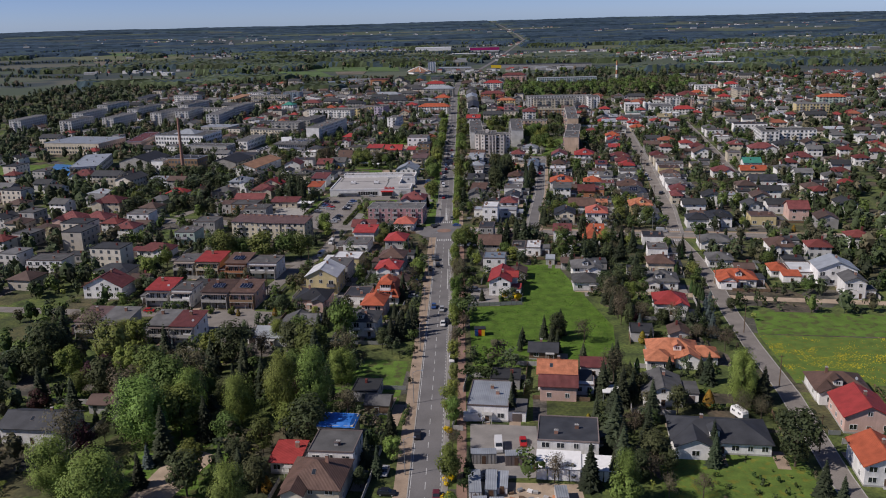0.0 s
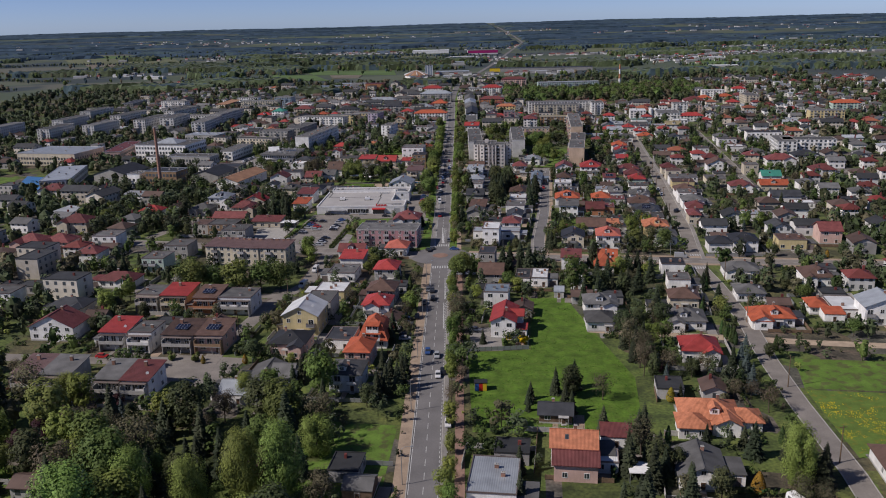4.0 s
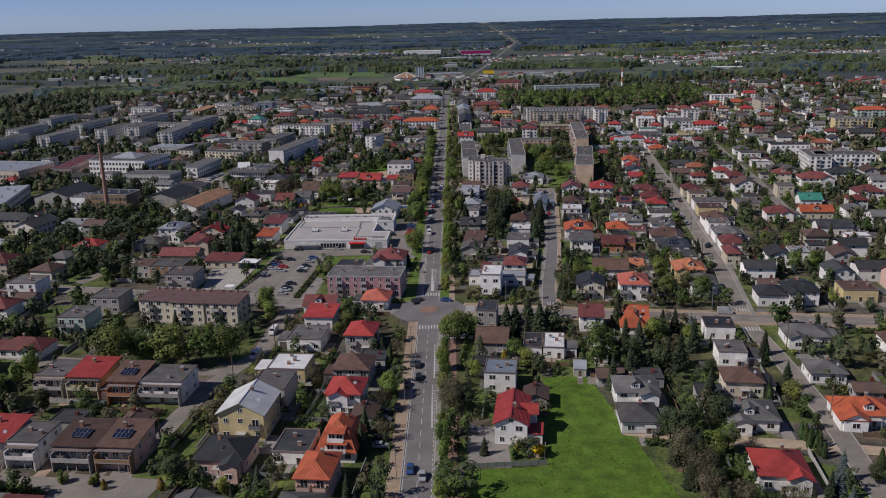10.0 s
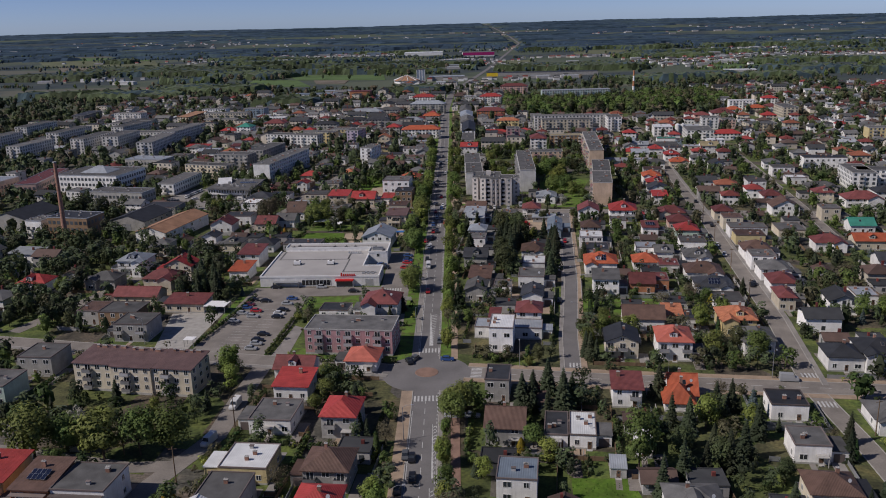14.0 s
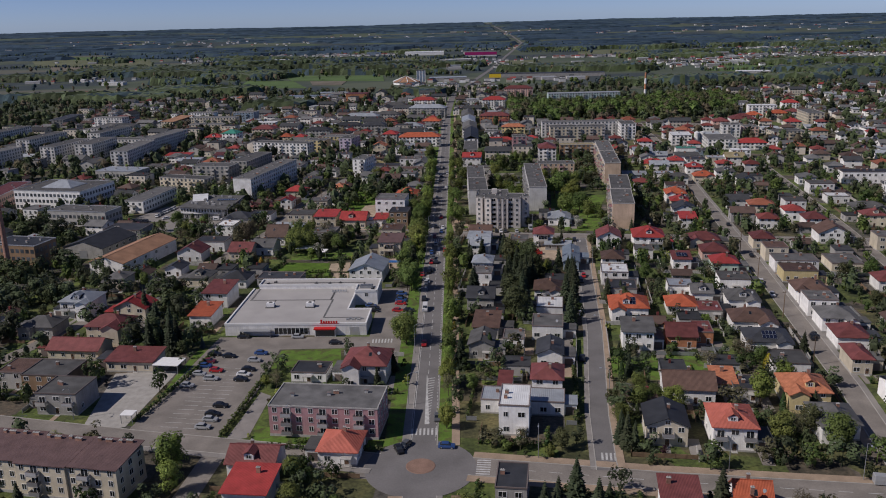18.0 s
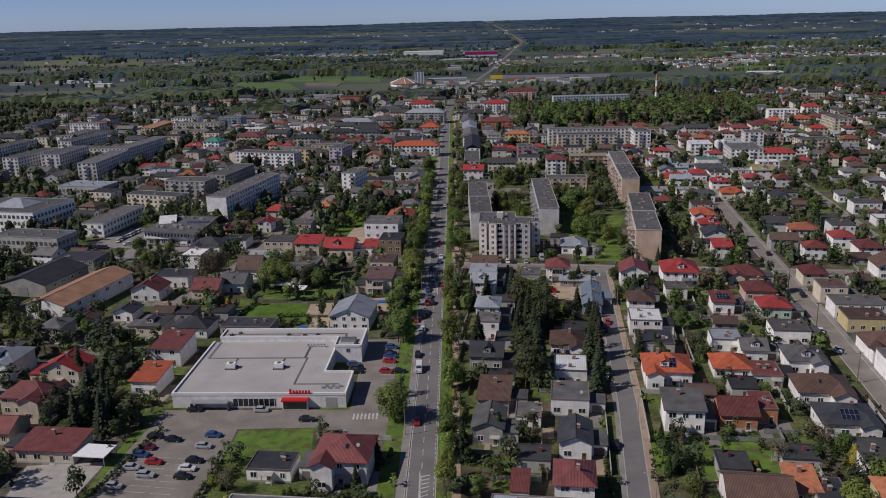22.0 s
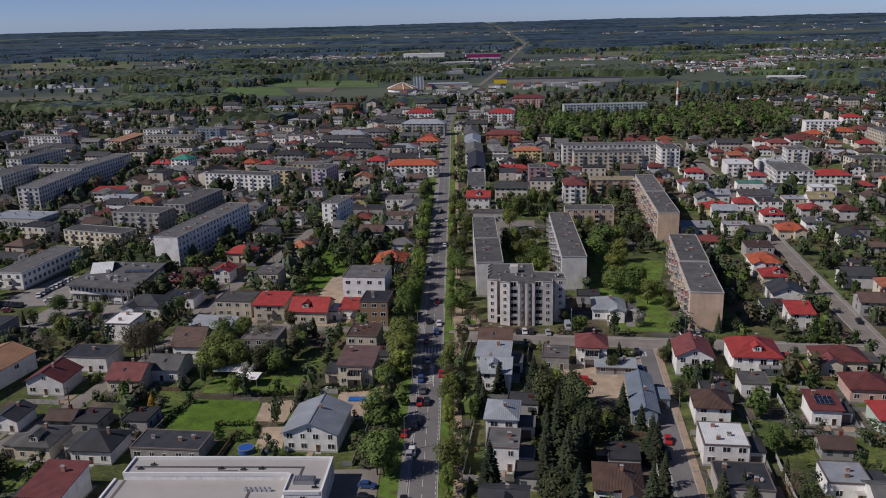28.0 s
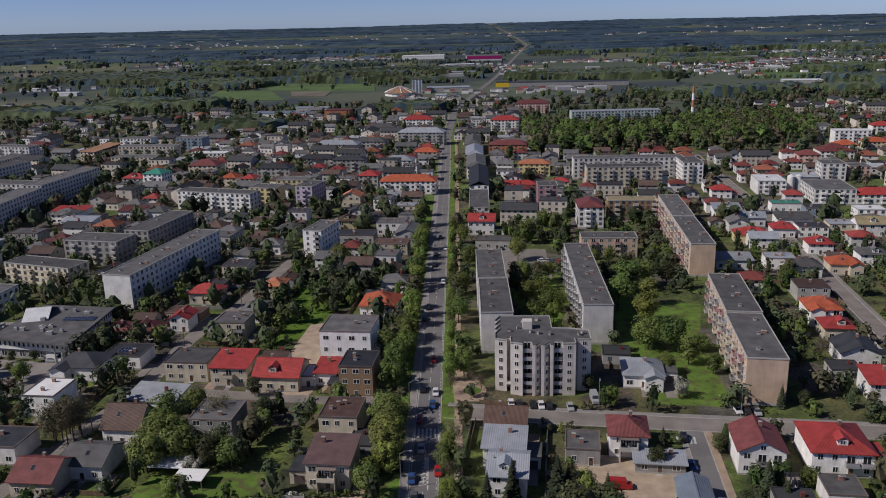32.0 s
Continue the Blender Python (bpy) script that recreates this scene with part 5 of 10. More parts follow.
house(-134.4, 301.1, 15.4, 10, -6.5, 5, "Y", "m", "w")
house(123.6, 301.2, 6.4, 6, -8, 2.8, "M", "o", "w")
house(-51.8, 302.0, 11.6, 13, -6.5, 7.4, "Y", "l", "y")
house(130.1, 308.4, 9.3, 14, -8, 3, "F", "l", "w")
house(121.8, 309.9, 5.9, 9, -8, 3, "H", "o", "w")
house(48.4, 312.4, 10.8, 10, -4, 5, "H", "g", "w")
villa = house(-28.3, 313.8, 9.0, 10, -6.5, 6, "H", "r", "w")
villa_wing(villa, -1.2, -4.2, 5.0, 3.5, 5.6, "Y", "r", "w")
house(78.5, 317.6, 9.8, 9, -8, 4.5, "H", "b", "c")
house(-48.9, 318.3, 9.7, 12, -6.5, 6, "F", "g", "s")
terrace(house(-79.0, 323.2, 12.0, 11, -6.5, 6.4, "F", "g", "w"), 12.0, 11, 2.8, WALL["s"])
house(-140.1, 323.4, 13.6, 10, -6.5, 4, "H", "k", "w")
house(13.5, 323.4, 8.6, 9, -8, 6, "F", "u", "w")
house(103.8, 323.8, 9.4, 9, -8, 3.6, "H", "g", "w")
terrace(house(-89.6, 324.2, 8.3, 11, -6.5, 6.4, "M", "b", "e", 8), 8.3, 11, 2.8, WALL["e"])
terrace(house(-102.1, 328.8, 9.8, 11, -6.5, 6, "M", "r", "y"), 9.8, 11, 2.7, WALL["c"])
terrace(house(-112.1, 329.8, 8.8, 11, -6.5, 6, "F", "g", "c"), 8.8, 11, 2.7, WALL["s"])
house(-28.0, 330.2, 10.0, 10, -6.5, 5.6, "H", "b", "s")
house(36.8, 331, 3.5, 5, -8, 2.4, "M", "s", "s")
house(-47.1, 335.0, 11.1, 11, -6.5, 4, "F", "l", "y")
house(-173.2, 336.3, 15.7, 10, -6.5, 5.5, "F", "g", "w")
house(82.0, 337.1, 8.0, 9, -8, 4.6, "F", "g", "w")
house(44.5, 339.9, 4.0, 6, -8, 3.4, "M", "w", "w")
house(134.5, 340.7, 10.3, 12, -8, 4, "H", "b", "w")
house(31.5, 347.7, 6.2, 12, -8, 3.6, "F", "l", "w")
house(25.2, 348.6, 5.6, 12, -8, 3.4, "F", "k", "w")
house(12.9, 349.4, 9.2, 11, -8, 5, "G", "b", "s")
house(109.8, 351.1, 12.7, 10, -8, 3.6, "H", "g", "w")
house(-28.0, 355.2, 8.6, 11, -6.5, 6.2, "H", "r", "s")
house(-134.7, 356.1, 14.5, 9, -6.5, 3.4, "H", "m", "w")
house(85.1, 357.7, 9.0, 9, -8, 4.4, "F", "k", "w")
house(-45.6, 358.4, 10.9, 12, -6.5, 4, "F", "g", "w")
house(59.2, 363.5, 7.5, 8, -8, 3, "Q", "o", "w")
house(46.3, 367.2, 7.5, 9, -8, 5.4, "M", "m", "w")
house(61.4, 368.6, 7.1, 9, -8, 3, "P", "o", "w")
house(12.5, 373.0, 6.5, 10, -8, 6.4, "F", "k", "s")
house(-43.8, 376.4, 9.5, 10, -6.5, 4.4, "M", "r", "w")
house(-127.0, 377.9, 9.6, 11, -6.5, 6, "F", "g", "i")
house(112.8, 387.1, 9.7, 10, -8, 4.6, "H", "k", "w")
house(123.3, 388.1, 11.0, 11, -8, 5.4, "H", "k", "w")
house(-45.4, 388.7, 11.0, 9, -6.5, 4, "G", "m", "w")
house(144.3, 389.5, 11.6, 10, -8, 4.6, "F", "b", "y")
house(-161.4, 392.2, 10.3, 10, -6.5, 5, "H", "m", "w")
house(-26.3, 394.6, 9.2, 10, -6.5, 3.8, "H", "a", "w")
house(-123.6, 397.7, 10.7, 11, -6.5, 6, "F", "g", "s")
house(67.0, 398.3, 9.9, 12, -8, 6.4, "H", "a", "w")
house(164.4, 398.4, 9.1, 11, -8, 6, "G", "m", "p")
house(51.9, 400.9, 9.6, 11, -8, 5.4, "Y", "k", "c")
house(93.3, 402.2, 9.7, 11, -8, 4.4, "H", "g", "w")
house(16.0, 408.1, 7.4, 12, -8, 8, "F", "l", "w")
house(-183.6, 411.4, 12.8, 11, -6.5, 5.5, "H", "m", "p")
house(-197.5, 412.5, 12.8, 11, -6.5, 5.5, "H", "m", "p")
house(18.8, 417.2, 21.6, 8, -8, 3.8, "F", "s", "w")
house(-163.5, 417.3, 11.7, 10, -6.5, 6, "F", "g", "w")
house(92.8, 418.5, 11.1, 11, -8, 5, "H", "t", "y")
house(63.5, 422.6, 13.0, 11, -8, 4.4, "G", "b", "w")
house(78.6, 422.7, 6.3, 9, -8, 3.4, "F", "k", "s")
house(-104.7, 424.1, 11.5, 11, -6.5, 6, "F", "g", "s")
house(74.3, 426.6, 5.8, 9, -8, 3.4, "M", "t", "s")
house(26.5, 427.9, 8.2, 10, -8, 5.6, "H", "m", "w")
house(15.0, 428.7, 3.8, 8, -8, 3, "M", "m", "w")
house(96.0, 436.7, 10.0, 10, -8, 4.4, "F", "g", "w")
house(-114.1, 437.5, 13.7, 11, -6.5, 5.5, "F", "g", "b")
house(116.5, 438.6, 5.5, 11, -8, 5, "H", "m", "c")
house(-40.4, 439.7, 10.2, 8, -6.5, 3, "F", "k", "w")
house(-23.9, 439.9, 12.2, 12, -6.5, 6, "H", "m", "w")
house(-123.9, 440.4, 11.6, 10, -6.5, 5, "F", "b", "s")
house(145.4, 441.4, 7.5, 10, -8, 3.5, "F", "s", "w")
house(29.7, 447.7, 7.3, 11, -8, 4.6, "Y", "k", "w")
house(-95.5, 450.4, 14.5, 9, -6.5, 3.4, "M", "m", "c")
house(-192.7, 450.8, 15.2, 12, -6.5, 5.5, "H", "m", "c")
house(96.8, 455.0, 12.8, 11, -8, 4, "H", "k", "w", 8)
house(9.8, 455.9, 7.3, 11, -8, 4.6, "Y", "g", "s")
house(122.4, 456.1, 9.2, 11, -8, 4.4, "H", "m", "w")
house(58.1, 458.9, 9.3, 10, -8, 6.2, "M", "g", "w")
house(71.8, 460.2, 8.8, 10, -8, 4, "G", "m", "e")
house(-116.9, 460.6, 16.6, 9, -6.5, 3.4, "G", "m", "c")
house(20.1, 462.3, 6.4, 8, -8, 3, "F", "g", "w")
house(79.3, 462.7, 5.7, 10, -8, 4, "F", "m", "e")
house(181.0, 464.7, 10.0, 7, -8, 3, "F", "l", "w")
house(31.6, 469.6, 9.7, 11, -8, 4.6, "F", "g", "w")
house(124.9, 470.7, 10.8, 11, -8, 5, "H", "g", "w")
house(98.4, 472.1, 13.4, 11, -8, 4, "H", "b", "w")
house(12.1, 472.4, 8.0, 12, -8, 4, "M", "b", "s")
house(-112.5, 475.8, 12.8, 10, -6.5, 5.5, "H", "m", "c")
house(-164.3, 478.6, 11.5, 9, -6.5, 4, "H", "r", "w")
house(177.1, 480.2, 14.9, 10, -8, 4, "G", "k", "w")
house(-137.3, 480.8, 11.1, 10, -6.5, 4, "H", "g", "s")
house(87.8, 483.9, 8.0, 10, -8, 3.2, "F", "m", "s")
house(125.5, 484.2, 9.5, 10, -8, 6, "F", "g", "w")
house(61.2, 486.5, 12.6, 12, -8, 4.6, "H", "o", "w", 8)
house(-84.3, 487.3, 7.4, 11, -6.5, 4.4, "M", "o", "w")
house(34.5, 488.0, 8.9, 11, -8, 4.4, "F", "l", "w")
house(80.0, 489.4, 9.8, 10, -8, 3.4, "H", "o", "w")
house(101.5, 491.2, 10.3, 11, -8, 4.6, "H", "g", "w")
house(-111.2, 493.9, 11.6, 9, -6.5, 5, "Y", "r", "c")
house(89.7, 498.9, 7.1, 9, -8, 4.4, "G", "g", "w")
house(-131.8, 499.2, 11.4, 11, -6.5, 6.4, "H", "s", "w", 8)
house(11.5, 499.2, 9.4, 11, -8, 4.6, "G", "k", "s")
house(128.8, 500.2, 11.0, 11, -8, 4.4, "H", "b", "w")
house(62.8, 507.2, 11.1, 11, -8, 4, "F", "k", "s")
house(162.5, 507.6, 12.1, 10, -8, 4.5, "H", "m", "w")
house(84.6, 507.7, 8.7, 9, -8, 4, "F", "s", "w")
house(-84.5, 508.0, 9.0, 12, -6.5, 5.6, "M", "m", "w")
house(36.4, 508.2, 9.7, 11, -8, 4, "H", "b", "w")
house(181.9, 509.7, 15.0, 9, -8, 4, "G", "o", "c")
house(105.9, 512.7, 10.9, 10, -8, 4.6, "F", "g", "w")
house(133.5, 521.4, 12.4, 10, -8, 4.6, "F", "b", "y")
house(12.9, 522.1, 7.5, 9, -8, 6, "F", "g", "w")
house(63.7, 523.4, 10.0, 11, -8, 5.2, "F", "l", "w")
house(-129.3, 527.5, 7.5, 9, -6.5, 5.5, "H", "g", "c")
house(-83.5, 529.5, 10.0, 10, -6.5, 3.8, "H", "k", "w")
house(-66.3, 529.7, 17.0, 9, -6.5, 3.2, "F", "k", "s")
house(-98.5, 531.8, 9.1, 10, -6.5, 4, "H", "g", "c")
house(136.8, 533.1, 16.3, 10, -8, 5, "F", "g", "w")
house(156.7, 534.6, 11.7, 14, -8, 3.5, "F", "g", "c")
house(109.6, 535.0, 9.8, 10, -8, 4.4, "H", "r", "i")
house(-32.0, 535.8, 13.1, 15, -6.5, 5, "Y", "s", "w")
house(13.7, 535.9, 7.6, 10, -8, 6.5, "H", "s", "w")
house(190.4, 536.8, 10.7, 10, -8, 4, "G", "i", "w")
house(-245.2, 540.1, 14.9, 12, -6.5, 5, "H", "m", "w")
house(94.1, 540.4, 7.0, 9, -8, 4.4, "M", "m", "w", 8)
house(66.7, 542.4, 8.5, 10, -8, 5, "H", "b", "w")
house(-112.6, 545.3, 7.0, 8, -6.5, 3.6, "Y", "k", "w")
house(226.4, 548.2, 14.0, 11, -8, 5, "H", "m", "w")
house(135.0, 548.6, 9.0, 9, -8, 6, "F", "b", "c")
house(50.8, 548.9, 6.2, 22, -8, 4, "Y", "u", "u")
house(111.1, 553.0, 10.3, 10, -8, 4, "H", "m", "p")
house(82.4, 556.0, 7.5, 8, -8, 4, "F", "g", "w")
house(186.6, 560.5, 8.7, 9, -8, 6.5, "F", "g", "c")
house(13.9, 565.0, 8.2, 11, -8, 5.6, "G", "s", "w")
house(136.8, 567.9, 8.7, 10, -8, 5, "H", "m", "c")
house(-112.2, 567.9, 10.9, 10, -6.5, 4.4, "Y", "m", "w")
house(-90.4, 569.3, 9.9, 11, -6.5, 4, "G", "m", "c")
terrace(house(-25.2, 570.2, 9.7, 11, -6.5, 6.4, "M", "h", "c"), 4.6, 11, 2.9, WALL["c"])
house(48.3, 570.9, 11.0, 5, -8, 2.6, "M", "s", "s")
house(112.0, 571.5, 13.3, 10, -8, 4, "H", "m", "c")
house(88.1, 572.7, 13.0, 14, -8, 6, "H", "r", "w")
house(70.8, 572.9, 10.0, 12, -8, 6, "Y", "m", "w")
house(169.9, 574.5, 12.9, 12, -8, 5, "Y", "b", "w")
house(-81.9, 575.9, 9.7, 11, -6.5, 4, "G", "g", "w")
house(13.8, 576.0, 9.4, 9, -8, 5.4, "M", "s", "w")
house(32.0, 577.3, 7.8, 9, -8, 4, "F", "g", "s")
terrace(house(43.0, 580.4, 8.7, 10, -8, 6, "H", "m", "w"), 4.6, 10, 2.8, WALL["s"])
house(-107.7, 583.6, 14.1, 10, -6.5, 4.6, "F", "k", "w")
house(215.8, 588.1, 17.9, 12, -8, 5, "H", "m", "w")
house(15.2, 589.5, 9.7, 10, -8, 4.6, "G", "b", "w")
house(-79.1, 591.6, 9.5, 10, -6.5, 4.6, "P", "b", "w")
house(-25.6, 591.8, 9.5, 11, -6.5, 6.4, "F", "b", "c")
house(-57.7, 594.7, 11.1, 11, -6.5, 5, "F", "g", "s")
house(200.9, 600.3, 9.6, 9, -8, 6, "H", "m", "c")
house(173.5, 600.8, 9.6, 10, -8, 5, "H", "m", "w")
house(238.1, 602.3, 17.0, 12, -8, 5, "H", "k", "w")
house(115.2, 606.3, 7.5, 10, -8, 5, "M", "r", "w")
house(-106.9, 608.3, 9.1, 11, -6.5, 6, "F", "w", "w")
house(-156.3, 609.9, 18.7, 14, -6.5, 5, "F", "k", "s")
house(-23.7, 616.2, 9.3, 11, -6.5, 9, "F", "k", "b")
house(55.2, 618.5, 10.7, 12, -8, 4, "H", "s", "w")
house(-46.6, 621.4, 12.7, 12, -6.5, 4.6, "G", "r", "c")
house(-38.2, 621.9, 3.9, 8, -6.5, 3.2, "F", "w", "w")
house(-33.4, 622.9, 6.1, 9, -6.5, 4, "M", "r", "w")
house(210.6, 625.1, 15.7, 10, -8, 4, "H", "g", "s")
house(-60.9, 625.3, 10.7, 11, -6.5, 5.6, "M", "r", "c")
house(119.4, 628.4, 10.8, 11, -8, 4.6, "Y", "k", "w")
house(-74.1, 629.0, 12.8, 11, -6.5, 5.8, "F", "g", "c")
house(-106.8, 630.7, 12.7, 11, -6.5, 4.6, "H", "k", "w")
house(176.3, 631.6, 10.1, 10, -8, 6.5, "F", "g", "w")
house(-96.9, 638.6, 12.0, 10, -6.5, 4, "F", "k", "w", 8)
house(-28.8, 639.0, 15.3, 14, -6.5, 11, "F", "g", "w")
house(122.6, 647.9, 9.0, 9, -8, 4.4, "H", "r", "c")
house(207.1, 651.2, 11.2, 9, -8, 4, "F", "l", "w")
house(-69.8, 661.1, 10.4, 10, -6.5, 5.6, "F", "g", "c")
house(-98.7, 661.8, 8.6, 8, -6.5, 3.2, "H", "m", "c")
house(-107.5, 662.5, 7.0, 7.5, -6.5, 3.0, "H", "m", "c")
house(-90.5, 677.0, 13.0, 7.5, -12, 3.0, "F", "b", "b")
house(124.4, 663.1, 10.6, 11, -8, 5.4, "H", "o", "w")
house(-88.7, 667.3, 6.3, 8, -6.5, 5, "Y", "r", "w")
house(208.8, 675.6, 13.2, 10, -8, 6, "F", "g", "w")
house(-22.7, 679.2, 12.4, 13, -6.5, 4.6, "H", "o", "w")
house(130.3, 685.2, 10.9, 10, -8, 5, "F", "b", "s")
house(-88.3, 695.7, 11.1, 9, -6.5, 4.6, "H", "r", "c")
house(-63.7, 701.0, 7.1, 9, -6.5, 5, "H", "t", "c")
house(246.0, 701.1, 26.7, 10, -8, 7, "F", "k", "w")
house(139.2, 711.8, 11.2, 9, -8, 4.6, "H", "g", "w")
house(155.1, 713.5, 11.7, 9, -8, 4.6, "H", "o", "c")
house(133.6, 722.6, 11.3, 9, -8, 4.6, "F", "s", "w")
house(171.3, 724.3, 10.8, 9, -8, 5, "H", "g", "w")
house(-84.0, 725.9, 10.5, 10, -6.5, 5.6, "F", "k", "c")
house(157.6, 741.8, 9.9, 9, -8, 5, "H", "r", "w")
house(137.8, 752.3, 11.7, 9, -8, 5, "G", "s", "w")
house(-23.5, 756.7, 14.9, 9, -6.5, 5, "F", "b", "c")
house(21.4, 761.6, 15.2, 8, -8, 4, "F", "g", "s")
house(136.3, 761.7, 14.5, 9, -8, 4.4, "H", "r", "y")
house(192.0, 769.0, 12.2, 10, -8, 6, "G", "y", "w")
house(166.1, 769.3, 12.8, 10, -8, 5, "F", "k", "w")
house(153.3, 770.0, 9.7, 9, -8, 4.6, "H", "r", "w")
house(181.2, 773.0, 11.9, 10, -8, 5, "F", "s", "c")
house(-41.7, 777.7, 18.4, 10, -6.5, 4, "F", "k", "s")
house(-180.3, 779.2, 11.6, 9, -6.5, 4, "H", "m", "w")
house(17.5, 787.8, 12.4, 10, -8, 7, "G", "r", "w")
house(166.4, 790.3, 16.2, 10, -8, 4, "M", "g", "w")
house(-74.8, 790.4, 10.3, 9, -6.5, 4.6, "H", "g", "w")
house(147.0, 791.6, 11.4, 9, -8, 4.6, "G", "s", "w")
house(-202.0, 791.7, 15.3, 10, -6.5, 5, "F", "g", "s")
house(-25.6, 791.8, 13.6, 10, -6.5, 6, "F", "g", "w")
house(-47.7, 798.7, 8.8, 9, -6.5, 6, "H", "b", "y")
house(138.9, 804.3, 12.9, 10, -8, 6, "M", "s", "w")
house(185.1, 805.2, 14.0, 9, -8, 5, "F", "k", "u")
house(-91.6, 808.9, 11.3, 10, -6.5, 4, "F", "b", "w")
house(-107.0, 815.7, 9.8, 9, -6.5, 5, "H", "g", "w")
house(-187.5, 817.4, 16.2, 9, -6.5, 4, "M", "s", "w")
house(-126.8, 817.6, 11.6, 9, -6.5, 5, "F", "g", "w")
house(173.8, 818.6, 14.5, 9, -8, 4.6, "F", "i", "w")
house(-140.2, 818.8, 12.8, 9, -6.5, 5, "H", "g", "w")
house(-75.0, 819.1, 9.9, 10, -6.5, 6, "F", "k", "w")
house(-200.6, 831.2, 13.2, 10, -6.5, 5, "H", "g", "w")
house(-19.4, 831.9, 13.1, 9, -6.5, 5, "F", "s", "c")
house(-168.4, 840.3, 13.4, 9, -6.5, 4, "M", "m", "w")
house(-203.4, 843.7, 18.5, 9, -6.5, 4, "M", "r", "w")
house(152.5, 854.7, 10.7, 8, -8, 5, "H", "r", "w")
house(-51.7, 855.5, 10.7, 9, -6.5, 6, "Y", "t", "c")
house(-199.0, 928.7, 13.9, 9, -6.5, 6, "H", "r", "w")

# ---- apartment blocks and large buildings ----
block(-31.9, 403, 27.6, 13, -7, 3, "k", "g", label="rose three-storey apartment house with flat grey roof", balconies=("front",))
for i in range(3):
    u = i * 12.2 - 12.2
    block(-90.2 + u * 0.981, 378.6 - u * 0.195 + (0.5, -0.3, 0.2)[i], 12.1, 11, -11, 3, "c", "h", balconies=("front",), roof="M", label="cream three-storey terrace block with mauve-brown sloping roof", seen=("front", "side") if i == 2 else ("front",))
block(-118.5, 688, 11.2, 67, -13, 5, "w", "g", seen=("side",), label="long pale concrete five-storey apartment block", balconies=("endwall",))
block(-163.5, 719.5, 33, 11, -20, 3, "c", "g", balconies=("front",), label="cream three-storey office block with flat roof")
block(-172.3, 661, 11.5, 39, -9.6, 2, "w", "g", label="long white two-storey block with flat grey roof", step=3.0)
block(15.9, 640, 9.8, 34, -1, 5, "g", "g", label="long grey five-storey apartment block with flat roof", seen=("side",))
block(16.2, 675, 9.8, 36, -1, 5, "g", "g", label="long grey five-storey apartment block with flat roof", seen=("side",))
block(47.5, 645, 9.2, 72, -3, 5, "g", "g", balconies=("side", "endwall"), label="long pale five-storey block with balconies", seen=("side",))
block(83.2, 601, 10.3, 34, -9, 5, "d", "g", balconies=("side", "endwall"), label="sand-coloured five-storey block with balconies", seen=("side",))
block(89.2, 636, 10.3, 38, -9, 5, "d", "g", balconies=("side",), seen=("side",), label="sand-coloured five-storey block with balconies")
block(99.8, 712, 9.4, 46, -6, 5, "d", "g", balconies=("side", "endwall"), label="sand-coloured five-storey block with balconies", seen=("side",))
block(105, 759, 9.6, 44, -6, 5, "d", "g", balconies=("side",), seen=("side",), label="sand-coloured five-storey block with balconies")
block(105, 883, 44, 11, -3, 5, "c", "g", balconies=("front",), seen=("front",))
block(114, 914, 68, 11, -3, 5, "g", "g", seen=("front",))
block(148, 893, 12, 22, -3, 5, "w", "g", label="white five-storey end of an apartment block")
block(92.5, 803, 24, 10, -4, 4, "b", "y", balconies=("front",), seen=("front",))
block(69.5, 742, 23.5, 10, -4, 3, "d", "g", balconies=("front",), seen=("front",))
block(70, 791, 12, 18, -4, 4, "w", "m", roof="H", label="white four-storey house with maroon hipped roof")
block(54.2, 833, 10.4, 12, -2, 5, "k", "g", label="narrow rose five-storey tower block with flat roof")
block(-57, 747, 8.6, 19, -16, 5, "w", "g", balconies=("front",), label="white five-storey apartment tower with balconies")
block(-77, 846, 10, 18, -16, 5, "v", "g", label="violet-grey five-storey apartment block with flat roof")
block(-102, 857, 16, 12, -16, 4, "y", "g", seen=("front",), balconies=("front",))
block(-127, 847, 46, 11, -18, 4, "w", "g", seen=("front", "side"), label="white four-storey block with flat grey roof")
block(-182, 911, 13, 12, -12, 4, "w", "i", roof="H", label="white corner house with green hipped roof")
block(-228, 1031, 45, 12, -8, 4, "c", "g", seen=("front",), balconies=("front",))
block(-153, 747, 26, 14, -13, 4, "s", "g", seen=("front", "side"))
block(-139, 764, 12, 40, -13, 4, "s", "g", seen=("front", "side"))
block(158, 1176, 82, 14, 0, 5, "t", "s", seen=("front",), label="long green-grey glazed office slab")
block(17, 806, 10, 44, -2, 3, "g", "g", seen=("front", "side"), label="long grey three-storey building along the street")
block(19, 862, 11, 60, -2, 3, "w", "k", roof="Y", seen=("front", "side"), label="white three-storey tenement with dark roof")
block(181, 855, 15, 20, -8, 3, "w", "l", seen=("front",), label="white production hall with pale roof")
for bx, by, bw, bd, tn, fl in ((-300, 836, 12, 46, -10, 5), (-334, 800, 12, 42, -10, 5), (-296, 912, 12, 48, -12, 5), (-340, 880, 12, 50, -10, 5), (-330, 1030, 32, 11, -16, 5), (-385, 850, 12, 46, -8, 5), (-392, 930, 12, 48, -8, 5), (-366, 780, 12, 40, -8, 5), (-424, 800, 12, 44, -6, 5)):
    block(bx, by, bw, bd, tn, fl, "g", "g", label="grey concrete panel apartment block with flat roof")
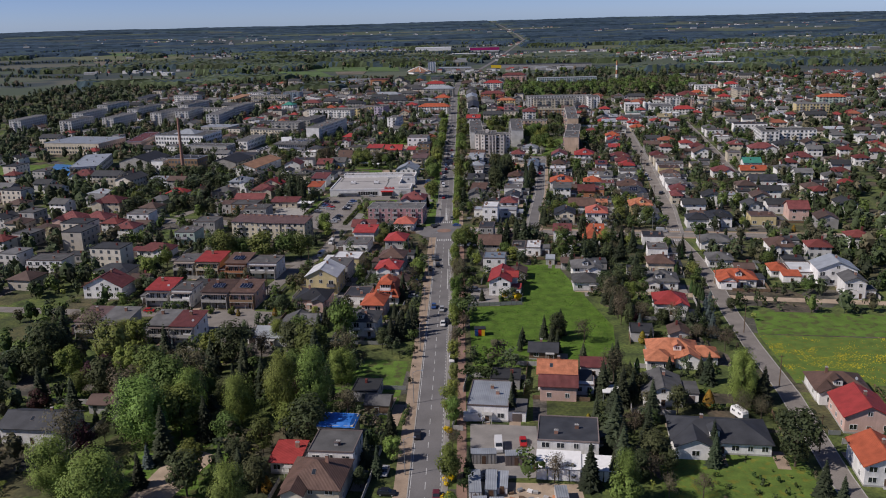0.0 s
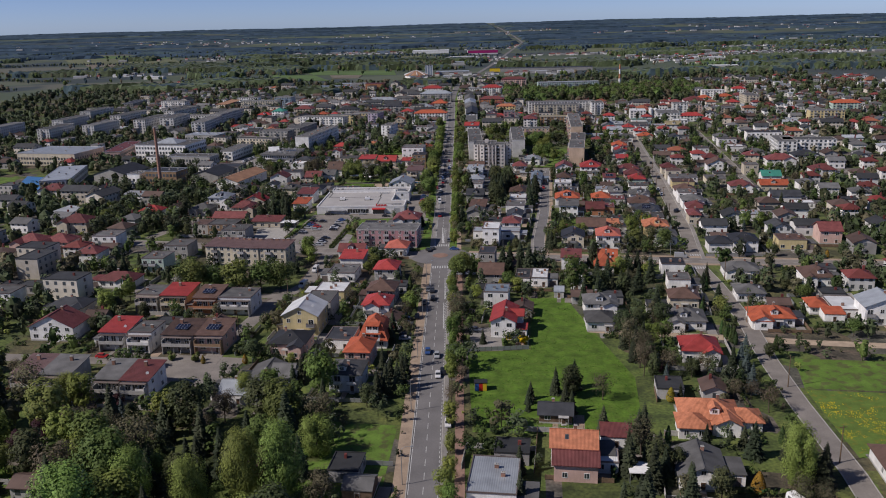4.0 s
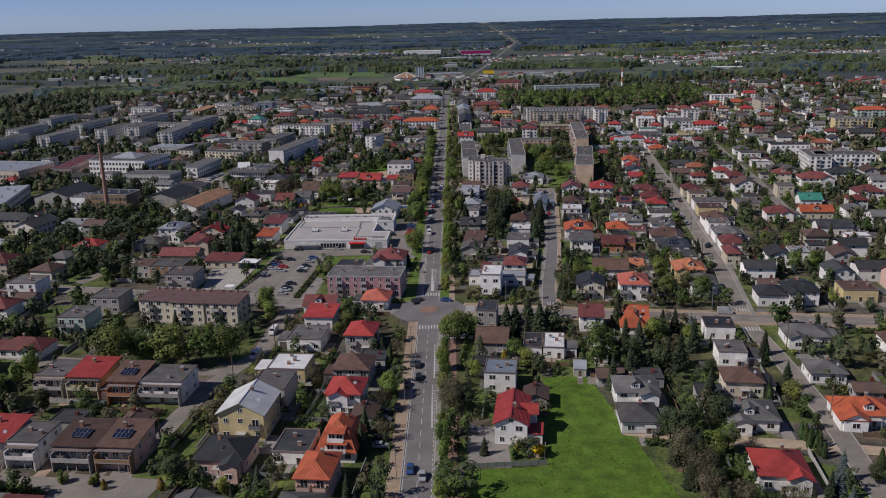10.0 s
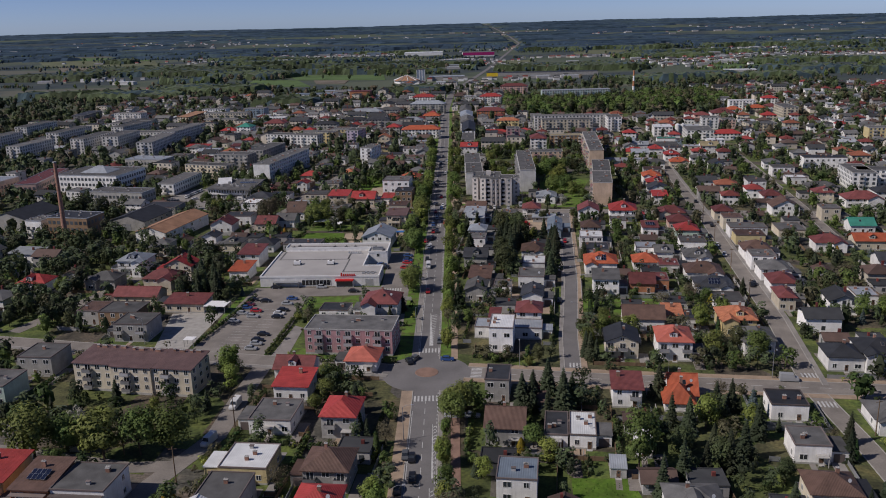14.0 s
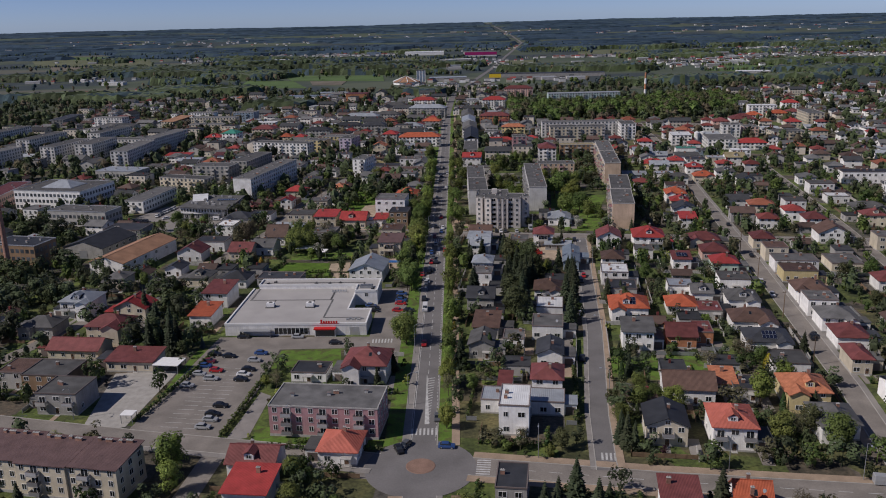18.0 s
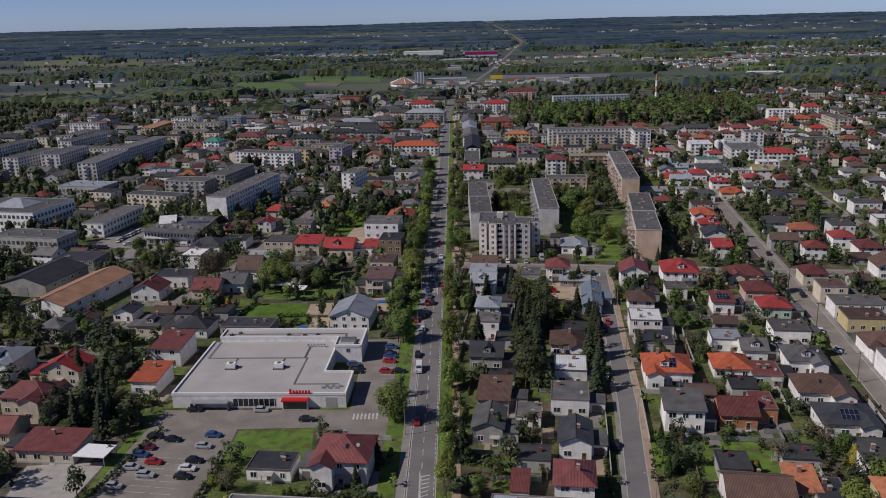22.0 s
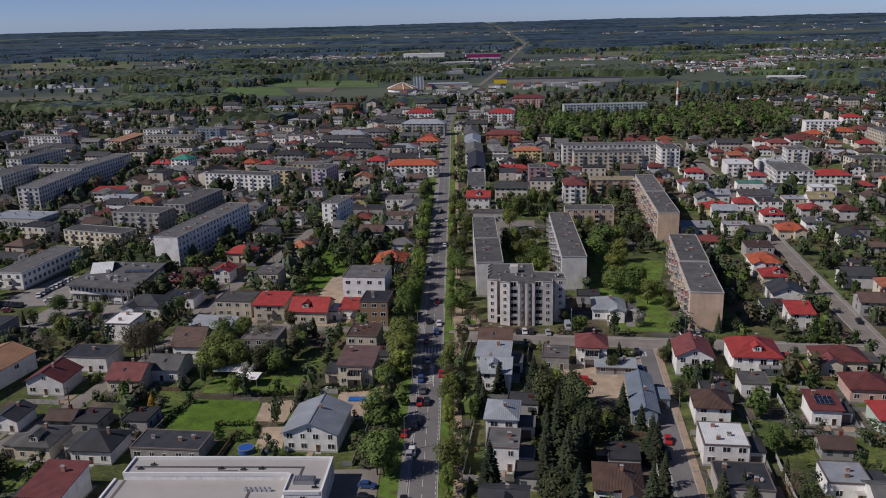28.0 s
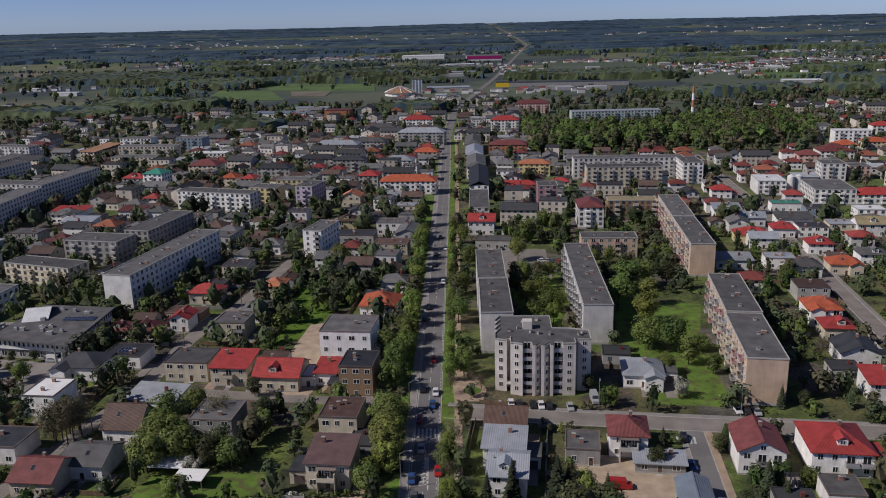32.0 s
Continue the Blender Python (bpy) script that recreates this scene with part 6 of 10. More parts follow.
# tenements, offices and works of the far town: front's middle, width, depth, turn, storeys, walls, roof, shape
for bx, by, bw, bd, tn, fl, wl, rl, kind, sides in (
    (-234.6, 806, 12.5, 54, -2, 5, "g", "g", "F", 2), (-236, 868, 12, 60, -9, 5, "g", "g", "F", 2), (-264, 888, 38, 12, -12, 4, "g", "g", "F", 1), (-277, 846, 14, 40, -6, 5, "g", "g", "F", 2),
    (-326, 985, 12, 62, -6, 3, "g", "g", "F", 2), (-398, 1066, 14, 54, 2, 3, "s", "k", "F", 2), (-340, 1088, 20, 12, -8, 2, "w", "m", "H", 1), (-272, 1028, 14, 30, -22, 3, "c", "x", "M", 2),
    (-225, 996, 35, 12, -8, 3, "c", "g", "F", 1), (-253, 1078, 27, 12, -8, 4, "w", "g", "F", 1), (-208, 1074, 22, 14, -10, 4, "u", "g", "F", 1), (-137, 918, 11, 11, -8, 2, "c", "o", "H", 1), (-124, 914, 9, 10, -8, 2, "w", "r", "H", 1),
    (-112, 936, 22, 11, -8, 3, "s", "k", "H", 1), (-92, 892, 19, 12, -8, 3, "y", "g", "F", 1), (-179, 1021, 28, 12, -8, 2, "w", "l", "F", 1), (-163, 953, 20, 14, -8, 3, "c", "m", "H", 1), (-47, 901, 12, 12, -8, 3, "s", "r", "H", 2),
    (-22, 880, 33, 13, -5, 3, "w", "o", "H", 2), (-14.5, 1004, 17, 12, -8, 2, "c", "o", "H", 1), (-33, 970, 20, 12, -8, 2, "w", "s", "H", 1), (-20, 1076, 38, 14, -9, 4, "s", "s", "H", 2), (-26, 1186, 29, 14, -8, 3, "w", "r", "H", 1),
    (-59, 1048, 24, 12, -9, 3, "s", "g", "H", 1), (-84, 1036, 34, 12, -9, 3, "c", "s", "H", 1), (-58, 1134, 28, 14, -9, 3, "w", "g", "H", 1), (-66, 962, 22, 11, -8, 3, "s", "k", "H", 1), (-92, 986, 26, 11, -8, 2, "s", "k", "H", 1),
    (19.5, 924, 12, 44, -2, 3, "w", "g", "H", 2), (20, 971, 12, 42, -2, 3, "c", "s", "H", 2), (20.5, 1020, 12, 46, -2, 3, "s", "g", "H", 2), (46, 1014, 28, 13, -8, 3, "e", "m", "H", 1), (58, 951, 14, 14, -8, 2, "w", "g", "H", 1),
    (39, 918, 14, 11, -8, 2, "w", "g", "F", 1), (57, 929, 20, 10, -8, 3, "y", "t", "H", 1), (42, 886, 24, 9, -2, 1, "c", "r", "H", 1), (69, 893, 10, 8, -8, 1, "c", "r", "H", 1), (53, 1146, 25, 15, -8, 4, "w", "r", "H", 1), (92, 1286, 36, 15, -8, 4, "p", "m", "H", 1),
    (296, 1052, 14, 24, -10, 4, "w", "g", "F", 2), (306, 1026, 26, 13, -10, 4, "w", "l", "F", 1), (267, 965, 22, 18, -8, 2, "w", "m", "H", 1), (231, 891, 14, 13, -8, 4, "w", "g", "F", 2), (248, 894, 12, 12, -8, 3, "p", "g", "F", 1),
    (204, 829, 21, 28, -8, 3, "w", "g", "F", 2), (225, 826, 21, 12, -6, 2, "w", "r", "H", 1), (205, 792, 13, 10, -8, 2, "w", "l", "F", 1), (267, 864, 25, 13, 4, 3, "c", "g", "F", 2), (327, 955, 14, 33, -6, 4, "c", "g", "F", 2),
    (312, 1002, 18, 12, -9, 2, "c", "o", "H", 1), (351, 1070, 16, 12, -9, 3, "w", "r", "H", 1), (301, 939, 13, 11, -8, 2, "c", "r", "H", 1), (243, 953, 14, 12, -8, 2, "p", "m", "H", 1), (286, 992, 15, 12, -8, 2, "w", "o", "H", 1), (330, 1010, 14, 12, -8, 2, "w", "m", "H", 1),
    (234, 622, 13, 30, -10, 4, "w", "g", "F", 2), (252, 628, 36, 13, -10, 4, "w", "g", "F", 1), (340, 800, 30, 12, -8, 4, "y", "g", "F", 1), (385, 860, 26, 12, -8, 4, "i", "o", "H", 1),
):
    block(bx, by, bw, bd, tn, fl, wl, rl, seen=("front", "side")[:sides], balconies=("front",) if kind == "F" and fl > 3 else (), roof=kind, label=f"{WALL_WORD[wl]} {fl}-storey town building with {SHAPE_WORD[kind]} {ROOF_WORD[rl]} roof")


def tower(x, y, turn):
    """The six-storey tower: a folded plan with fins, deep balcony recesses and a toothed side."""
    r = root("apartment_tower", x, y, turn, "pale six-storey tower block with finned, folded front", "building", "apartment blocks")
    TAKEN.append((x, y + 11, 18))
    hgt, step = 14.9, 2.38
    front = [(-13, 4), (-9.8, 3.2), (-9.8, 5.6), (-8.8, 5.6), (-8.8, 1.4), (-5.6, 0.4), (-5.6, 2.8), (-3.0, 2.8), (-3.0, 0.2), (-2.2, 0.2), (-0.6, 2.0), (-0.6, 0.2), (0.2, 0.2), (1.8, 2.0), (1.8, 0.2), (2.6, 0.2), (2.6, 2.8), (5.2, 2.8), (5.2, 0.6), (8.6, 0.8), (8.6, 4.2), (9.4, 4.2), (9.4, 3.6), (13, 3.8)]
    back = [(13, 10.5), (8, 12), (3, 12.4), (3, 22), (-11.6, 22)]
    teeth = [p for k in range(4) for p in ((-13, 18.6 - k * 3.4), (-11.6, 18.6 - k * 3.4))][:-1]
    plan = front + back + teeth
    s = Shape()
    for i, (a, b) in enumerate(plan):
        c, d = plan[(i + 1) % len(plan)]
        s.poly([(a, b, 0), (c, d, 0), (c, d, hgt), (a, b, hgt)])
    put("wall", s.mesh("wall", M_TOWER), r)
    top = put("roof", Shape().slab([(a, b, hgt + 0.06) for a, b in plan], 0.2).mesh("roof", ROOF["g"]), r, label="dark grey felt roof")
    for i, (a, b) in enumerate(plan):
        c, d = plan[(i + 1) % len(plan)]
        if math.hypot(c - a, d - b) > 3.0:
            n = Vector((d - b, a - c, 0)).normalized() * 0.16
            put("parapet", Shape().slab([(a, b, hgt + 0.42), (c, d, hgt + 0.42), (c - n.x, d - n.y, hgt + 0.42), (a - n.x, b - n.y, hgt + 0.42)], 0.5).mesh("parapet", M_CAP), r)
    for f in range(6):
        z = 0.7 + f * step
        for wx, wy, tn in ((-11.4, 3.6, -14), (-7.2, 0.9, -17), (-1.4, 1.1, 48), (1.0, 1.1, 48), (6.9, 0.7, 3), (11.2, 3.7, 3), (13, 7, 90)):
            put("window", window_mesh(1.2, 1.35), r, wx, wy, z + 0.65, tn)
        for wx in (-4.3, 3.9):
            bal = put("balcony", balcony_mesh(2.5, 2.0, M_RAIL), r, wx, 2.8, z)
            put("balcony_door", window_mesh(1.8, 2.0), bal, 0, 0, 0.05)
    put("entrance_canopy", Shape().box(-9.9, 1.8, 2.6, -7.6, 5.5, 2.85).mesh("entrance_canopy", M_CAP), r)
    for k, (px, py) in enumerate(((-9, 10), (-6.5, 12), (-3, 9), (-1, 8), (2, 7.5), (10, 7), (11, 8), (-5, 17), (-1, 18.5))):
        put("roof_vent", vent_mesh(), top, px, py, hgt + 0.06, 20 * k)
    put("roof_hut", Shape().box(-5.2, 11.5, hgt + 0.06, -2.6, 14, hgt + 2.4).mesh("roof_hut", M_TOWER), top)


M_TOWER = streaked(mat("warm_pale_concrete", (0.62, 0.575, 0.53), 0.9, vary=0.16, size=4.0))
tower(26.5, 609, -3)


def market(x, y, turn):
    """The supermarket: a broad low hall, a lower bay at its corner, a raised plant wing behind."""
    r = root("supermarket", x, y, turn, "low white supermarket hall with pale flat roof", "shop")
    TAKEN.extend([(x - 14, y + 20, 21), (x + 14, y + 20, 21), (x, y + 38, 14), (x - 22, y + 40, 12)])
    w, d, h = 47.0, 37.0, 3.8
    s = Shape()
    s.box(-w / 2, 0, 0, w / 2, 14.3, h)
    s.box(-w / 2, 14.304, 0, w / 2 - 8, d, h)
    put("wall", s.mesh("wall", WALL["w"]), r)
    s = Shape()
    s.box(-w / 2 + 0.4, 0.4, h, w / 2 - 0.4, 13.9, h + 0.12)
    s.box(-w / 2 + 0.4, 13.9, h, w / 2 - 8.4, d, h + 0.12)
    put("roof", s.mesh("roof", ROOF["q"]), r)
    for x0, y0, x1, y1 in ((-w / 2 - 0.1, -0.1, w / 2 + 0.1, 0.4), (w / 2 - 0.4, 0.4, w / 2 + 0.1, 14.3), (w / 2 - 8.4, 13.9, w / 2 - 0.4, 14.4), (w / 2 - 8.4, 14.4, w / 2 - 7.9, d), (-w / 2 - 0.1, 0.4, -w / 2 + 0.4, d)):
        put("parapet", Shape().box(x0, y0, h - 0.2, x1, y1, h + 0.55).mesh("parapet", M_FRAME), r)
    s = Shape()
    s.box(-w / 2 + 2, d + 0.004, 0, w / 2, d + 7, h + 1.3)
    s.box(w / 2 - 8, 29.9, 0, w / 2, d, h + 1.3)
    put("plant_wing", s.mesh("plant_wing", WALL["w"]), r)
    s = Shape()
    s.box(-w / 2 + 2.4, d + 0.4, h + 1.3, w / 2 - 0.4, d + 6.6, h + 1.42)
    s.box(w / 2 - 7.6, 30.3, h + 1.3, w / 2 - 0.4, d + 0.4, h + 1.42)
    put("plant_wing_roof", s.mesh("plant_wing_roof", ROOF["q"]), r)
    for x0, y0, x1, y1 in ((-w / 2 + 1.9, d - 0.05, w / 2 - 8, d + 0.3), (w / 2 - 8.1, 30.304, w / 2 - 7.8, d + 0.3), (-w / 2 + 1.9, d + 0.304, -w / 2 + 2.3, d + 6.6), (-w / 2 + 1.9, d + 6.6, w / 2 + 0.1, d + 7.1), (w / 2 - 0.4, 29.9, w / 2 + 0.1, d + 6.6), (w / 2 - 8.1, 29.8, w / 2 - 0.4, 30.3)):
        put("parapet", Shape().box(x0, y0, h + 1.1, x1, y1, h + 1.9).mesh("parapet", M_FRAME), r)
    # dark walkways on the roof, and the air plant
    for x0, y0, x1, y1 in ((-21.5, 24, 8.6, 24.7), (-21.5, 24.7, -20.8, 36.9), (8, 6, 8.6, 24), (8.6, 6, 20.7, 6.6), (7.2, 24.7, 7.9, 32.4), (-12.6, 18.7, -12, 24), (1.4, 18.7, 2, 24)):
        put("roof_walkway", Shape().box(x0, y0, h + 0.12, x1, y1, h + 0.15).mesh("roof_walkway", ROOF["g"]), r)
    for px in (-12.3, 1.6):
        g = put("air_unit", Shape().box(-1.3, -0.9, 0.3, 1.3, 0.9, 1.6).box(-1.6, -1.4, 0, 1.6, 1.4, 0.3, 1).tube(0, 0, 1.6, 1.75, 0.6, 0.6, 12, 1).mesh("air_unit", M_TENT, ROOF["g"]), r, px, 17.2, h + 0.12)
    for k in range(6):
        put("air_duct", Shape().box(-0.35, -0.3, 0, 0.35, 0.3, 0.7).tube(0, 0, 0.7, 1.0, 0.2, 0.2, 8, 1).mesh("air_duct", M_ALU, M_STEEL), r, 6.8 + k * 1.0, 32.7, h + 0.12)
        put("air_duct", MESHES.setdefault("duct2", Shape().box(-0.4, -0.3, 0, 0.4, 0.3, 0.5).mesh("air_duct", M_STEEL)), r, 16.8 + k * 0.9, 3.6 + k % 2, h + 0.12)
    for x0, y0, x1, y1 in ((-w / 2 + 3.4, d + 2.9, w / 2 - 6.2, d + 3.5), (w / 2 - 6.2, d - 1.5, w / 2 - 5.6, d + 3.5), (-1, d + 1.6, 3.4, d + 1.9)):
        put("roof_walkway", Shape().box(x0, y0, h + 1.42, x1, y1, h + 1.46).mesh("roof_walkway", ROOF["g"]), r)
    louvre = Shape().box(-2.3, -1.1, 0, 2.3, 1.1, 0.9)
    for k in range(9):
        louvre.box(-2.2 + k * 0.5, -1.05, 0.9, -1.95 + k * 0.5, 1.05, 1.1)
    put("cooling_plant", louvre.mesh("cooling_plant", M_STEEL), r, w / 2 - 4.4, 34.2, h + 1.42)
    for px, py in ((-18.5, d + 2.2), (-16.2, d + 3.9), (-0.5, d + 2.4), (4.6, d + 2.0), (8.5, d + 2.4), (w / 2 - 1.8, 32.0)):
        put("roof_vent", Shape().box(-0.6, -0.25, 0, 0.6, 0.25, 0.35).tube(0.2, 0, 0.35, 0.7, 0.16, 0.16, 8).mesh("roof_vent", ROOF["k"]), r, px, py, h + 1.42)
    # shop front
    put("window_band", Shape().box(-7, -0.08, 0.6, 4.5, 0, 2.6).mesh("window_band", M_GLASS), r)
    for k in range(9):
        put("mullion", MESHES.setdefault("mullion", Shape().box(-0.06, -0.16, 0.6, 0.06, -0.081, 2.6).mesh("mullion", M_FRAME)), r, -7 + k * 1.4)
    put("entrance", Shape().box(6.5, -1.2, 0, 13.4, 0, 2.6).box(6.8, -1.25, 0.2, 13.1, -1.2, 2.35, 1).mesh("entrance", M_FRAME, M_GLASS), r)
    put("awning", Shape().box(6.4, -2.0, 2.6, 13.5, 0, 3.0).mesh("awning", M_RED), r, label="red awning over the entrance")
    sign = put("sign", Shape().box(8.2, -0.2, h + 0.35, 14.4, -0.11, h + 0.55).mesh("sign", M_RED), r, label="red shop sign as plain bars")
    for k in range(7):
        put("sign_bar", Shape().box(8.5 + k * 0.83, -0.25, h + 0.55, 8.5 + k * 0.83 + 0.58, -0.11, h + (1.7 if k == 0 else 1.3)).mesh("sign_bar", M_RED), sign)
    put("trolley_shelter", Shape().box(-18, -2.2, 2.2, -8, -0.2, 2.3).box(-18, -2.2, 0, -17.9, -0.2, 2.2).box(-8.1, -2.2, 0, -8, -0.2, 2.2).mesh("trolley_shelter", M_STEEL), r)
    put("shop_door", Shape().box(18, -0.06, 0, 21, 0, 3).mesh("shop_door", M_ALU), r)
    put("wing_window", window_mesh(1.2, 1.4), r, w / 2 - 4, 29.9, 3.2)


market(-51, 473, -2.5)
NOGO.append([(-78, 468), (-25, 468), (-25, 524), (-78, 524)])


def hall(x, y, w, d, turn, h, rc, wc, label, slope=0.3, name="hall"):
    """A plain shed-like hall by its middle, ridge along its depth."""
    r = root(name, x, y, turn, label, "hall")
    TAKEN.append((x, y, 0.5 * math.hypot(w, d)))
    s = Shape()
    c = [(-w / 2, -d / 2), (w / 2, -d / 2), (w / 2, d / 2), (-w / 2, d / 2)]
    for i in range(4):
        j = (i + 1) % 4
        q = [(*c[i], 0), (*c[j], 0), (*c[j], h)]
        if i % 2 == 0:
            q.append((0, c[i][1], h + w / 2 * slope))
        s.poly(q + [(*c[i], h)])
    put("wall", s.mesh("wall", WALL[wc]), r)
    put("roof", roof_shape("Y", w, d, h, slope, 0.4)[0].mesh("roof", ROOF[rc], M_GUTTER), r)
    put("gate", Shape().box(-2, -d / 2 - 0.08, 0, 2, -d / 2, 3.6).mesh("gate", M_STEEL), r)
    for k in range(4):
        put("window", window_mesh(1.8, 1.4), r, w / 2, (k - 1.5) * d / 5, h - 2.2, 90)
    return r


hall(-137, 565, 16, 40, -14, 5.5, "x", "w", "long white hall with a tan sheet roof")
hall(-224, 592, 24, 28, -12, 6, "k", "s", "broad grey industrial hall with dark roof")
hall(-160, 585, 20, 26, -13, 5, "k", "s", "long grey warehouse with dark roof")


def flat_hall(x, y, w, d, turn, h, wc, rc, label, name="hall"):
    """A flat-roofed public building with a window band, by its middle."""
    r = root(name, x, y, turn, label, "building")
    TAKEN.append((x, y, 0.5 * math.hypot(w, d)))
    put("wall", Shape().box(-w / 2, -d / 2, 0, w / 2, d / 2, h).mesh("wall", WALL[wc]), r)
    put("roof", roof_shape("F", w, d, h, 0)[0].mesh("roof", ROOF[rc], M_ALU), r)
    n = int(w / 2.4)
    s = Shape()
    for f in range(max(1, int(h / 3.4))):
        z = 1.0 + f * 3.4
        for k in range(n):
            p = (k + 0.5) * w / n - w / 2
            if x > -150:
                put("window", window_mesh(1.8, 1.6), r, p, -d / 2, z)
            else:
                s.box(p - 0.8, -d / 2 - 0.05, z, p + 0.8, -d / 2, z + 1.7)
        for k in range(int(d / 2.6)):
            p = (k + 0.5) * d / int(d / 2.6) - d / 2
            if x > -150:
                put("window", window_mesh(1.8, 1.6), r, w / 2, p, z, 90)
            else:
                s.box(w / 2, p - 0.8, z, w / 2 + 0.05, p + 0.8, z + 1.7)
    if s.v:
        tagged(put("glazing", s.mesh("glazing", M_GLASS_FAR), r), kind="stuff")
    for k in range(5):
        put("roof_vent", vent_mesh(), r, (k - 2) * w / 6, ((k * 7) % 5 - 2) * d / 7, h + 0.16)
    return r


def office_hall():
    """The long low hall with a wedge-shaped overhanging roof, a band of upright windows and plant on top."""
    r = root("hall", -128, 657, 0, "low grey public hall with overhanging flat roof and window bands", "building")
    TAKEN.append((-128, 657, 18))
    foot = [(-13.5, -12), (11, -17), (14, 13), (-10.5, 17)]
    s = Shape()
    for z0, z1, k, m in ((0, 3.2, 0.955, 1), (3.2, 6.4, 1.0, 0)):
        ring = [(x * k, y * k) for x, y in foot]
        for i in range(4):
            j = (i + 1) % 4
            s.poly([(*ring[i], z0), (*ring[j], z0), (*ring[j], z1), (*ring[i], z1)], m)
        s.poly([(*p, z0) for p in ring][::-1], m)
    put("wall", s.mesh("wall", WALL["w"], WALL["s"]), r)
    roof = put("roof", Shape().slab([(-14.6, -12.6, 6.9), (14.0, -21.0, 6.9), (15.0, 13.8, 6.9), (-11.0, 18.0, 6.9)], 0.5).mesh("roof", ROOF["g"]), r, label="dark grey felt roof with a wide overhang")
    for a, b, n in ((foot[0], foot[1], 15), (foot[1], foot[2], 20)):
        turn = math.degrees(math.atan2(b[1] - a[1], b[0] - a[0]))
        for i in range(n):
            f = (i + 0.5) / n
            x, y = a[0] + (b[0] - a[0]) * f, a[1] + (b[1] - a[1]) * f
            put("window", window_mesh(0.95, 1.7), r, x, y, 4.2, turn)
            if i % 2:
                put("shop_window", window_mesh(1.9, 2.0), r, x * 0.958, y * 0.958, 0.6, turn)
    for k in range(3):
        put("column", Shape().tube(8 + k * 2.6, -17.4 - k * 0.8, 0, 6.4, 0.22, 0.22, 10).mesh("column", M_CAP), r)
    put("roof_lantern", roof_shape("G", 7, 13, 6.9, 0.35)[0].mesh("roof_lantern", ROOF["l"], M_ALU), roof, -8.0, 8.0, 0, 12)
    for k in range(20):
        put("solar_panel", solar_mesh(), roof, 3 + (k % 10) * 1.06, 1.5 + (k // 10) * 1.8, 7.15)
    for k, (x, y) in enumerate(((-9, -6), (-6.4, -7), (-1, -5), (0.4, -8), (1.6, -4.5), (4, -11), (7, -9), (-4, 2), (8, 8), (3, 10), (-2, 12))):
        w = 1.0 + 0.5 * (k % 3)
        put("air_unit", Shape().box(-w / 2, -0.6, 0, w / 2, 0.6, 0.8 + 0.3 * (k % 2)).tube(0, 0, 0.8, 1.2, 0.35, 0.35, 8, 1).mesh("air_unit", M_CAP, M_ALU), roof, x, y, 6.9)
    return r


office_hall()
p = flat_hall(-222, 690, 43, 32, -13, 11, "w", "g", "stately white building with grey roof", "town_hall")
put("roof_lantern", roof_shape("H", 18, 14, 11.4, 0.45)[0].mesh("roof_lantern", ROOF["s"], M_GUTTER), p)
flat_hall(-259, 583, 18, 56, 12, 7, "w", "s", "long white school wing with zinc roof")
flat_hall(-303, 676, 50, 36, -13, 9, "c", "s", "broad cream sports hall with zinc roof")
flat_hall(-262, 694, 13, 56, 4, 8, "p", "m", "long salmon school building with maroon roof")
flat_hall(-184, 563, 22, 14, -13, 11, "b", "k", "brown brick boiler house with dark roof")
flat_hall(-203, 566, 9, 12, -13, 9, "w", "g", "white wing of the brick boiler house")
for bx, by, bw, bd, bh, rl in ( (-190, 640, 34, 14, 8, "g"), (-215, 760, 30, 16, 8, "s")):
    flat_hall(bx, by, bw, bd, -13, bh, "s" if bh < 9 else "p", rl, f"broad low building with {ROOF_WORD[rl]} roof")

# factory chimney
r = root("factory_chimney", -182, 545, 0, "tall banded brick factory chimney", "chimney")
s = Shape()
s.tube(0, 0, 0, 40, 1.25, 0.7, 14)
put("shaft", s.mesh("shaft", M_CHIM), r)
put("rim", Shape().tube(0, 0, 40, 40.6, 0.85, 0.85, 14).mesh("rim", M_CAP), r)
r = root("factory_chimney", 221, 1150, 0, "tall red and white banded chimney", "chimney")
for k in range(6):
    put("band", Shape().tube(0, 0, k * 6, k * 6 + 5.98, 1.7 - k * 0.12, 1.6 - k * 0.12, 12).mesh("band", WALL["e"] if k == 5 or k == 3 else WALL["w"]), r)

# two white silos beside the production hall
for sx, sy in ((195.8, 866.5), (200.6, 867.5)):
    r = root("silo", sx, sy, 0, "white round silo with a shallow cone on top", "silo", "silos")
    put("drum", Shape().tube(0, 0, 0, 8.5, 2.1, 2.1, 18).mesh("drum", WALL["w"]), r)
    put("cone", Shape().tube(0, 0, 8.5, 9.6, 2.2, 0.4, 18).mesh("cone", ROOF["l"]), r)

# ---- the farther town ----
KIND_FAR = (("H", "r", 0, 9.5, 9, 5.2), ("H", "m", 0, 9, 9, 5.2), ("F", "g", 2, 10, 10, 6), ("F", "g", 0, 9.5, 10, 6), ("G", "g", 0, 10, 9, 5), ("H", "b", 1, 10, 10, 4.4), ("G", "b", 2, 11, 9, 5), ("Y", "k", 0, 9, 11, 5), ("H", "g", 0, 10, 9, 4.5), ("F", "k", 1, 14, 10, 8.6), ("G", "g", 2, 16, 10, 6), ("M", "s", 0, 14, 9, 4), ("G", "k", 1, 18, 11, 8), ("H", "o", 1, 12, 10, 6), ("F", "k", 2, 8, 7, 3), ("G", "b", 2, 7, 6, 3))
ROOF_KEYS = list(FAR_ROOF)


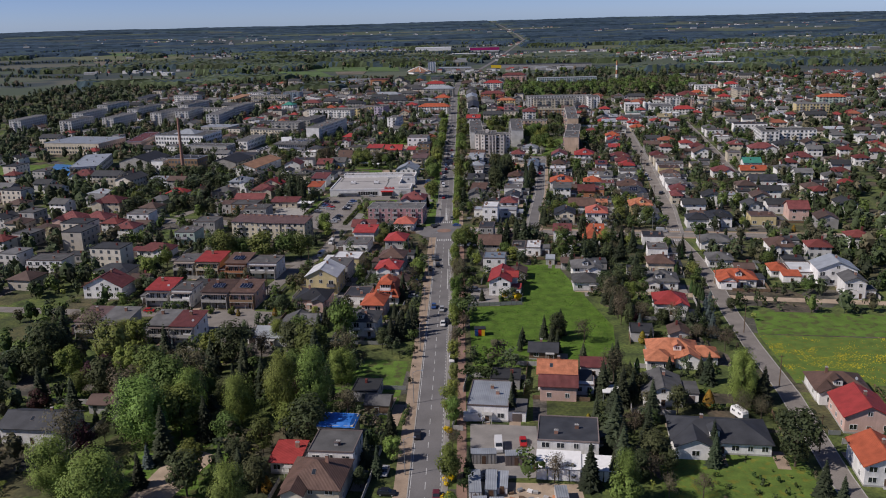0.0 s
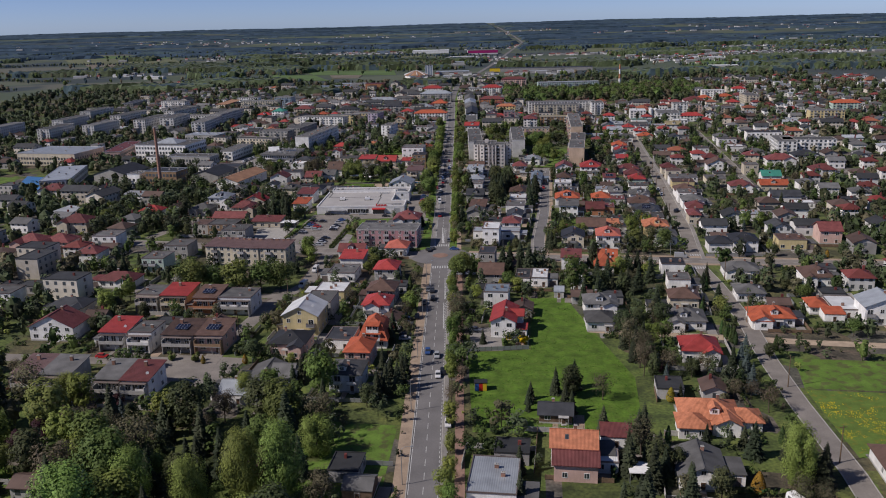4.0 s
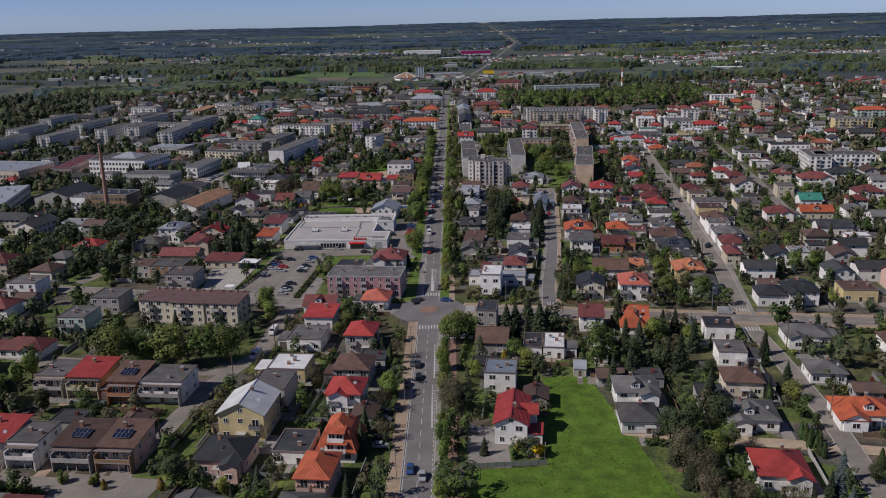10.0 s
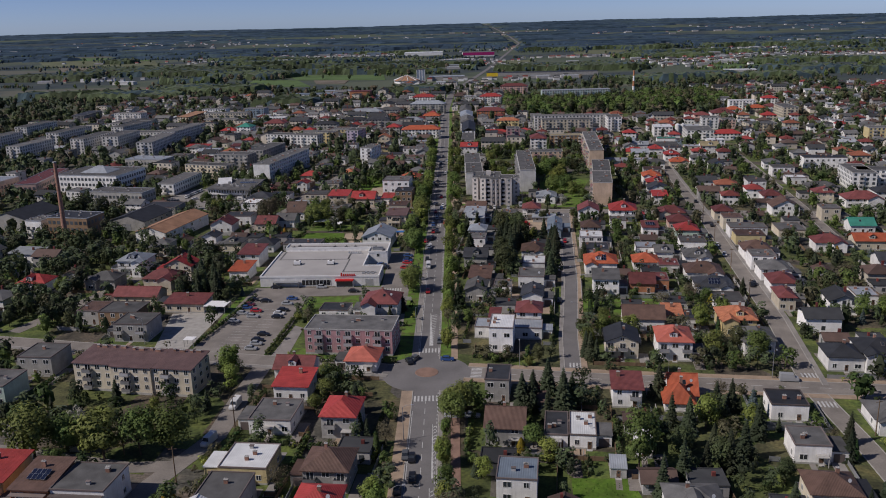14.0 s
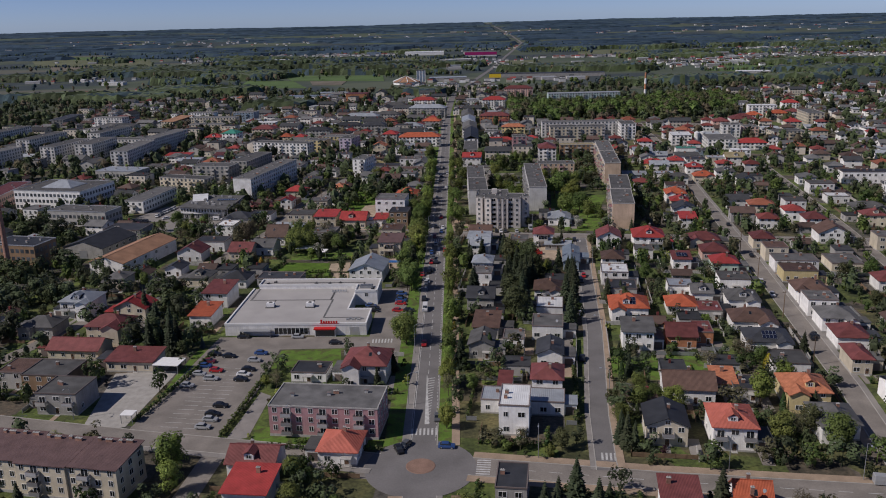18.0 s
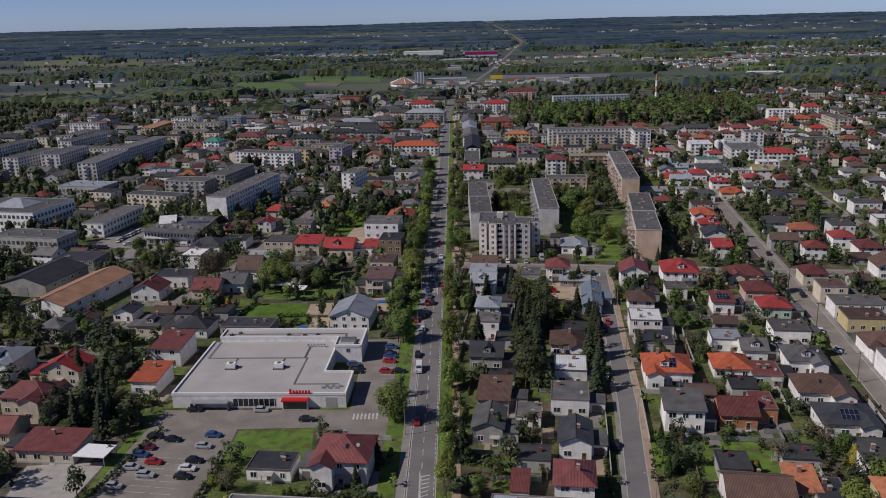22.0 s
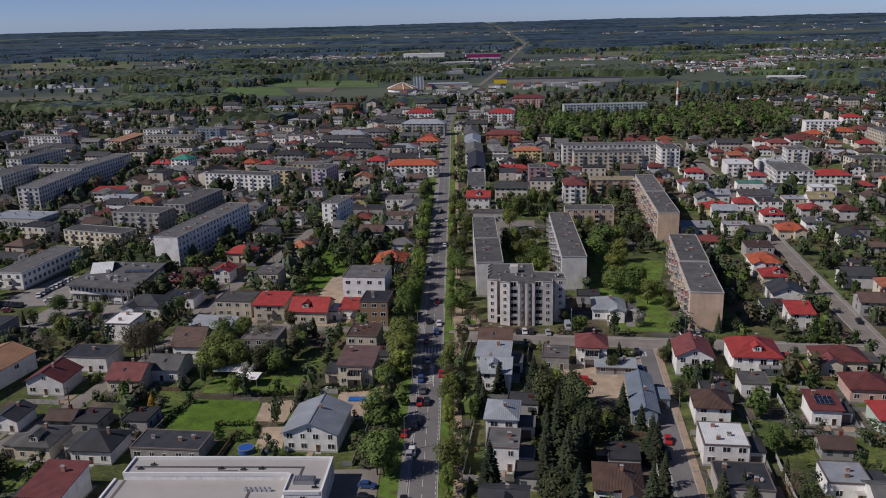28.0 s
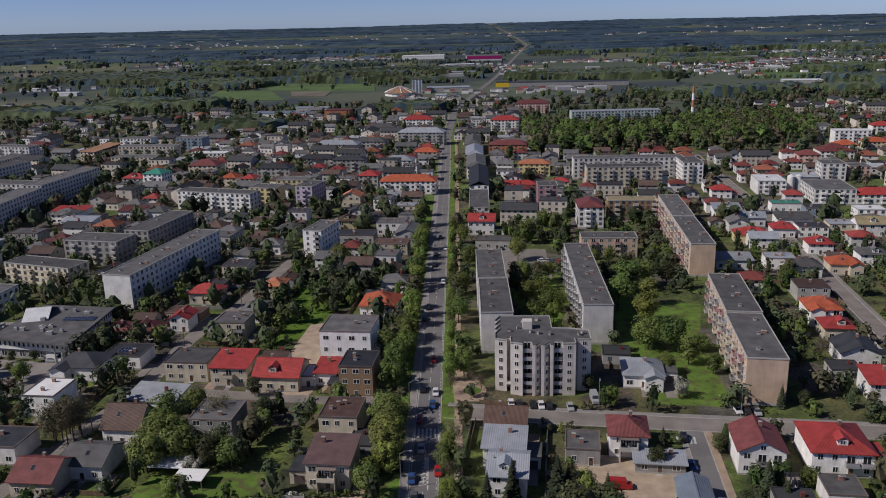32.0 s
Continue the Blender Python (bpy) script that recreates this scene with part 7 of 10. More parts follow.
def far_houses(name, spots, label):
    """Far houses with walls, roof, chimney and windows, joined."""
    out = Shape()
    for x, y, turn, i in spots:
        kind, rc, wall, w, d, e = KIND_FAR[i]
        s = Shape()
        s.box(-w / 2, -d / 2, 0, w / 2, d / 2, e, wall)
        slope = SLOPE[kind] * 0.85
        if kind == "Y":
            s.poly([(-w / 2, -d / 2, e), (w / 2, -d / 2, e), (0, -d / 2, e + w / 2 * slope)], wall)
        if kind == "G":
            for k in (-1, 1):
                s.poly([(k * w / 2, -d / 2, e), (k * w / 2, d / 2, e), (k * w / 2, 0, e + d / 2 * slope)], wall)
        r, h = roof_shape(kind, w, d, e, slope)
        n = len(s.v)
        s.v += r.v
        s.f += [tuple(n + q for q in f) for f in r.f]
        s.m += [4 + ROOF_KEYS.index(rc)] * len(r.f)
        s.box(w * 0.15, 0.3, e, w * 0.15 + 0.8, 0.9, e + h + 1.0, 4 + ROOF_KEYS.index("m"))
        glass = 4 + len(ROOF_KEYS)
        cols = max(2, int(w / 3))
        for f in range(1 if e < 4.7 else 2 if e < 8 else 3):
            for c in range(cols):
                p = (c + 0.5) * w / cols - w / 2
                s.box(p - 0.6, -d / 2 - 0.05, 1 + f * 2.8, p + 0.6, -d / 2, 2.4 + f * 2.8, glass)
            for k in (-1, 1):
                s.box(k * w / 2 - 0.05, -0.6, 1 + f * 2.8, k * w / 2 + 0.05, 0.6, 2.4 + f * 2.8, glass)
        c, q, n = math.cos(radians(turn)), math.sin(radians(turn)), len(out.v)
        out.v += [(x + a * c - b * q, y + a * q + b * c, z) for a, b, z in s.v]
        out.f += [tuple(n + k for k in f) for f in s.f]
        out.m += s.m
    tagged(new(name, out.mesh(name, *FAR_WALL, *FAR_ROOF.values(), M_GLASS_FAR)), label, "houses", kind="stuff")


rng = random.Random(21)
BOXES = ((-240, 640, -110, 800, 20), (-420, 560, -120, 980, 60), (110, 600, 420, 1000, 170), (-200, 780, 200, 1120, 230), (-420, 980, 60, 1330, 180), (230, 700, 620, 1330, 230), (-60, 1100, 75, 1500, 60), (100, 330, 330, 620, 85), (-300, 270, -125, 560, 60), (-110, 560, 110, 800, 40))
SPOTS = []
for x0, y0, x1, y1, count in BOXES:
    done = 0
    for _ in range(count * 14):
        x, y = rng.uniform(x0, x1), rng.uniform(y0, y1)
        i = rng.randrange(len(KIND_FAR))
        if x > 100 and i in (2, 3, 9, 10):
            i = rng.choice((0, 1, 1, 4, 5, 6, 7, 8, 8))
        if i in (0, 13) and rng.random() < (0.6 if x < 130 else 0.4):
            i = rng.choice((2, 4, 6, 8, 10) if x < 130 else (4, 5, 7, 8))
        rad = math.hypot(KIND_FAR[i][3], KIND_FAR[i][4]) / 2
        if (y > 1000 and 70 < x < 320) or (0 < x < 112 and 596 < y < 800) or (-62 < x < -22 and 635 < y < 725) or (-152 < x < -92 and 590 < y < 700) or (-82 < x < -14 and 535 < y < 602) or not free(x, y, rad * 0.8 + 0.4):
            continue
        SPOTS.append((x, y, (-12 if x < -60 else -8) + rng.choice((0, 0, 90)) + rng.uniform(-3, 3), i))
        TAKEN.append((x, y, rad * 0.9))
        done += 1
        if done >= count:
            break
far_houses("outer_houses", [p for p in SPOTS if p[1] < 800], "houses with varied roofs in the outer streets")
far_houses("town_houses", [p for p in SPOTS if p[1] >= 800], "crowded houses of the far town")


def villages():
    """Scattered far houses, a few metres each, as one mesh per colour."""
    r = random.Random(4)
    for rc, wc, share in (("r", 0, 0.14), ("g", 0, 1.0), ("k", 0, 0.8), ("m", 1, 0.35), ("s", 2, 0.3)):
        s = Shape()
        for cx, cy, sx, sy, n in ((-500, 2600, 330, 230, 46), (560, 1950, 190, 190, 70), (352, 2262, 110, 26, 44), (850, 2130, 230, 130, 80), (236, 1908, 50, 30, 12), (60, 2080, 110, 190, 34), (1320, 3150, 420, 260, 60), (-220, 2690, 200, 90, 34), (900, 2420, 240, 160, 40), (-700, 1790, 150, 50, 8), (450, 2900, 420, 160, 40), (-1000, 3900, 900, 300, 60), (800, 4050, 1200, 260, 70), (120, 1560, 120, 40, 14), (-560, 1470, 120, 60, 8)):
            for _ in range(int(n * share)):
                x, y = cx + r.gauss(0, 0.5) * sx, cy + r.gauss(0, 0.5) * sy
                z, w, d, e = rise(x, y), r.uniform(6, 10), r.uniform(6, 9), r.uniform(2.6, 4.2)
                if rc == "s":
                    w, d, e = w * 3.2, d * 2, 4.5
                s.box(x - w / 2, y - d / 2, z - 2, x + w / 2, y + d / 2, z + e, 0)
                h = 0.5 if rc == "s" else 2.2
                for k in (-1, 1):
                    q = [(x - w / 2, y + k * d / 2, z + e), (x + w / 2, y + k * d / 2, z + e), (x + w / 2, y, z + e + h), (x - w / 2, y, z + e + h)]
                    s.poly(q if k < 0 else q[::-1], 1)
        tagged(new("far_village", s.mesh("far_village", FAR_WALL[wc], FAR_ROOF[rc])), f"scattered far houses with {ROOF_WORD[rc]} roofs", "houses", kind="stuff")


villages()


def depot(x, y, w, d, h, turn, wall, roofing, label, band=None):
    r = root("warehouse", x, y, turn, label, "warehouse")
    r.location.z = rise(x, y)
    put("wall", Shape().box(-w / 2, -d / 2, 0, w / 2, d / 2, h).mesh("wall", wall), r)
    put("roof", Shape().box(-w / 2 - 0.2, -d / 2 - 0.2, h, w / 2 + 0.2, d / 2 + 0.2, h + 0.4).mesh("roof", roofing), r)
    if band:
        put("front_band", Shape().box(-w / 2, -d / 2 - 0.3, h * 0.35, w / 2, -d / 2, h).mesh("front_band", band), r)


M_MAGENTA = mat("magenta_sheet", (0.36, 0.02, 0.14), 0.5, vary=0.1)
depot(92, 2450, 84, 60, 11, 0, WALL["w"], ROOF["g"], "long far store with a magenta front", M_MAGENTA)
depot(180, 1640, 172, 22, 6, -6, WALL["s"], ROOF["k"], "long dark depot with a yellow end")
depot(85, 1651, 20, 22.4, 6.4, -6, M_YEL, ROOF["k"], "yellow end of the long depot")
depot(-57, 2600, 108, 70, 8, 0, WALL["w"], ROOF["l"], "broad pale far warehouse with light roof")
depot(-203, 2660, 40, 30, 8, 0, WALL["u"], ROOF["u"], "blue-grey far warehouse with flat roof")
depot(-408, 2350, 48, 24, 7, -3, WALL["w"], ROOF["l"], "long white shed in the fields")
depot(30, 2180, 60, 26, 6, 0, WALL["s"], ROOF["l"], "low pale hall before the far store")
depot(28, 1930, 52, 24, 6, 0, WALL["s"], ROOF["s"], "low grey hall beside the trunk road with a sheet roof")
depot(-39, 1572, 14, 12, 19, 0, WALL["w"], ROOF["g"], "white tower building at the town's edge")
for k in range(3):
    depot(-44.6 + k * 4.6, 1565.7, 1.6, 0.5, 18.5, 0, WALL["u"], ROOF["g"], "dark upright window strip of the white tower")
depot(4, 1590, 60, 26, 6, 0, WALL["s"], ROOF["s"], "low grey hall beside the white tower")
depot(-176, 1302, 58, 26, 6, -5, WALL["w"], ROOF["u"], "long pale hall with a blue-grey roof")
depot(-150, 1345, 40, 22, 6, -5, WALL["c"], ROOF["s"], "low cream hall with a sheet roof")
depot(486, 1556, 50, 24, 7, -12, WALL["s"], ROOF["l"], "long pale shed in the fields")
depot(560, 1900, 60, 20, 5, -12, WALL["w"], ROOF["l"], "long white shed in the fields")
depot(-676, 1772, 30, 14, 5, -6, WALL["w"], ROOF["l"], "long pale shed in the fields")
depot(-572, 1672, 40, 14, 5, -8, WALL["w"], ROOF["l"], "long pale shed in the fields")
depot(-110, 1266, 26, 18, 11, -6, WALL["e"], ROOF["m"], "tall brick hall with maroon roof")
# the round hall with a tent-like roof
r = root("round_hall", -62, 1545, 0, "round pale hall with a tent-like folded roof", "hall")
put("wall", Shape().tube(0, 0, 0, 4, 20, 20, 18).mesh("wall", WALL["w"]), r)
put("roof", Shape().tube(0, 0, 4, 12, 21.5, 1.5, 18).mesh("roof", ROOF["x"]), r)
for k in range(9):
    put("roof_rib", Shape().limb((21.7, 0, 4.1), (1.4, 0, 12.3), 0.9, 0.25, 4).mesh("roof_rib", ROOF["l"]), r, turn=40 * k)

# ---- garden plots: fences, paths, sheds and hedges ----
HEDGE = []


def plots():
    r = random.Random(17)
    fences = [Shape(), Shape(), Shape()]
    paths = [Shape(), Shape(), Shape()]
    sheds = []
    for x, y, w, d, turn in LOTS:
        if y > 720:
            continue
        c, s = math.cos(radians(turn)), math.sin(radians(turn))

        def at(u, v):
            return x + c * u - s * v, y + s * u + c * v

        wide, front, back = w / 2 + r.uniform(3, 5), -d / 2 - r.uniform(4.5, 6), d / 2 + r.uniform(8, 13)
        kind = r.randrange(3)
        for (u0, v0), (u1, v1) in (((-wide, front), (wide, front)), ((wide, front), (wide, back)), ((-wide, front), (-wide, back)), ((-wide, back), (wide, back))):
            style = r.random()
            if style < 0.22:
                continue
            long = math.hypot(u1 - u0, v1 - v0)
            n = int(long / 2.4)
            for i in range(n):
                a, b = at(u0 + (u1 - u0) * i / n, v0 + (v1 - v0) * i / n), at(u0 + (u1 - u0) * (i + 1) / n, v0 + (v1 - v0) * (i + 1) / n)
                m = ((a[0] + b[0]) / 2, (a[1] + b[1]) / 2)
                if not free(*m, 0.5) or not free(*a, 0.3) or not free(*b, 0.3):
                    continue
                if style > 0.72:
                    for k in range(3):
                        f = (k + 0.5) / 3
                        HEDGE.append((a[0] + (b[0] - a[0]) * f, a[1] + (b[1] - a[1]) * f, r.uniform(1.5, 2.4) if style > 0.85 else r.uniform(1.2, 1.6)))
                    continue
                dx, dy = (b[0] - a[0]), (b[1] - a[1])
                q = math.hypot(dx, dy)
                nx, ny = -dy / q * 0.05, dx / q * 0.05
                g = fences[kind]
                hgt = (1.25, 1.5, 1.3)[kind]
                g.slab([(a[0] + nx, a[1] + ny, hgt), (a[0] - nx, a[1] - ny, hgt), (b[0] - nx, b[1] - ny, hgt), (b[0] + nx, b[1] + ny, hgt)], hgt - 0.15)
                g.box(a[0] - 0.09, a[1] - 0.09, 0, a[0] + 0.09, a[1] + 0.09, hgt + 0.12)
        # path to the door, drive to the side
        g = paths[r.randrange(3)]
        for u0, u1, v0, v1 in ((-0.7, 0.7, front, -d / 2), (w / 2 + 0.3, w / 2 + 3.2, front, r.uniform(-d / 2, d / 2)), (-w / 2 - 0.2, w / 2 + 0.2, d / 2, d / 2 + r.uniform(1.5, 4))):
            if r.random() < 0.75:
                g.slab([(*at(u0, v0), 0.045), (*at(u1, v0), 0.045), (*at(u1, v1), 0.045), (*at(u0, v1), 0.045)], 0.1)
        for _ in range(r.choice((0, 1, 1, 2))):
            p = at(r.uniform(-wide + 2, wide - 2), back - r.uniform(1.5, 4))
            if free(*p, 3.2):
                sheds.append((*p, turn + r.choice((0, 90)), r.choice((14, 15))))
                TAKEN.append((*p, 3.4))
    for g, m, label in ((fences[0], M_WOOD, "brown wooden garden fences"), (fences[1], M_CAP, "grey concrete garden fences"), (fences[2], M_STEEL, "grey steel mesh garden fences")):
        tagged(new("garden_fence", g.mesh("garden_fence", m)), label, "fence", kind="stuff")
    for g, m, label in ((paths[0], M_PAVE_GREY, "grey paved garden paths"), (paths[1], M_PAVE, "tan paved garden paths"), (paths[2], M_ASPHALT_OLD, "pale concrete garden drives")):
        tagged(new("garden_path", g.mesh("garden_path", m)), label, "path", kind="stuff")
    far_houses("garden_sheds", sheds, "small sheds and garages in the gardens")


plots()
for x0, y0, x1, y1 in ((-54, 559.4, -18, 562), (-57.9, 404, -54.2, 440), (-54.0, 440, -54.6, 446), (-82.5, 414, -73, 462), (-46, 398.3, -16, 395.8), (-59.4, 542.6, -49, 542.2), (-49, 542.2, -47.9, 534.5), (-59.4, 542.6, -57.5, 535.4), (-57.5, 535.4, -50.5, 533.6), (-70.3, 558, -74.5, 538.5)):
    n = int(math.hypot(x1 - x0, y1 - y0) / 0.8)
    HEDGE += [(x0 + (x1 - x0) * i / n, y0 + (y1 - y0) * i / n, 1.3 + 0.3 * (i % 3)) for i in range(n)]

# ---- trees ----
def leaf_quad(s, c, n, size, rng, k=0):
    """One clump of leaves: an uneven triangle, turned about the normal n."""
    n = n.normalized()
    u = n.orthogonal().normalized()
    u.rotate(Matrix.Rotation(rng.uniform(0, 6.28), 3, n))
    v = n.cross(u)
    a, b = size * rng.uniform(0.6, 1.15), size * rng.uniform(0.5, 0.95)
    i = len(s.v)
    s.v += [tuple(c + u * a), tuple(c - u * a * 0.7 + v * b), tuple(c - u * a * 0.5 - v * b)]
    s.f.append((i, i + 1, i + 2))
    s.m.append(k)


def crown_broad(rng, count, high, wide, low, size, lumps=16, droop=0.0):
    """A crown of many leaf clumps gathered on uneven lumps, from height low to high."""
    s = Shape()
    mid, half = (high + low) / 2, (high - low) / 2
    balls = []
    for _ in range(lumps):
        z = rng.uniform(-0.85, 0.9)
        rad = math.sqrt(max(0.0, 1 - z * z)) * rng.uniform(0.3, 0.85)
        a = rng.uniform(0, 6.2832)
        balls.append((Vector((math.cos(a) * rad * wide, math.sin(a) * rad * wide, mid + z * half * 0.85)), rng.uniform(0.26, 0.46) * wide))
    for _ in range(count):
        c, r = rng.choice(balls)
        d = Vector((rng.gauss(0, 1), rng.gauss(0, 1), rng.gauss(0.25, 1))).normalized()
        p = c + d * r * rng.uniform(0.72, 1.08)
        p.z = max(p.z - droop * rng.random() * r, low * 0.8)
        out = p - Vector((0, 0, mid - half * 0.3))
        n = d * 0.8 + out * (0.7 / wide) + Vector((rng.uniform(-0.22, 0.22), rng.uniform(-0.22, 0.22), rng.uniform(-0.05, 0.35)))
        leaf_quad(s, p, n, size, rng)
    return s


def trunk_broad(rng, high, thick):
    s = Shape()
    p = Vector((0, 0, -0.2))
    q = Vector((rng.uniform(-0.2, 0.2), rng.uniform(-0.2, 0.2), high * 0.45))
    s.limb(p, q, thick, thick * 0.7, 7)
    for i in range(6):
        a = i * 1.05 + rng.uniform(-0.3, 0.3)
        e = q + Vector((math.cos(a) * high * 0.24, math.sin(a) * high * 0.24, high * rng.uniform(0.2, 0.36)))
        s.limb(q - Vector((0, 0, high * 0.06 * (i % 3))), e, thick * 0.45, thick * 0.12, 5)
    s.limb(q, q + Vector((0, 0, high * 0.4)), thick * 0.6, thick * 0.1, 5)
    return s


def crown_spruce(rng, high, wide, tiers, low=0.6):
    """Drooping branches in tiers, each a few narrow folded sprays, all springing from one stem."""
    s = Shape()
    last = None
    for t in range(tiers):
        f = t / (tiers - 1)
        z = low + (high - low) * f
        reach = wide * (1 - f) ** 0.85 * rng.uniform(0.85, 1.1) + 0.12
        n = max(5, int(13 * (1 - f * 0.6)))
        off = rng.uniform(0, 6.28)
        stem = len(s.v)
        s.v.append((0, 0, z))
        for b in range(n):
            a = off + b * 6.2832 / n + rng.uniform(-0.2, 0.2)
            d = Vector((math.cos(a), math.sin(a), 0))
            side = Vector((-d.y, d.x, 0))
            L = reach * rng.uniform(0.7, 1.12)
            drop = L * rng.uniform(0.25, 0.5)
            i = len(s.v)
            w = 0.26 * L + 0.12
            s.v += [tuple(d * L * 0.6 + side * w + Vector((0, 0, z - drop * 0.75))), tuple(d * L + Vector((0, 0, z - drop * 0.85))), tuple(d * L * 0.6 - side * w + Vector((0, 0, z - drop * 0.75))), tuple(d * L * 0.55 + Vector((0, 0, z - drop * 0.2)))]
            s.f += [(stem, i, i + 3), (i, i + 1, i + 3), (i + 1, i + 2, i + 3), (i + 2, stem, i + 3)]
            s.m += [0] * 4
        if last is not None:
            s.f.append((last, stem, stem + 4))
            s.m.append(0)
        last = stem
    return s


def crown_column(rng, high, wide, count, size):
    s = Shape()
    for _ in range(count):
        f = rng.random()
        r = wide * min(1.0, 1.3 * (1 - f) ** 0.6) * min(1, 0.5 + f * 3)
        a = rng.uniform(0, 6.2832)
        d = Vector((math.cos(a), math.sin(a), 0.5))
        leaf_quad(s, Vector((math.cos(a) * r, math.sin(a) * r, 0.15 + f * high)), d, size, rng)
    return s


TREE = {}


def tree_kinds():
    rng = random.Random(11)

    def make(key, crown, trunk, name, label, category, high):
        leaves = crown[0].mesh("crown", LEAF[crown[1]])
        r = new(name) if trunk else new(name, leaves)
        tagged(r, label, category)
        if trunk:
            put("trunk", trunk.mesh("trunk", M_BARK), r)
            put("crown", leaves, r)
        r.location = (0, -900, 0)
        TREE[key] = (r, high)

    for i in range(3):
        make(f"broad{i}", (crown_broad(rng, 2350, 9.5, 3.7 + 0.4 * i, 1.6, 0.33, 30), "broad"), trunk_broad(rng, 9, 0.2), "broadleaf_tree", "broadleaf tree in fresh spring green leaf", "tree", 9.5)
        make(f"lime{i}", (crown_broad(rng, 1950, 8.5, 2.8 + 0.4 * i, 1.2, 0.295, 28), "lime"), trunk_broad(rng, 8, 0.16), "maple_tree", "slender tree with bright lime-green spring leaves", "tree", 8.5)
        make(f"dark{i}", (crown_broad(rng, 2100, 9.5, 3.6, 1.4, 0.33, 28), "dark"), trunk_broad(rng, 9, 0.2), "garden_tree", "dense dark green garden tree", "tree", 9.5)
        make(f"spruce{i}", (crown_spruce(rng, 12, 2.8 + 0.35 * i, 28 + i, 0.3), "spruce"), None, "spruce_tree", "tall dark green spruce with drooping branches", "tree", 12)
        make(f"bare{i}", (crown_broad(rng, 1300, 7.5, 3.2, 1.8, 0.17, 28), "bare"), trunk_broad(rng, 8, 0.16), "budding_tree", "brownish tree only just coming into leaf", "tree", 7.5)
    for i in range(2):
        make(f"willow{i}", (crown_broad(rng, 12500, 12, 4.3, 0.4, 0.19, 60, 0.8), "willow"), trunk_broad(rng, 11, 0.3), "willow_tree", "large pale green willow with hanging foliage", "tree", 12)
        make(f"thuja{i}", (crown_column(rng, 4.5, 0.75, 420, 0.26), "thuja"), None, "thuja", "narrow upright dark green thuja", "shrub", 4.5)
        make(f"bush{i}", (crown_broad(rng, 420, 2.2, 1.3, 0.2, 0.24, 9), "broad"), None, "bush", "rounded green garden bush", "shrub", 2.2)
        make(f"hedge{i}", (crown_broad(rng, 420, 2.0, 1.2, 0.2, 0.22, 9), "dark"), None, "bush", "dark green garden bush", "shrub", 2.0)
    make("blossom0", (crown_broad(rng, 800, 4.5, 2.3, 0.8, 0.22, 14), "blossom"), trunk_broad(rng, 4, 0.1), "fruit_tree", "small fruit tree in white blossom", "tree", 4.5)
    make("yellow0", (crown_broad(rng, 500, 2.4, 1.3, 0.2, 0.22, 9), "yellow"), None, "forsythia_bush", "forsythia bush in bright yellow flower", "shrub", 2.4)
    make("gold0", (crown_column(rng, 4.2, 1.3, 560, 0.26), "gold"), None, "golden_conifer", "golden yellow garden conifer", "shrub", 4.2)
    make("plum0", (crown_broad(rng, 1200, 6.5, 2.8, 1.2, 0.28, 14), "plum"), trunk_broad(rng, 6, 0.14), "plum_tree", "small plum tree with purple leaves", "tree", 6.5)
    make("blue0", (crown_spruce(rng, 8, 2.2, 20, 0.4), "blue"), None, "blue_spruce", "silver-blue spruce in a garden", "tree", 8)


tree_kinds()
VARIANTS = {"broad": 3, "lime": 3, "dark": 3, "spruce": 3, "bare": 3, "willow": 2, "thuja": 2, "bush": 2, "hedge": 2, "blossom": 1, "yellow": 1, "gold": 1, "plum": 1, "blue": 1}
FIRST = set()


def tree(kind, x, y, high, wide=1.0):
    """A tree of a kind at a place, high metres tall, its spread stretched by wide."""
    rng = random.Random(int(x * 53) * 31 + int(y * 59))
    key = f"{kind}{rng.randrange(VARIANTS[kind])}"
    proto, h = TREE[key]
    k = high / h
    m = Matrix.LocRotScale((x, y, 0), Euler((0, 0, rng.uniform(0, 6.28))), (k * wide, k * wide, k))
    if key not in FIRST:
        FIRST.add(key)
        proto.matrix_basis = m
        ob = proto
    else:
        ob = copy_thing(proto, Matrix())
        ob.matrix_basis = m
    return ob

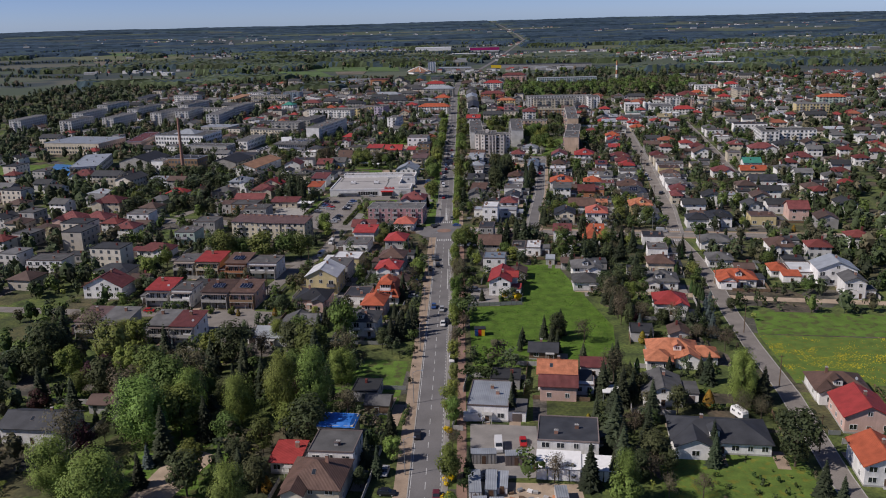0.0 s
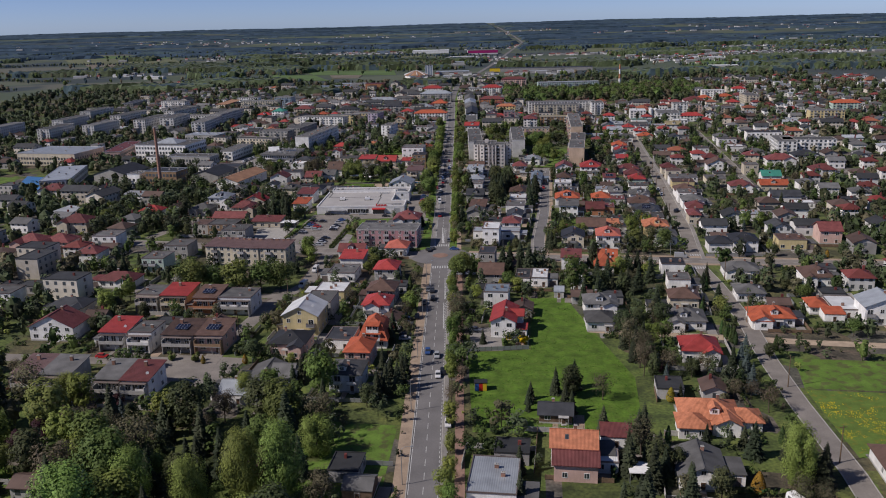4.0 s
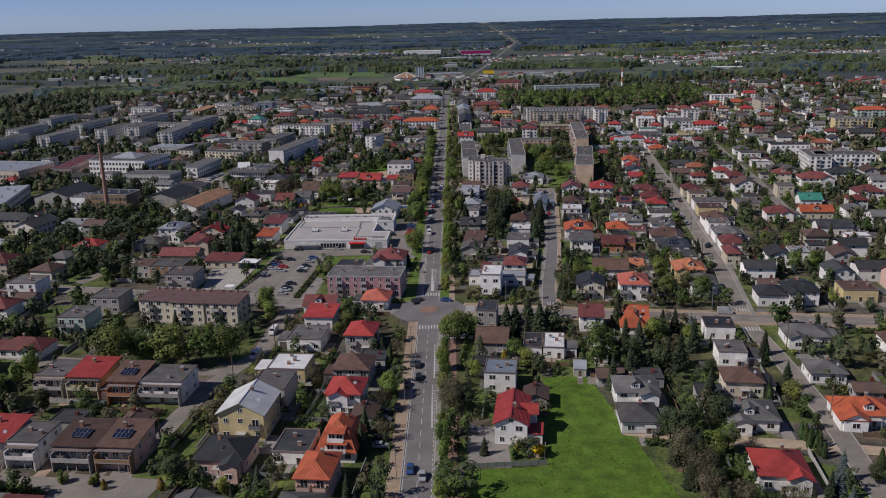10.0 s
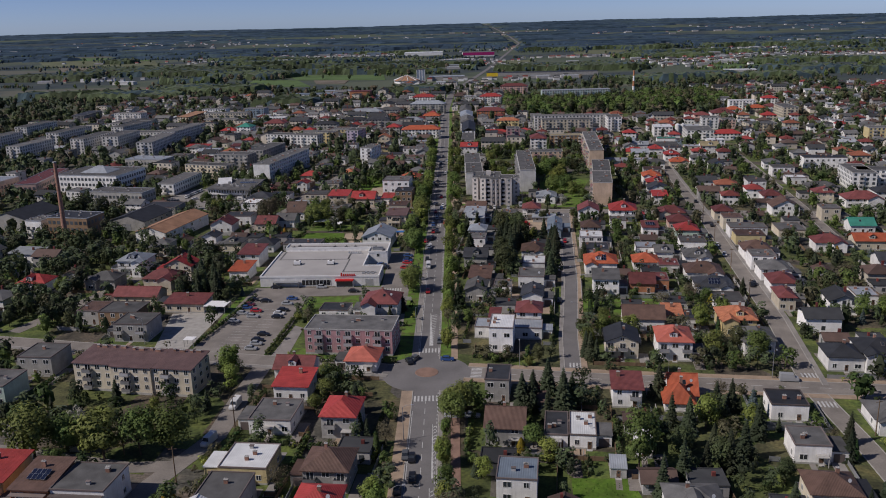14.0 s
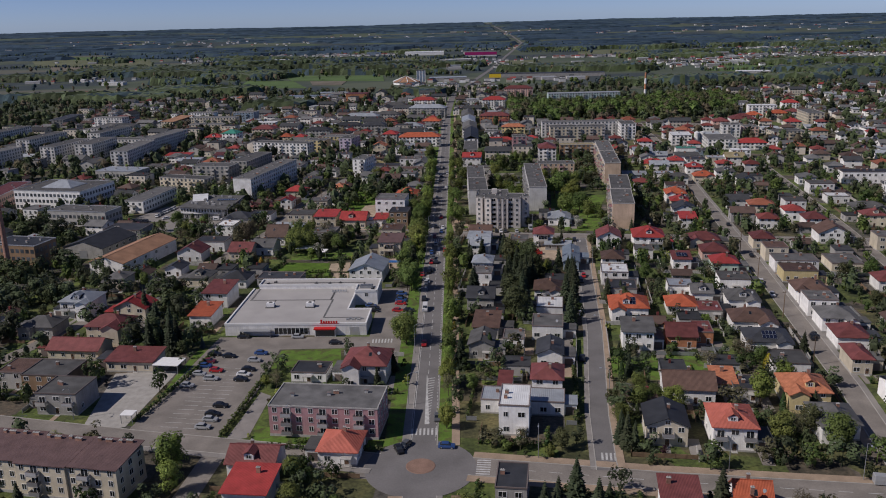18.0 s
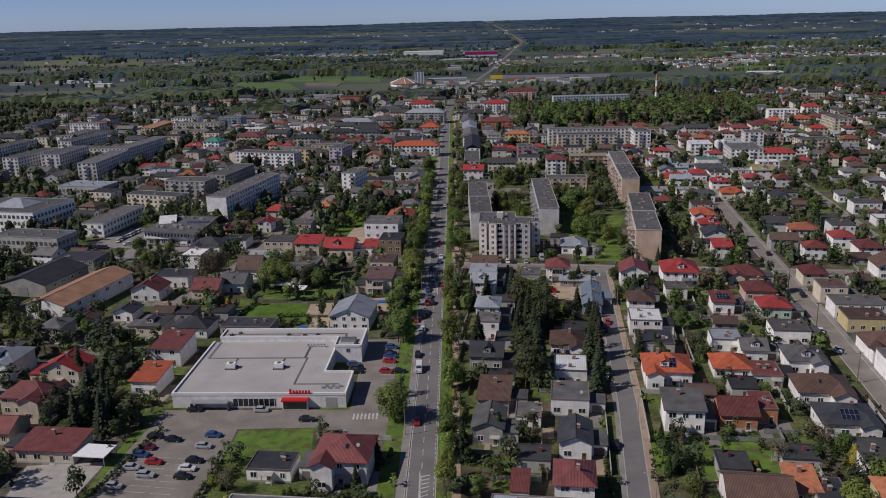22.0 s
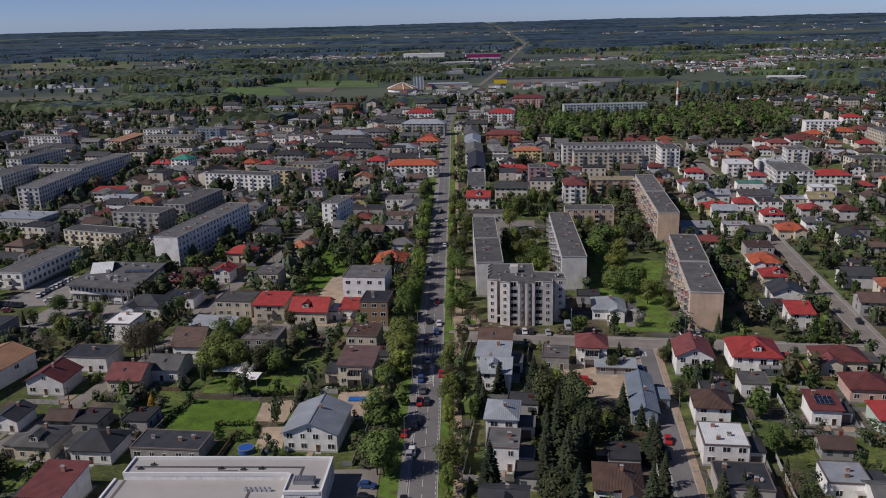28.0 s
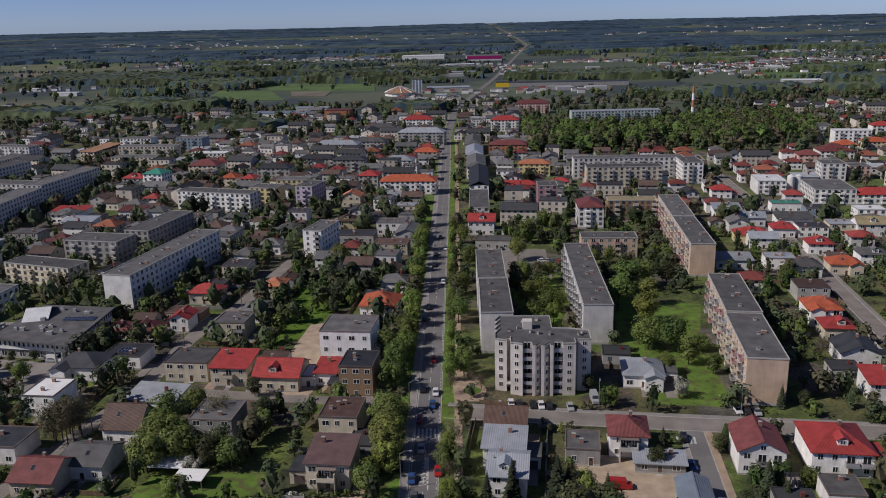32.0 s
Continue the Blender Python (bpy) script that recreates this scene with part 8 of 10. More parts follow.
# ---- trees that stand out ----
for kind, x, y, high, wide in (
    ("willow", -79, 184, 19.5, 1.0), ("willow", -79, 155, 16, 1.2), ("willow", -91.8, 163, 15, 0.95), ("willow", -47.6, 197, 20, 0.62), ("willow", -39.7, 198, 21, 0.66), ("willow", -58, 194, 15, 0.78), ("willow", -71, 196, 16, 0.74),
    ("willow", -50.6, 154, 13, 0.9), ("lime", -63.1, 169.7, 9.5, 1.0), ("dark", -99.4, 209, 13, 0.9), ("willow", 71.2, 200, 17, 0.6), ("dark", 73, 169, 14, 1.05), ("broad", -101.7, 344, 14, 1.05), ("broad", -84, 342, 13, 1.2), ("broad", -76, 344, 12, 1.0),
    ("broad", -69, 346, 12, 1.1), ("lime", -64.3, 387, 10.5, 1.0), ("broad", 41.8, 332, 15, 0.75), ("broad", 62, 640, 11, 1.1), ("broad", 71, 628, 9, 1.0), ("broad", 63, 622, 6.5, 1.0), ("lime", 66, 662, 11, 1.2), ("broad", 60, 676, 12, 1.2), ("broad", 72, 680, 10, 1.0), ("willow", 32.3, 155, 14, 0.6), ("dark", 29.4, 246, 9.5, 0.9),
    ("dark", -143.1, 636.0, 3.0, 1.0), ("dark", -139.7, 636.3, 3.0, 1.0), ("dark", -135.4, 635.0, 3.2, 1.0), ("lime", -130.6, 632.7, 3.4, 1.0), ("lime", -124.1, 624.0, 5.5, 1.0), ("spruce", -147.3, 620.6, 6, 1.0), ("dark", -143.2, 619.2, 6, 1.0), ("dark", -129.9, 609.4, 8.5, 1.0), ("spruce", -127.2, 611.4, 8, 1.0), ("dark", -123.9, 613.5, 6.5, 1.0), ("plum", -121.5, 615.6, 6, 1.0), ("bare", -124.7, 592.5, 7.5, 1.0), ("bare", -96.9, 589.1, 11, 1.0), ("bare", -95.2, 592.9, 10, 1.0), ("bare", -93.6, 594.8, 10, 1.0), ("broad", -69.7, 593.4, 11, 1.0), ("broad", -70.3, 585.8, 9, 1.0), ("broad", -65.8, 601.4, 8, 1.0),
    ("spruce", 50.6, 279.9, 11, 0.95), ("dark", 52.4, 276.9, 8.8, 0.6), ("bare", 51.0, 275.5, 12, 0.7), ("dark", 52.8, 272.5, 9.6, 0.6), ("spruce", 51.6, 270.0, 12.5, 0.95), ("dark", 53.4, 267.0, 10.0, 0.6), ("bare", 51.9, 264.9, 12, 0.7), ("dark", 53.7, 261.9, 9.6, 0.6), ("bare", 51.7, 259.0, 11, 0.7), ("dark", 53.5, 256.0, 8.8, 0.6), ("yellow", 15.1, 287.2, 2.6, 1.0), ("yellow", 19.9, 285.3, 3.2, 1.0), ("thuja", 84.2, 283.4, 4.2, 1.0), ("thuja", 84.5, 282.0, 4.2, 1.0), ("thuja", 84.9, 280.7, 4.2, 1.0), ("thuja", 83.4, 285.4, 4.2, 1.0), ("blue", 84.3, 270.8, 8, 1.0), ("spruce", 30.8, 251.8, 9, 1.0), ("spruce", 18.2, 245.7, 5.5, 1.0), ("willow", -59.4, 248.5, 9, 0.9), ("lime", -52.0, 246.8, 10, 0.9), ("spruce", -46.3, 249.3, 11, 0.9), ("spruce", -46.0, 259.5, 9, 0.9), ("spruce", -23.4, 248.4, 9, 0.9), ("spruce", -21.0, 249.7, 10, 0.9), ("spruce", -16.8, 254.3, 11, 0.9),
):
    tree(kind, x, y, high, wide)
    TAKEN.append((x, y, high * wide * 0.3))
tree("spruce", 75.1, 150.5, 9)
tree("lime", 31.1, 151.7, 10)
tree("yellow", -5.4, 155.9, 3.2)
tree("bare", 48.8, 156.5, 6)
tree("spruce", 74.0, 156.6, 9)
tree("bare", 41.7, 156.7, 6)
tree("dark", -46.7, 161.6, 9)
tree("dark", -24.3, 163.2, 5)
tree("dark", 37.2, 163.6, 8)
tree("yellow", -5.1, 163.8, 2.8)
tree("spruce", 33.3, 164.2, 14, 1.0)
tree("lime", -62.2, 165.3, 7)
tree("lime", -4.9, 165.4, 9, 0.75)
tree("dark", 43.9, 166.7, 7)
tree("spruce", -20.9, 167.9, 8)
tree("dark", -52.2, 168.9, 9)
tree("spruce", 34.2, 169.0, 13)
tree("spruce", 55.3, 169.8, 9)
tree("spruce", -23.7, 172.4, 8)
tree("lime", -17.8, 173.8, 6.5)
tree("spruce", 56.6, 175.4, 9)
tree("spruce", 33.7, 175.7, 15, 1.0)
tree("gold", 67.7, 177.7, 4)
tree("broad", -49.2, 179.1, 9)
tree("broad", -58.9, 185.0, 8)
tree("yellow", -4.9, 186.5, 2.6)
tree("lime", -43.9, 187.4, 9)
tree("spruce", 36.1, 188.0, 13)
tree("spruce", 46.1, 191.5, 12)
tree("spruce", -95.7, 194.8, 5)
tree("spruce", 11.2, 195.1, 9)
tree("dark", 53.5, 195.3, 8)
tree("lime", -4.9, 195.7, 9, 0.75)
tree("dark", -33.6, 196.2, 5)
tree("spruce", 47.4, 197.1, 9)
tree("gold", 62.3, 198.2, 5)
tree("spruce", 77.0, 200.2, 11)
tree("spruce", 43.5, 203.0, 9)
tree("lime", -74.4, 206.1, 11, 0.7)
tree("dark", 46.4, 206.3, 7)
tree("dark", 42.5, 206.5, 9)
tree("spruce", 36.6, 206.7, 10)
tree("broad", -50.5, 206.9, 11)
tree("lime", -69.4, 207.6, 8, 0.7)
tree("spruce", 12.1, 207.7, 8)
tree("spruce", -72.3, 209.5, 8)
tree("spruce", -56.0, 210.6, 12)
tree("spruce", -64.0, 211.0, 10)
tree("broad", -107.6, 212.8, 7)
tree("spruce", 42.1, 217.5, 13)
tree("spruce", 40.9, 217.6, 11)
tree("hedge", 0.8, 223.3, 2.5)
tree("plum", -104.5, 223.3, 8)
tree("dark", -95.5, 223.7, 10)
tree("dark", -131.5, 225.3, 9)
tree("bare", -87.7, 225.4, 9)
tree("spruce", 34.1, 225.8, 8)
tree("hedge", 7.6, 227.1, 2.5)
tree("spruce", -124.8, 229.1, 9)
tree("dark", -121.5, 233.2, 10)
tree("spruce", 28.0, 236.9, 7)
tree("spruce", 26.4, 238.3, 8)
tree("spruce", 16.9, 238.8, 4)
tree("gold", 55.1, 242.7, 4)
tree("spruce", 17.4, 243.0, 5)
tree("spruce", 57.8, 243.6, 5)
tree("bare", 37.4, 244.4, 8)
tree("spruce", -23.2, 246.8, 8)
tree("blue", 77.9, 246.9, 9)
tree("spruce", 71.5, 247.6, 8)
tree("spruce", 28.9, 248.1, 9)
tree("spruce", 25.3, 249.0, 8)
tree("spruce", -18.0, 251.2, 10)
tree("spruce", -20.3, 256.1, 9)
tree("blue", 79.7, 256.9, 8)
tree("spruce", 67.2, 260.0, 5)
tree("plum", 56.8, 260.4, 4)
tree("spruce", -16.1, 260.9, 8)
tree("lime", -3.4, 263.0, 8, 0.7)
tree("blue", 80.4, 263.4, 8)
tree("spruce", -23.0, 263.9, 8)
tree("dark", 91.3, 269.8, 5)
tree("spruce", -43.1, 270.2, 8)
tree("gold", -65.8, 274.1, 3)
tree("gold", -78.8, 274.7, 2.5)
tree("thuja", 95.3, 275.6, 5)
tree("bush", -81.5, 276.3, 3)
tree("dark", -63.6, 276.3, 7, 1.2)
tree("bush", -89.4, 278.1, 3)
tree("spruce", 56.2, 280.5, 9)
tree("bare", 63.6, 283.4, 7)
tree("bush", 13.6, 284.2, 2.6)
tree("yellow", 19.3, 284.9, 3)
tree("thuja", 85.9, 285.5, 4.5)
tree("spruce", 7.0, 286.1, 5)
tree("thuja", 85.2, 286.2, 4.5)
tree("lime", -2.7, 286.6, 9, 0.7)
tree("spruce", -22.2, 287.6, 9)
tree("thuja", 84.7, 287.6, 4.5)
tree("thuja", 84.1, 289.0, 4.5)
tree("thuja", 83.5, 290.1, 4.5)
tree("dark", 52.1, 290.6, 9)
tree("dark", 57.5, 293.8, 8)
tree("bare", -17.3, 294.1, 6)
tree("dark", 66.4, 297.0, 9)
tree("spruce", -22.3, 297.9, 8)
tree("dark", -123.4, 303.1, 6)
tree("bare", -1.0, 305.8, 9)
tree("spruce", 66.4, 306.4, 9)
tree("bare", -0.9, 308.1, 10)
tree("spruce", 67.0, 308.4, 11)
tree("bare", -19.0, 309.1, 7)
tree("bare", -23.0, 309.9, 5)
tree("spruce", 83.9, 311.5, 7)
tree("dark", -110.2, 314.0, 7)
tree("lime", -2.5, 316.4, 8, 0.7)
tree("spruce", 90.6, 316.8, 9)
tree("lime", -17.0, 317.2, 7)
tree("lime", -124.8, 318.1, 10)
tree("gold", -61.4, 318.8, 5)
tree("lime", -17.9, 319.4, 7)
tree("spruce", 44.1, 320.2, 11)
tree("gold", -61.4, 320.5, 5)
tree("dark", 72.2, 325.2, 6)
tree("spruce", 50.2, 326.5, 11)
tree("spruce", 55.9, 328.5, 9)
tree("spruce", 61.7, 330.5, 11)
tree("spruce", 4.8, 330.8, 6)
tree("dark", 60.7, 331.1, 8)
tree("spruce", 90.3, 333.6, 8)
tree("lime", -2.8, 334.4, 8, 0.7)
tree("spruce", 66.7, 335.0, 11)
tree("lime", 21.7, 335.7, 6, 1.3)
tree("lime", -123.9, 335.9, 9)
tree("lime", -2.7, 336.3, 8, 0.7)
tree("bush", 3.6, 336.5, 3)
tree("dark", 52.8, 337.2, 8)
tree("gold", 15.8, 340.4, 4)
tree("thuja", -18.5, 340.5, 6)
tree("spruce", 93.8, 341.2, 9)
tree("broad", 19.0, 343.0, 6, 1.2)
tree("spruce", 73.5, 344.7, 12)
tree("bare", -16.6, 345.0, 7)
tree("spruce", -21.0, 345.2, 8)
tree("broad", -94.8, 346.6, 10)
tree("broad", -95.6, 347.6, 8)
tree("lime", 62.7, 350.8, 9)
tree("spruce", 54.2, 351.4, 10)
tree("thuja", -23.9, 353.4, 6)
tree("broad", -0.4, 355.0, 9)
tree("blue", 75.7, 355.2, 9)
tree("spruce", 24.0, 356.1, 10)
tree("spruce", 67.2, 357.4, 10)
tree("spruce", 71.6, 358.9, 10)
tree("spruce", 28.6, 361.2, 13)
tree("spruce", 18.0, 361.7, 12)
tree("broad", 2.0, 361.9, 9)
tree("spruce", 20.5, 362.1, 11)
tree("spruce", -25.7, 364.0, 9)
tree("broad", -36.9, 364.6, 5)
tree("spruce", 31.4, 364.7, 10)
tree("spruce", 21.2, 365.2, 11)
tree("spruce", 55.2, 367.9, 11)
tree("spruce", -66.4, 368.0, 6)
tree("broad", -34.7, 372.1, 6)
tree("spruce", 26.0, 372.7, 11)
tree("lime", -62.5, 378.8, 8)
tree("lime", -65.4, 387.7, 8)
tree("plum", 49.3, 391.3, 2.6)
tree("broad", 90.3, 392.1, 9)
tree("bush", 22.9, 392.3, 3)
tree("spruce", 43.1, 393.9, 8)
tree("broad", 91.0, 395.0, 8)
tree("bush", 12.5, 395.0, 3)
tree("spruce", 41.5, 395.1, 10)
tree("broad", 78.7, 395.7, 8)
tree("plum", 13.8, 396.1, 2.5)
tree("bare", 81.4, 397.2, 8)
tree("spruce", 40.7, 398.1, 9)
tree("dark", 87.3, 400.1, 8)
tree("lime", -1.4, 406.5, 7)
tree("spruce", 93.4, 412.4, 6)
tree("lime", 57.5, 413.9, 7, 1.2)
tree("broad", 48.6, 414.3, 7)
tree("lime", 81.0, 416.2, 10)
tree("broad", 53.4, 417.0, 6)
tree("dark", 42.3, 417.4, 5)
tree("lime", 143.9, 423.3, 8)
tree("broad", 136.3, 423.8, 8)
tree("lime", -35.2, 426.9, 4)
tree("lime", 91.5, 427.6, 8)
tree("lime", -1.3, 430.2, 8)
tree("bare", -49.2, 431.4, 6)
tree("spruce", -21.0, 432.8, 6)
tree("spruce", -30.1, 433.2, 5)
tree("gold", 68.1, 435.4, 3)
tree("spruce", 50.8, 436.3, 7)
tree("gold", 91.1, 437.9, 5)
tree("bare", 74.5, 438.7, 6, 1.3)
tree("spruce", 61.8, 439.3, 5)
tree("broad", 90.2, 441.5, 6)
tree("spruce", -17.1, 443.0, 7)
tree("spruce", 105.6, 448.3, 8)
tree("dark", 137.4, 449.3, 9)
tree("broad", -0.4, 450.5, 8)
tree("spruce", 50.9, 451.1, 5)
tree("thuja", 11.9, 453.0, 7)
tree("dark", -83.6, 457.9, 5)
tree("spruce", -87.7, 460.1, 13)
tree("spruce", -94.6, 460.5, 13)
tree("dark", -82.8, 466.2, 6)
tree("spruce", -88.1, 466.5, 11)
tree("spruce", -94.3, 466.8, 12)
tree("broad", -16.1, 467.1, 8)
tree("broad", -14.8, 467.9, 8)
tree("spruce", -91.7, 471.7, 13)
tree("spruce", -97.9, 476.5, 13)
tree("spruce", 40.0, 477.8, 12)
tree("broad", 0.7, 482.5, 9)
tree("broad", -115.3, 486.6, 5)
tree("spruce", 42.6, 488.5, 12)
tree("lime", 23.2, 489.3, 8)
tree("thuja", 83.4, 489.5, 4)
tree("spruce", -107.0, 492.1, 12)
tree("spruce", 25.6, 494.0, 15)
tree("dark", 62.6, 497.2, 5)
tree("spruce", 41.5, 498.5, 13)
tree("spruce", 21.3, 499.7, 12)
tree("dark", 62.7, 502.1, 5)
tree("spruce", 57.1, 502.4, 9)
tree("spruce", 45.0, 502.9, 13)
tree("bare", 73.7, 504.7, 7)
tree("spruce", 62.5, 505.7, 7)
tree("dark", -149.1, 510.2, 8)
tree("spruce", 21.1, 510.4, 13)
tree("broad", -14.5, 516.7, 11)
tree("broad", -16.0, 517.3, 10)
tree("broad", 0.6, 518.9, 9)
tree("spruce", 47.6, 519.5, 12)
tree("spruce", 29.1, 520.4, 13)
tree("spruce", 47.1, 522.2, 12)
tree("spruce", 31.5, 523.3, 13)
tree("dark", -168.4, 530.0, 10)
tree("spruce", 33.8, 531.5, 10)
tree("spruce", 47.5, 534.8, 8)
tree("lime", 39.3, 535.2, 6)
tree("spruce", 27.5, 537.2, 13)
tree("broad", -17.7, 540.4, 10)
tree("spruce", 45.2, 545.5, 9)
tree("broad", 0.6, 550.2, 8)
tree("dark", 61.2, 551.4, 6)
tree("spruce", 118.0, 552.7, 7)
tree("spruce", 71.1, 555.5, 6)
tree("lime", 29.4, 558.0, 8)
tree("spruce", 25.8, 558.2, 9)
tree("spruce", 14.1, 558.9, 10)
tree("spruce", 68.3, 559.1, 9)
tree("bare", 25.7, 559.6, 9)
tree("spruce", 14.9, 560.0, 7)
tree("lime", -59.4, 560.5, 6)
tree("broad", -16.9, 560.7, 8)
tree("broad", 78.5, 562.0, 5)
tree("spruce", 10.7, 564.0, 8)
tree("lime", -59.1, 565.7, 4)
tree("broad", -17.4, 567.9, 6)
tree("gold", 95.0, 568.4, 5)
tree("dark", 47.6, 570.2, 6)
tree("blossom", -57.9, 571.9, 5)
tree("broad", 0.3, 572.1, 7)
tree("broad", -13.9, 573.1, 11)
tree("broad", -68.8, 573.5, 10, 1.1)
tree("broad", -49.3, 574.0, 8)
tree("dark", -54.6, 574.2, 9)
tree("dark", -70.6, 574.9, 8)
tree("broad", -62.0, 577.0, 10)
tree("dark", 63.8, 577.1, 5)
tree("spruce", 50.7, 577.7, 7)
tree("dark", -52.9, 578.5, 9)
tree("bare", 1.7, 579.7, 8)
tree("thuja", 65.9, 579.7, 6)
tree("broad", -13.8, 580.3, 10)
tree("spruce", -48.5, 581.7, 9)
tree("broad", -68.0, 585.0, 9, 1.2)
tree("bare", -92.8, 586.3, 12, 0.7)
tree("bare", -96.5, 586.9, 9)
tree("bare", -92.3, 588.6, 12, 0.7)
tree("bare", -95.7, 589.8, 11, 0.7)
tree("bare", -91.1, 590.5, 12, 0.7)
tree("bare", -98.3, 592.3, 10, 0.7)
tree("broad", -14.6, 593.3, 10)
tree("dark", -47.7, 595.6, 7)
tree("bare", -58.1, 596.3, 9)
tree("dark", 92.6, 599.1, 5)
tree("spruce", 86.9, 599.4, 7)
tree("lime", 43.4, 601.4, 6)
tree("blossom", 62.5, 606.6, 6)
tree("broad", -126.5, 607.3, 8)
tree("dark", 39.2, 611.9, 5)
tree("dark", -52.7, 612.8, 6)
tree("bare", 9.8, 613.4, 5)
tree("broad", -15.3, 614.6, 9)
tree("broad", 76.1, 621.2, 6)
tree("broad", 5.3, 623.0, 9)
tree("bare", 109.3, 627.5, 8)
tree("broad", -124.3, 627.7, 6)
tree("broad", -14.5, 628.0, 9)
tree("broad", -138.3, 628.9, 8)
tree("broad", -17.6, 635.1, 10)
tree("broad", 77.8, 637.8, 6)
tree("broad", 68.5, 638.3, 11, 1.2)
tree("dark", -127.0, 640.3, 4)
tree("dark", -134.2, 640.7, 4)
tree("broad", 60.4, 644.2, 7)
tree("bare", 111.8, 649.8, 8)
tree("broad", -13.2, 653.3, 8)
tree("lime", 31.7, 654.6, 8)
tree("broad", 28.5, 659.8, 9)
tree("spruce", -33.6, 663.6, 5)
tree("broad", 4.4, 666.6, 9)
tree("broad", 36.0, 675.8, 9)
tree("broad", 28.8, 682.1, 9)
tree("broad", 67.7, 695.2, 12, 1.3)
tree("broad", 5.9, 696.3, 9)
tree("broad", 128.5, 701.0, 8)
tree("broad", 75.4, 701.4, 10)
tree("broad", 30.1, 708.2, 9)
tree("dark", -21.5, 711.9, 8)
tree("broad", 100.4, 717.6, 8)
tree("spruce", -29.4, 727.5, 9)
tree("broad", 51.7, 729.2, 8)
tree("broad", 10.1, 732.4, 9)
tree("broad", -44.4, 736.7, 10)
tree("dark", -56.5, 737.6, 6)
tree("broad", 30.5, 739.1, 10)
tree("broad", 36.6, 765.9, 11)
tree("broad", 8.5, 768.3, 9)
tree("broad", 47.8, 796.5, 9)
tree("broad", -11.8, 802.1, 12)

# ---- street rows and gardens ----
for i in range(34):
    y = 432 + i * 10.4
    if abs(y - 604) > 10 and i % 7 != 4 and (y > 575 or i in (3, 8, 13)):
        tree("lime" if i % 3 else "broad", main_x(y) - 8.0 + (i * 7 % 5) * 0.22, y + (i * 5 % 3) * 1.5, 7.6 + (i * 5 % 4) * 1.1, 0.92)
for i in range(68):
    y = 152 + i * (13.1 if i < 18 else 9.3) - (0 if i < 18 else -68.4)
    if 372 < y < 404 or abs(y - 600) < 8 or y > 800 or (y > 400 and i % 6 == 3):
        continue
    tree("bare" if i % 5 == 2 else "broad" if i % 4 == 1 else "lime", main_x(y) + 5.9, y, (5.4 if y < 400 else 6.2) + (i * 3 % 5) * 0.6, 0.85 if y < 400 else 0.72)

rng = random.Random(5)
PICK = ["broad"] * 3 + ["dark"] * 4 + ["spruce"] * 7 + ["lime"] * 2 + ["bare"] * 3 + ["thuja"] * 2 + ["blossom", "gold", "blue"]
HIGH = {"broad": (4.5, 8), "dark": (4, 7.5), "spruce": (5, 11), "lime": (4, 7.5), "bare": (4, 7.5), "thuja": (3, 5.5), "blossom": (3, 5), "gold": (2.5, 4.5), "blue": (4, 7)}


def grove(count, x0, y0, x1, y1, kinds, low, high, room):
    """Fills free ground with trees of mixed kinds."""
    done = 0
    for _ in range(count * 12):
        x, y = rng.uniform(x0, x1), rng.uniform(y0, y1)
        if free(x, y, room):
            k = rng.choice(kinds)
            tree(k, x, y, rng.uniform(low, high) * (0.55 if k in ("thuja", "gold", "blossom", "plum") else 1))
            TAKEN.append((x, y, room * 0.9))
            done += 1
            if done >= count:
                break


TAKEN += [(24, 199, 8), (31, 204, 5), (19, 196, 5), (-24, 214, 7), (-24, 226, 7), (-20, 200, 5), (-56, 248, 7), (-47, 252, 6), (-50, 262, 5), (-31, 249, 5), (-36, 262, 4), (47, 240, 6), (47, 262, 6), (48, 282, 7)]
grove(56, -128, 160, -22, 262, ("broad", "dark", "dark", "spruce", "spruce", "spruce", "willow", "lime", "bare", "plum"), 9, 15, 2.5)
grove(26, 18, 160, 78, 225, ("spruce", "spruce", "dark", "bare", "thuja"), 6, 12, 2.0)
grove(16, 46, 225, 80, 300, ("spruce", "dark", "lime", "blue", "bare", "bare"), 4, 8, 2.0)
grove(9, 40, 335, 92, 372, ("spruce", "dark", "lime", "bare", "bare"), 4, 8, 2.2)
grove(8, 55, 618, 78, 690, ("broad", "broad", "dark", "bare"), 6, 11, 2.6)
grove(14, 24, 640, 42, 712, ("broad", "dark", "lime"), 6, 10, 2.4)
grove(8, 60, 695, 92, 740, ("broad", "dark", "bare", "spruce"), 6, 10, 2.4)
grove(20, 8, 480, 36, 560, ("spruce", "spruce", "dark"), 8, 14, 2.2)
made = 0
for _ in range(9000):
    y = rng.uniform(158, 560)
    half = 100 + 0.30 * (y - 158)
    x = rng.uniform(-half, half)
    k = rng.choice(PICK)
    if not free(x, y, 1.5 if k in ("thuja", "gold", "blossom") else 2.1):
        continue
    tree(k, x, y, rng.uniform(*HIGH[k]))
    TAKEN.append((x, y, 2.0))
    made += 1
    if made >= 120:
        break
for key, (proto, h) in TREE.items():
    if key not in FIRST:
        for o in (*proto.children_recursive, proto):
            bpy.data.objects.remove(o)


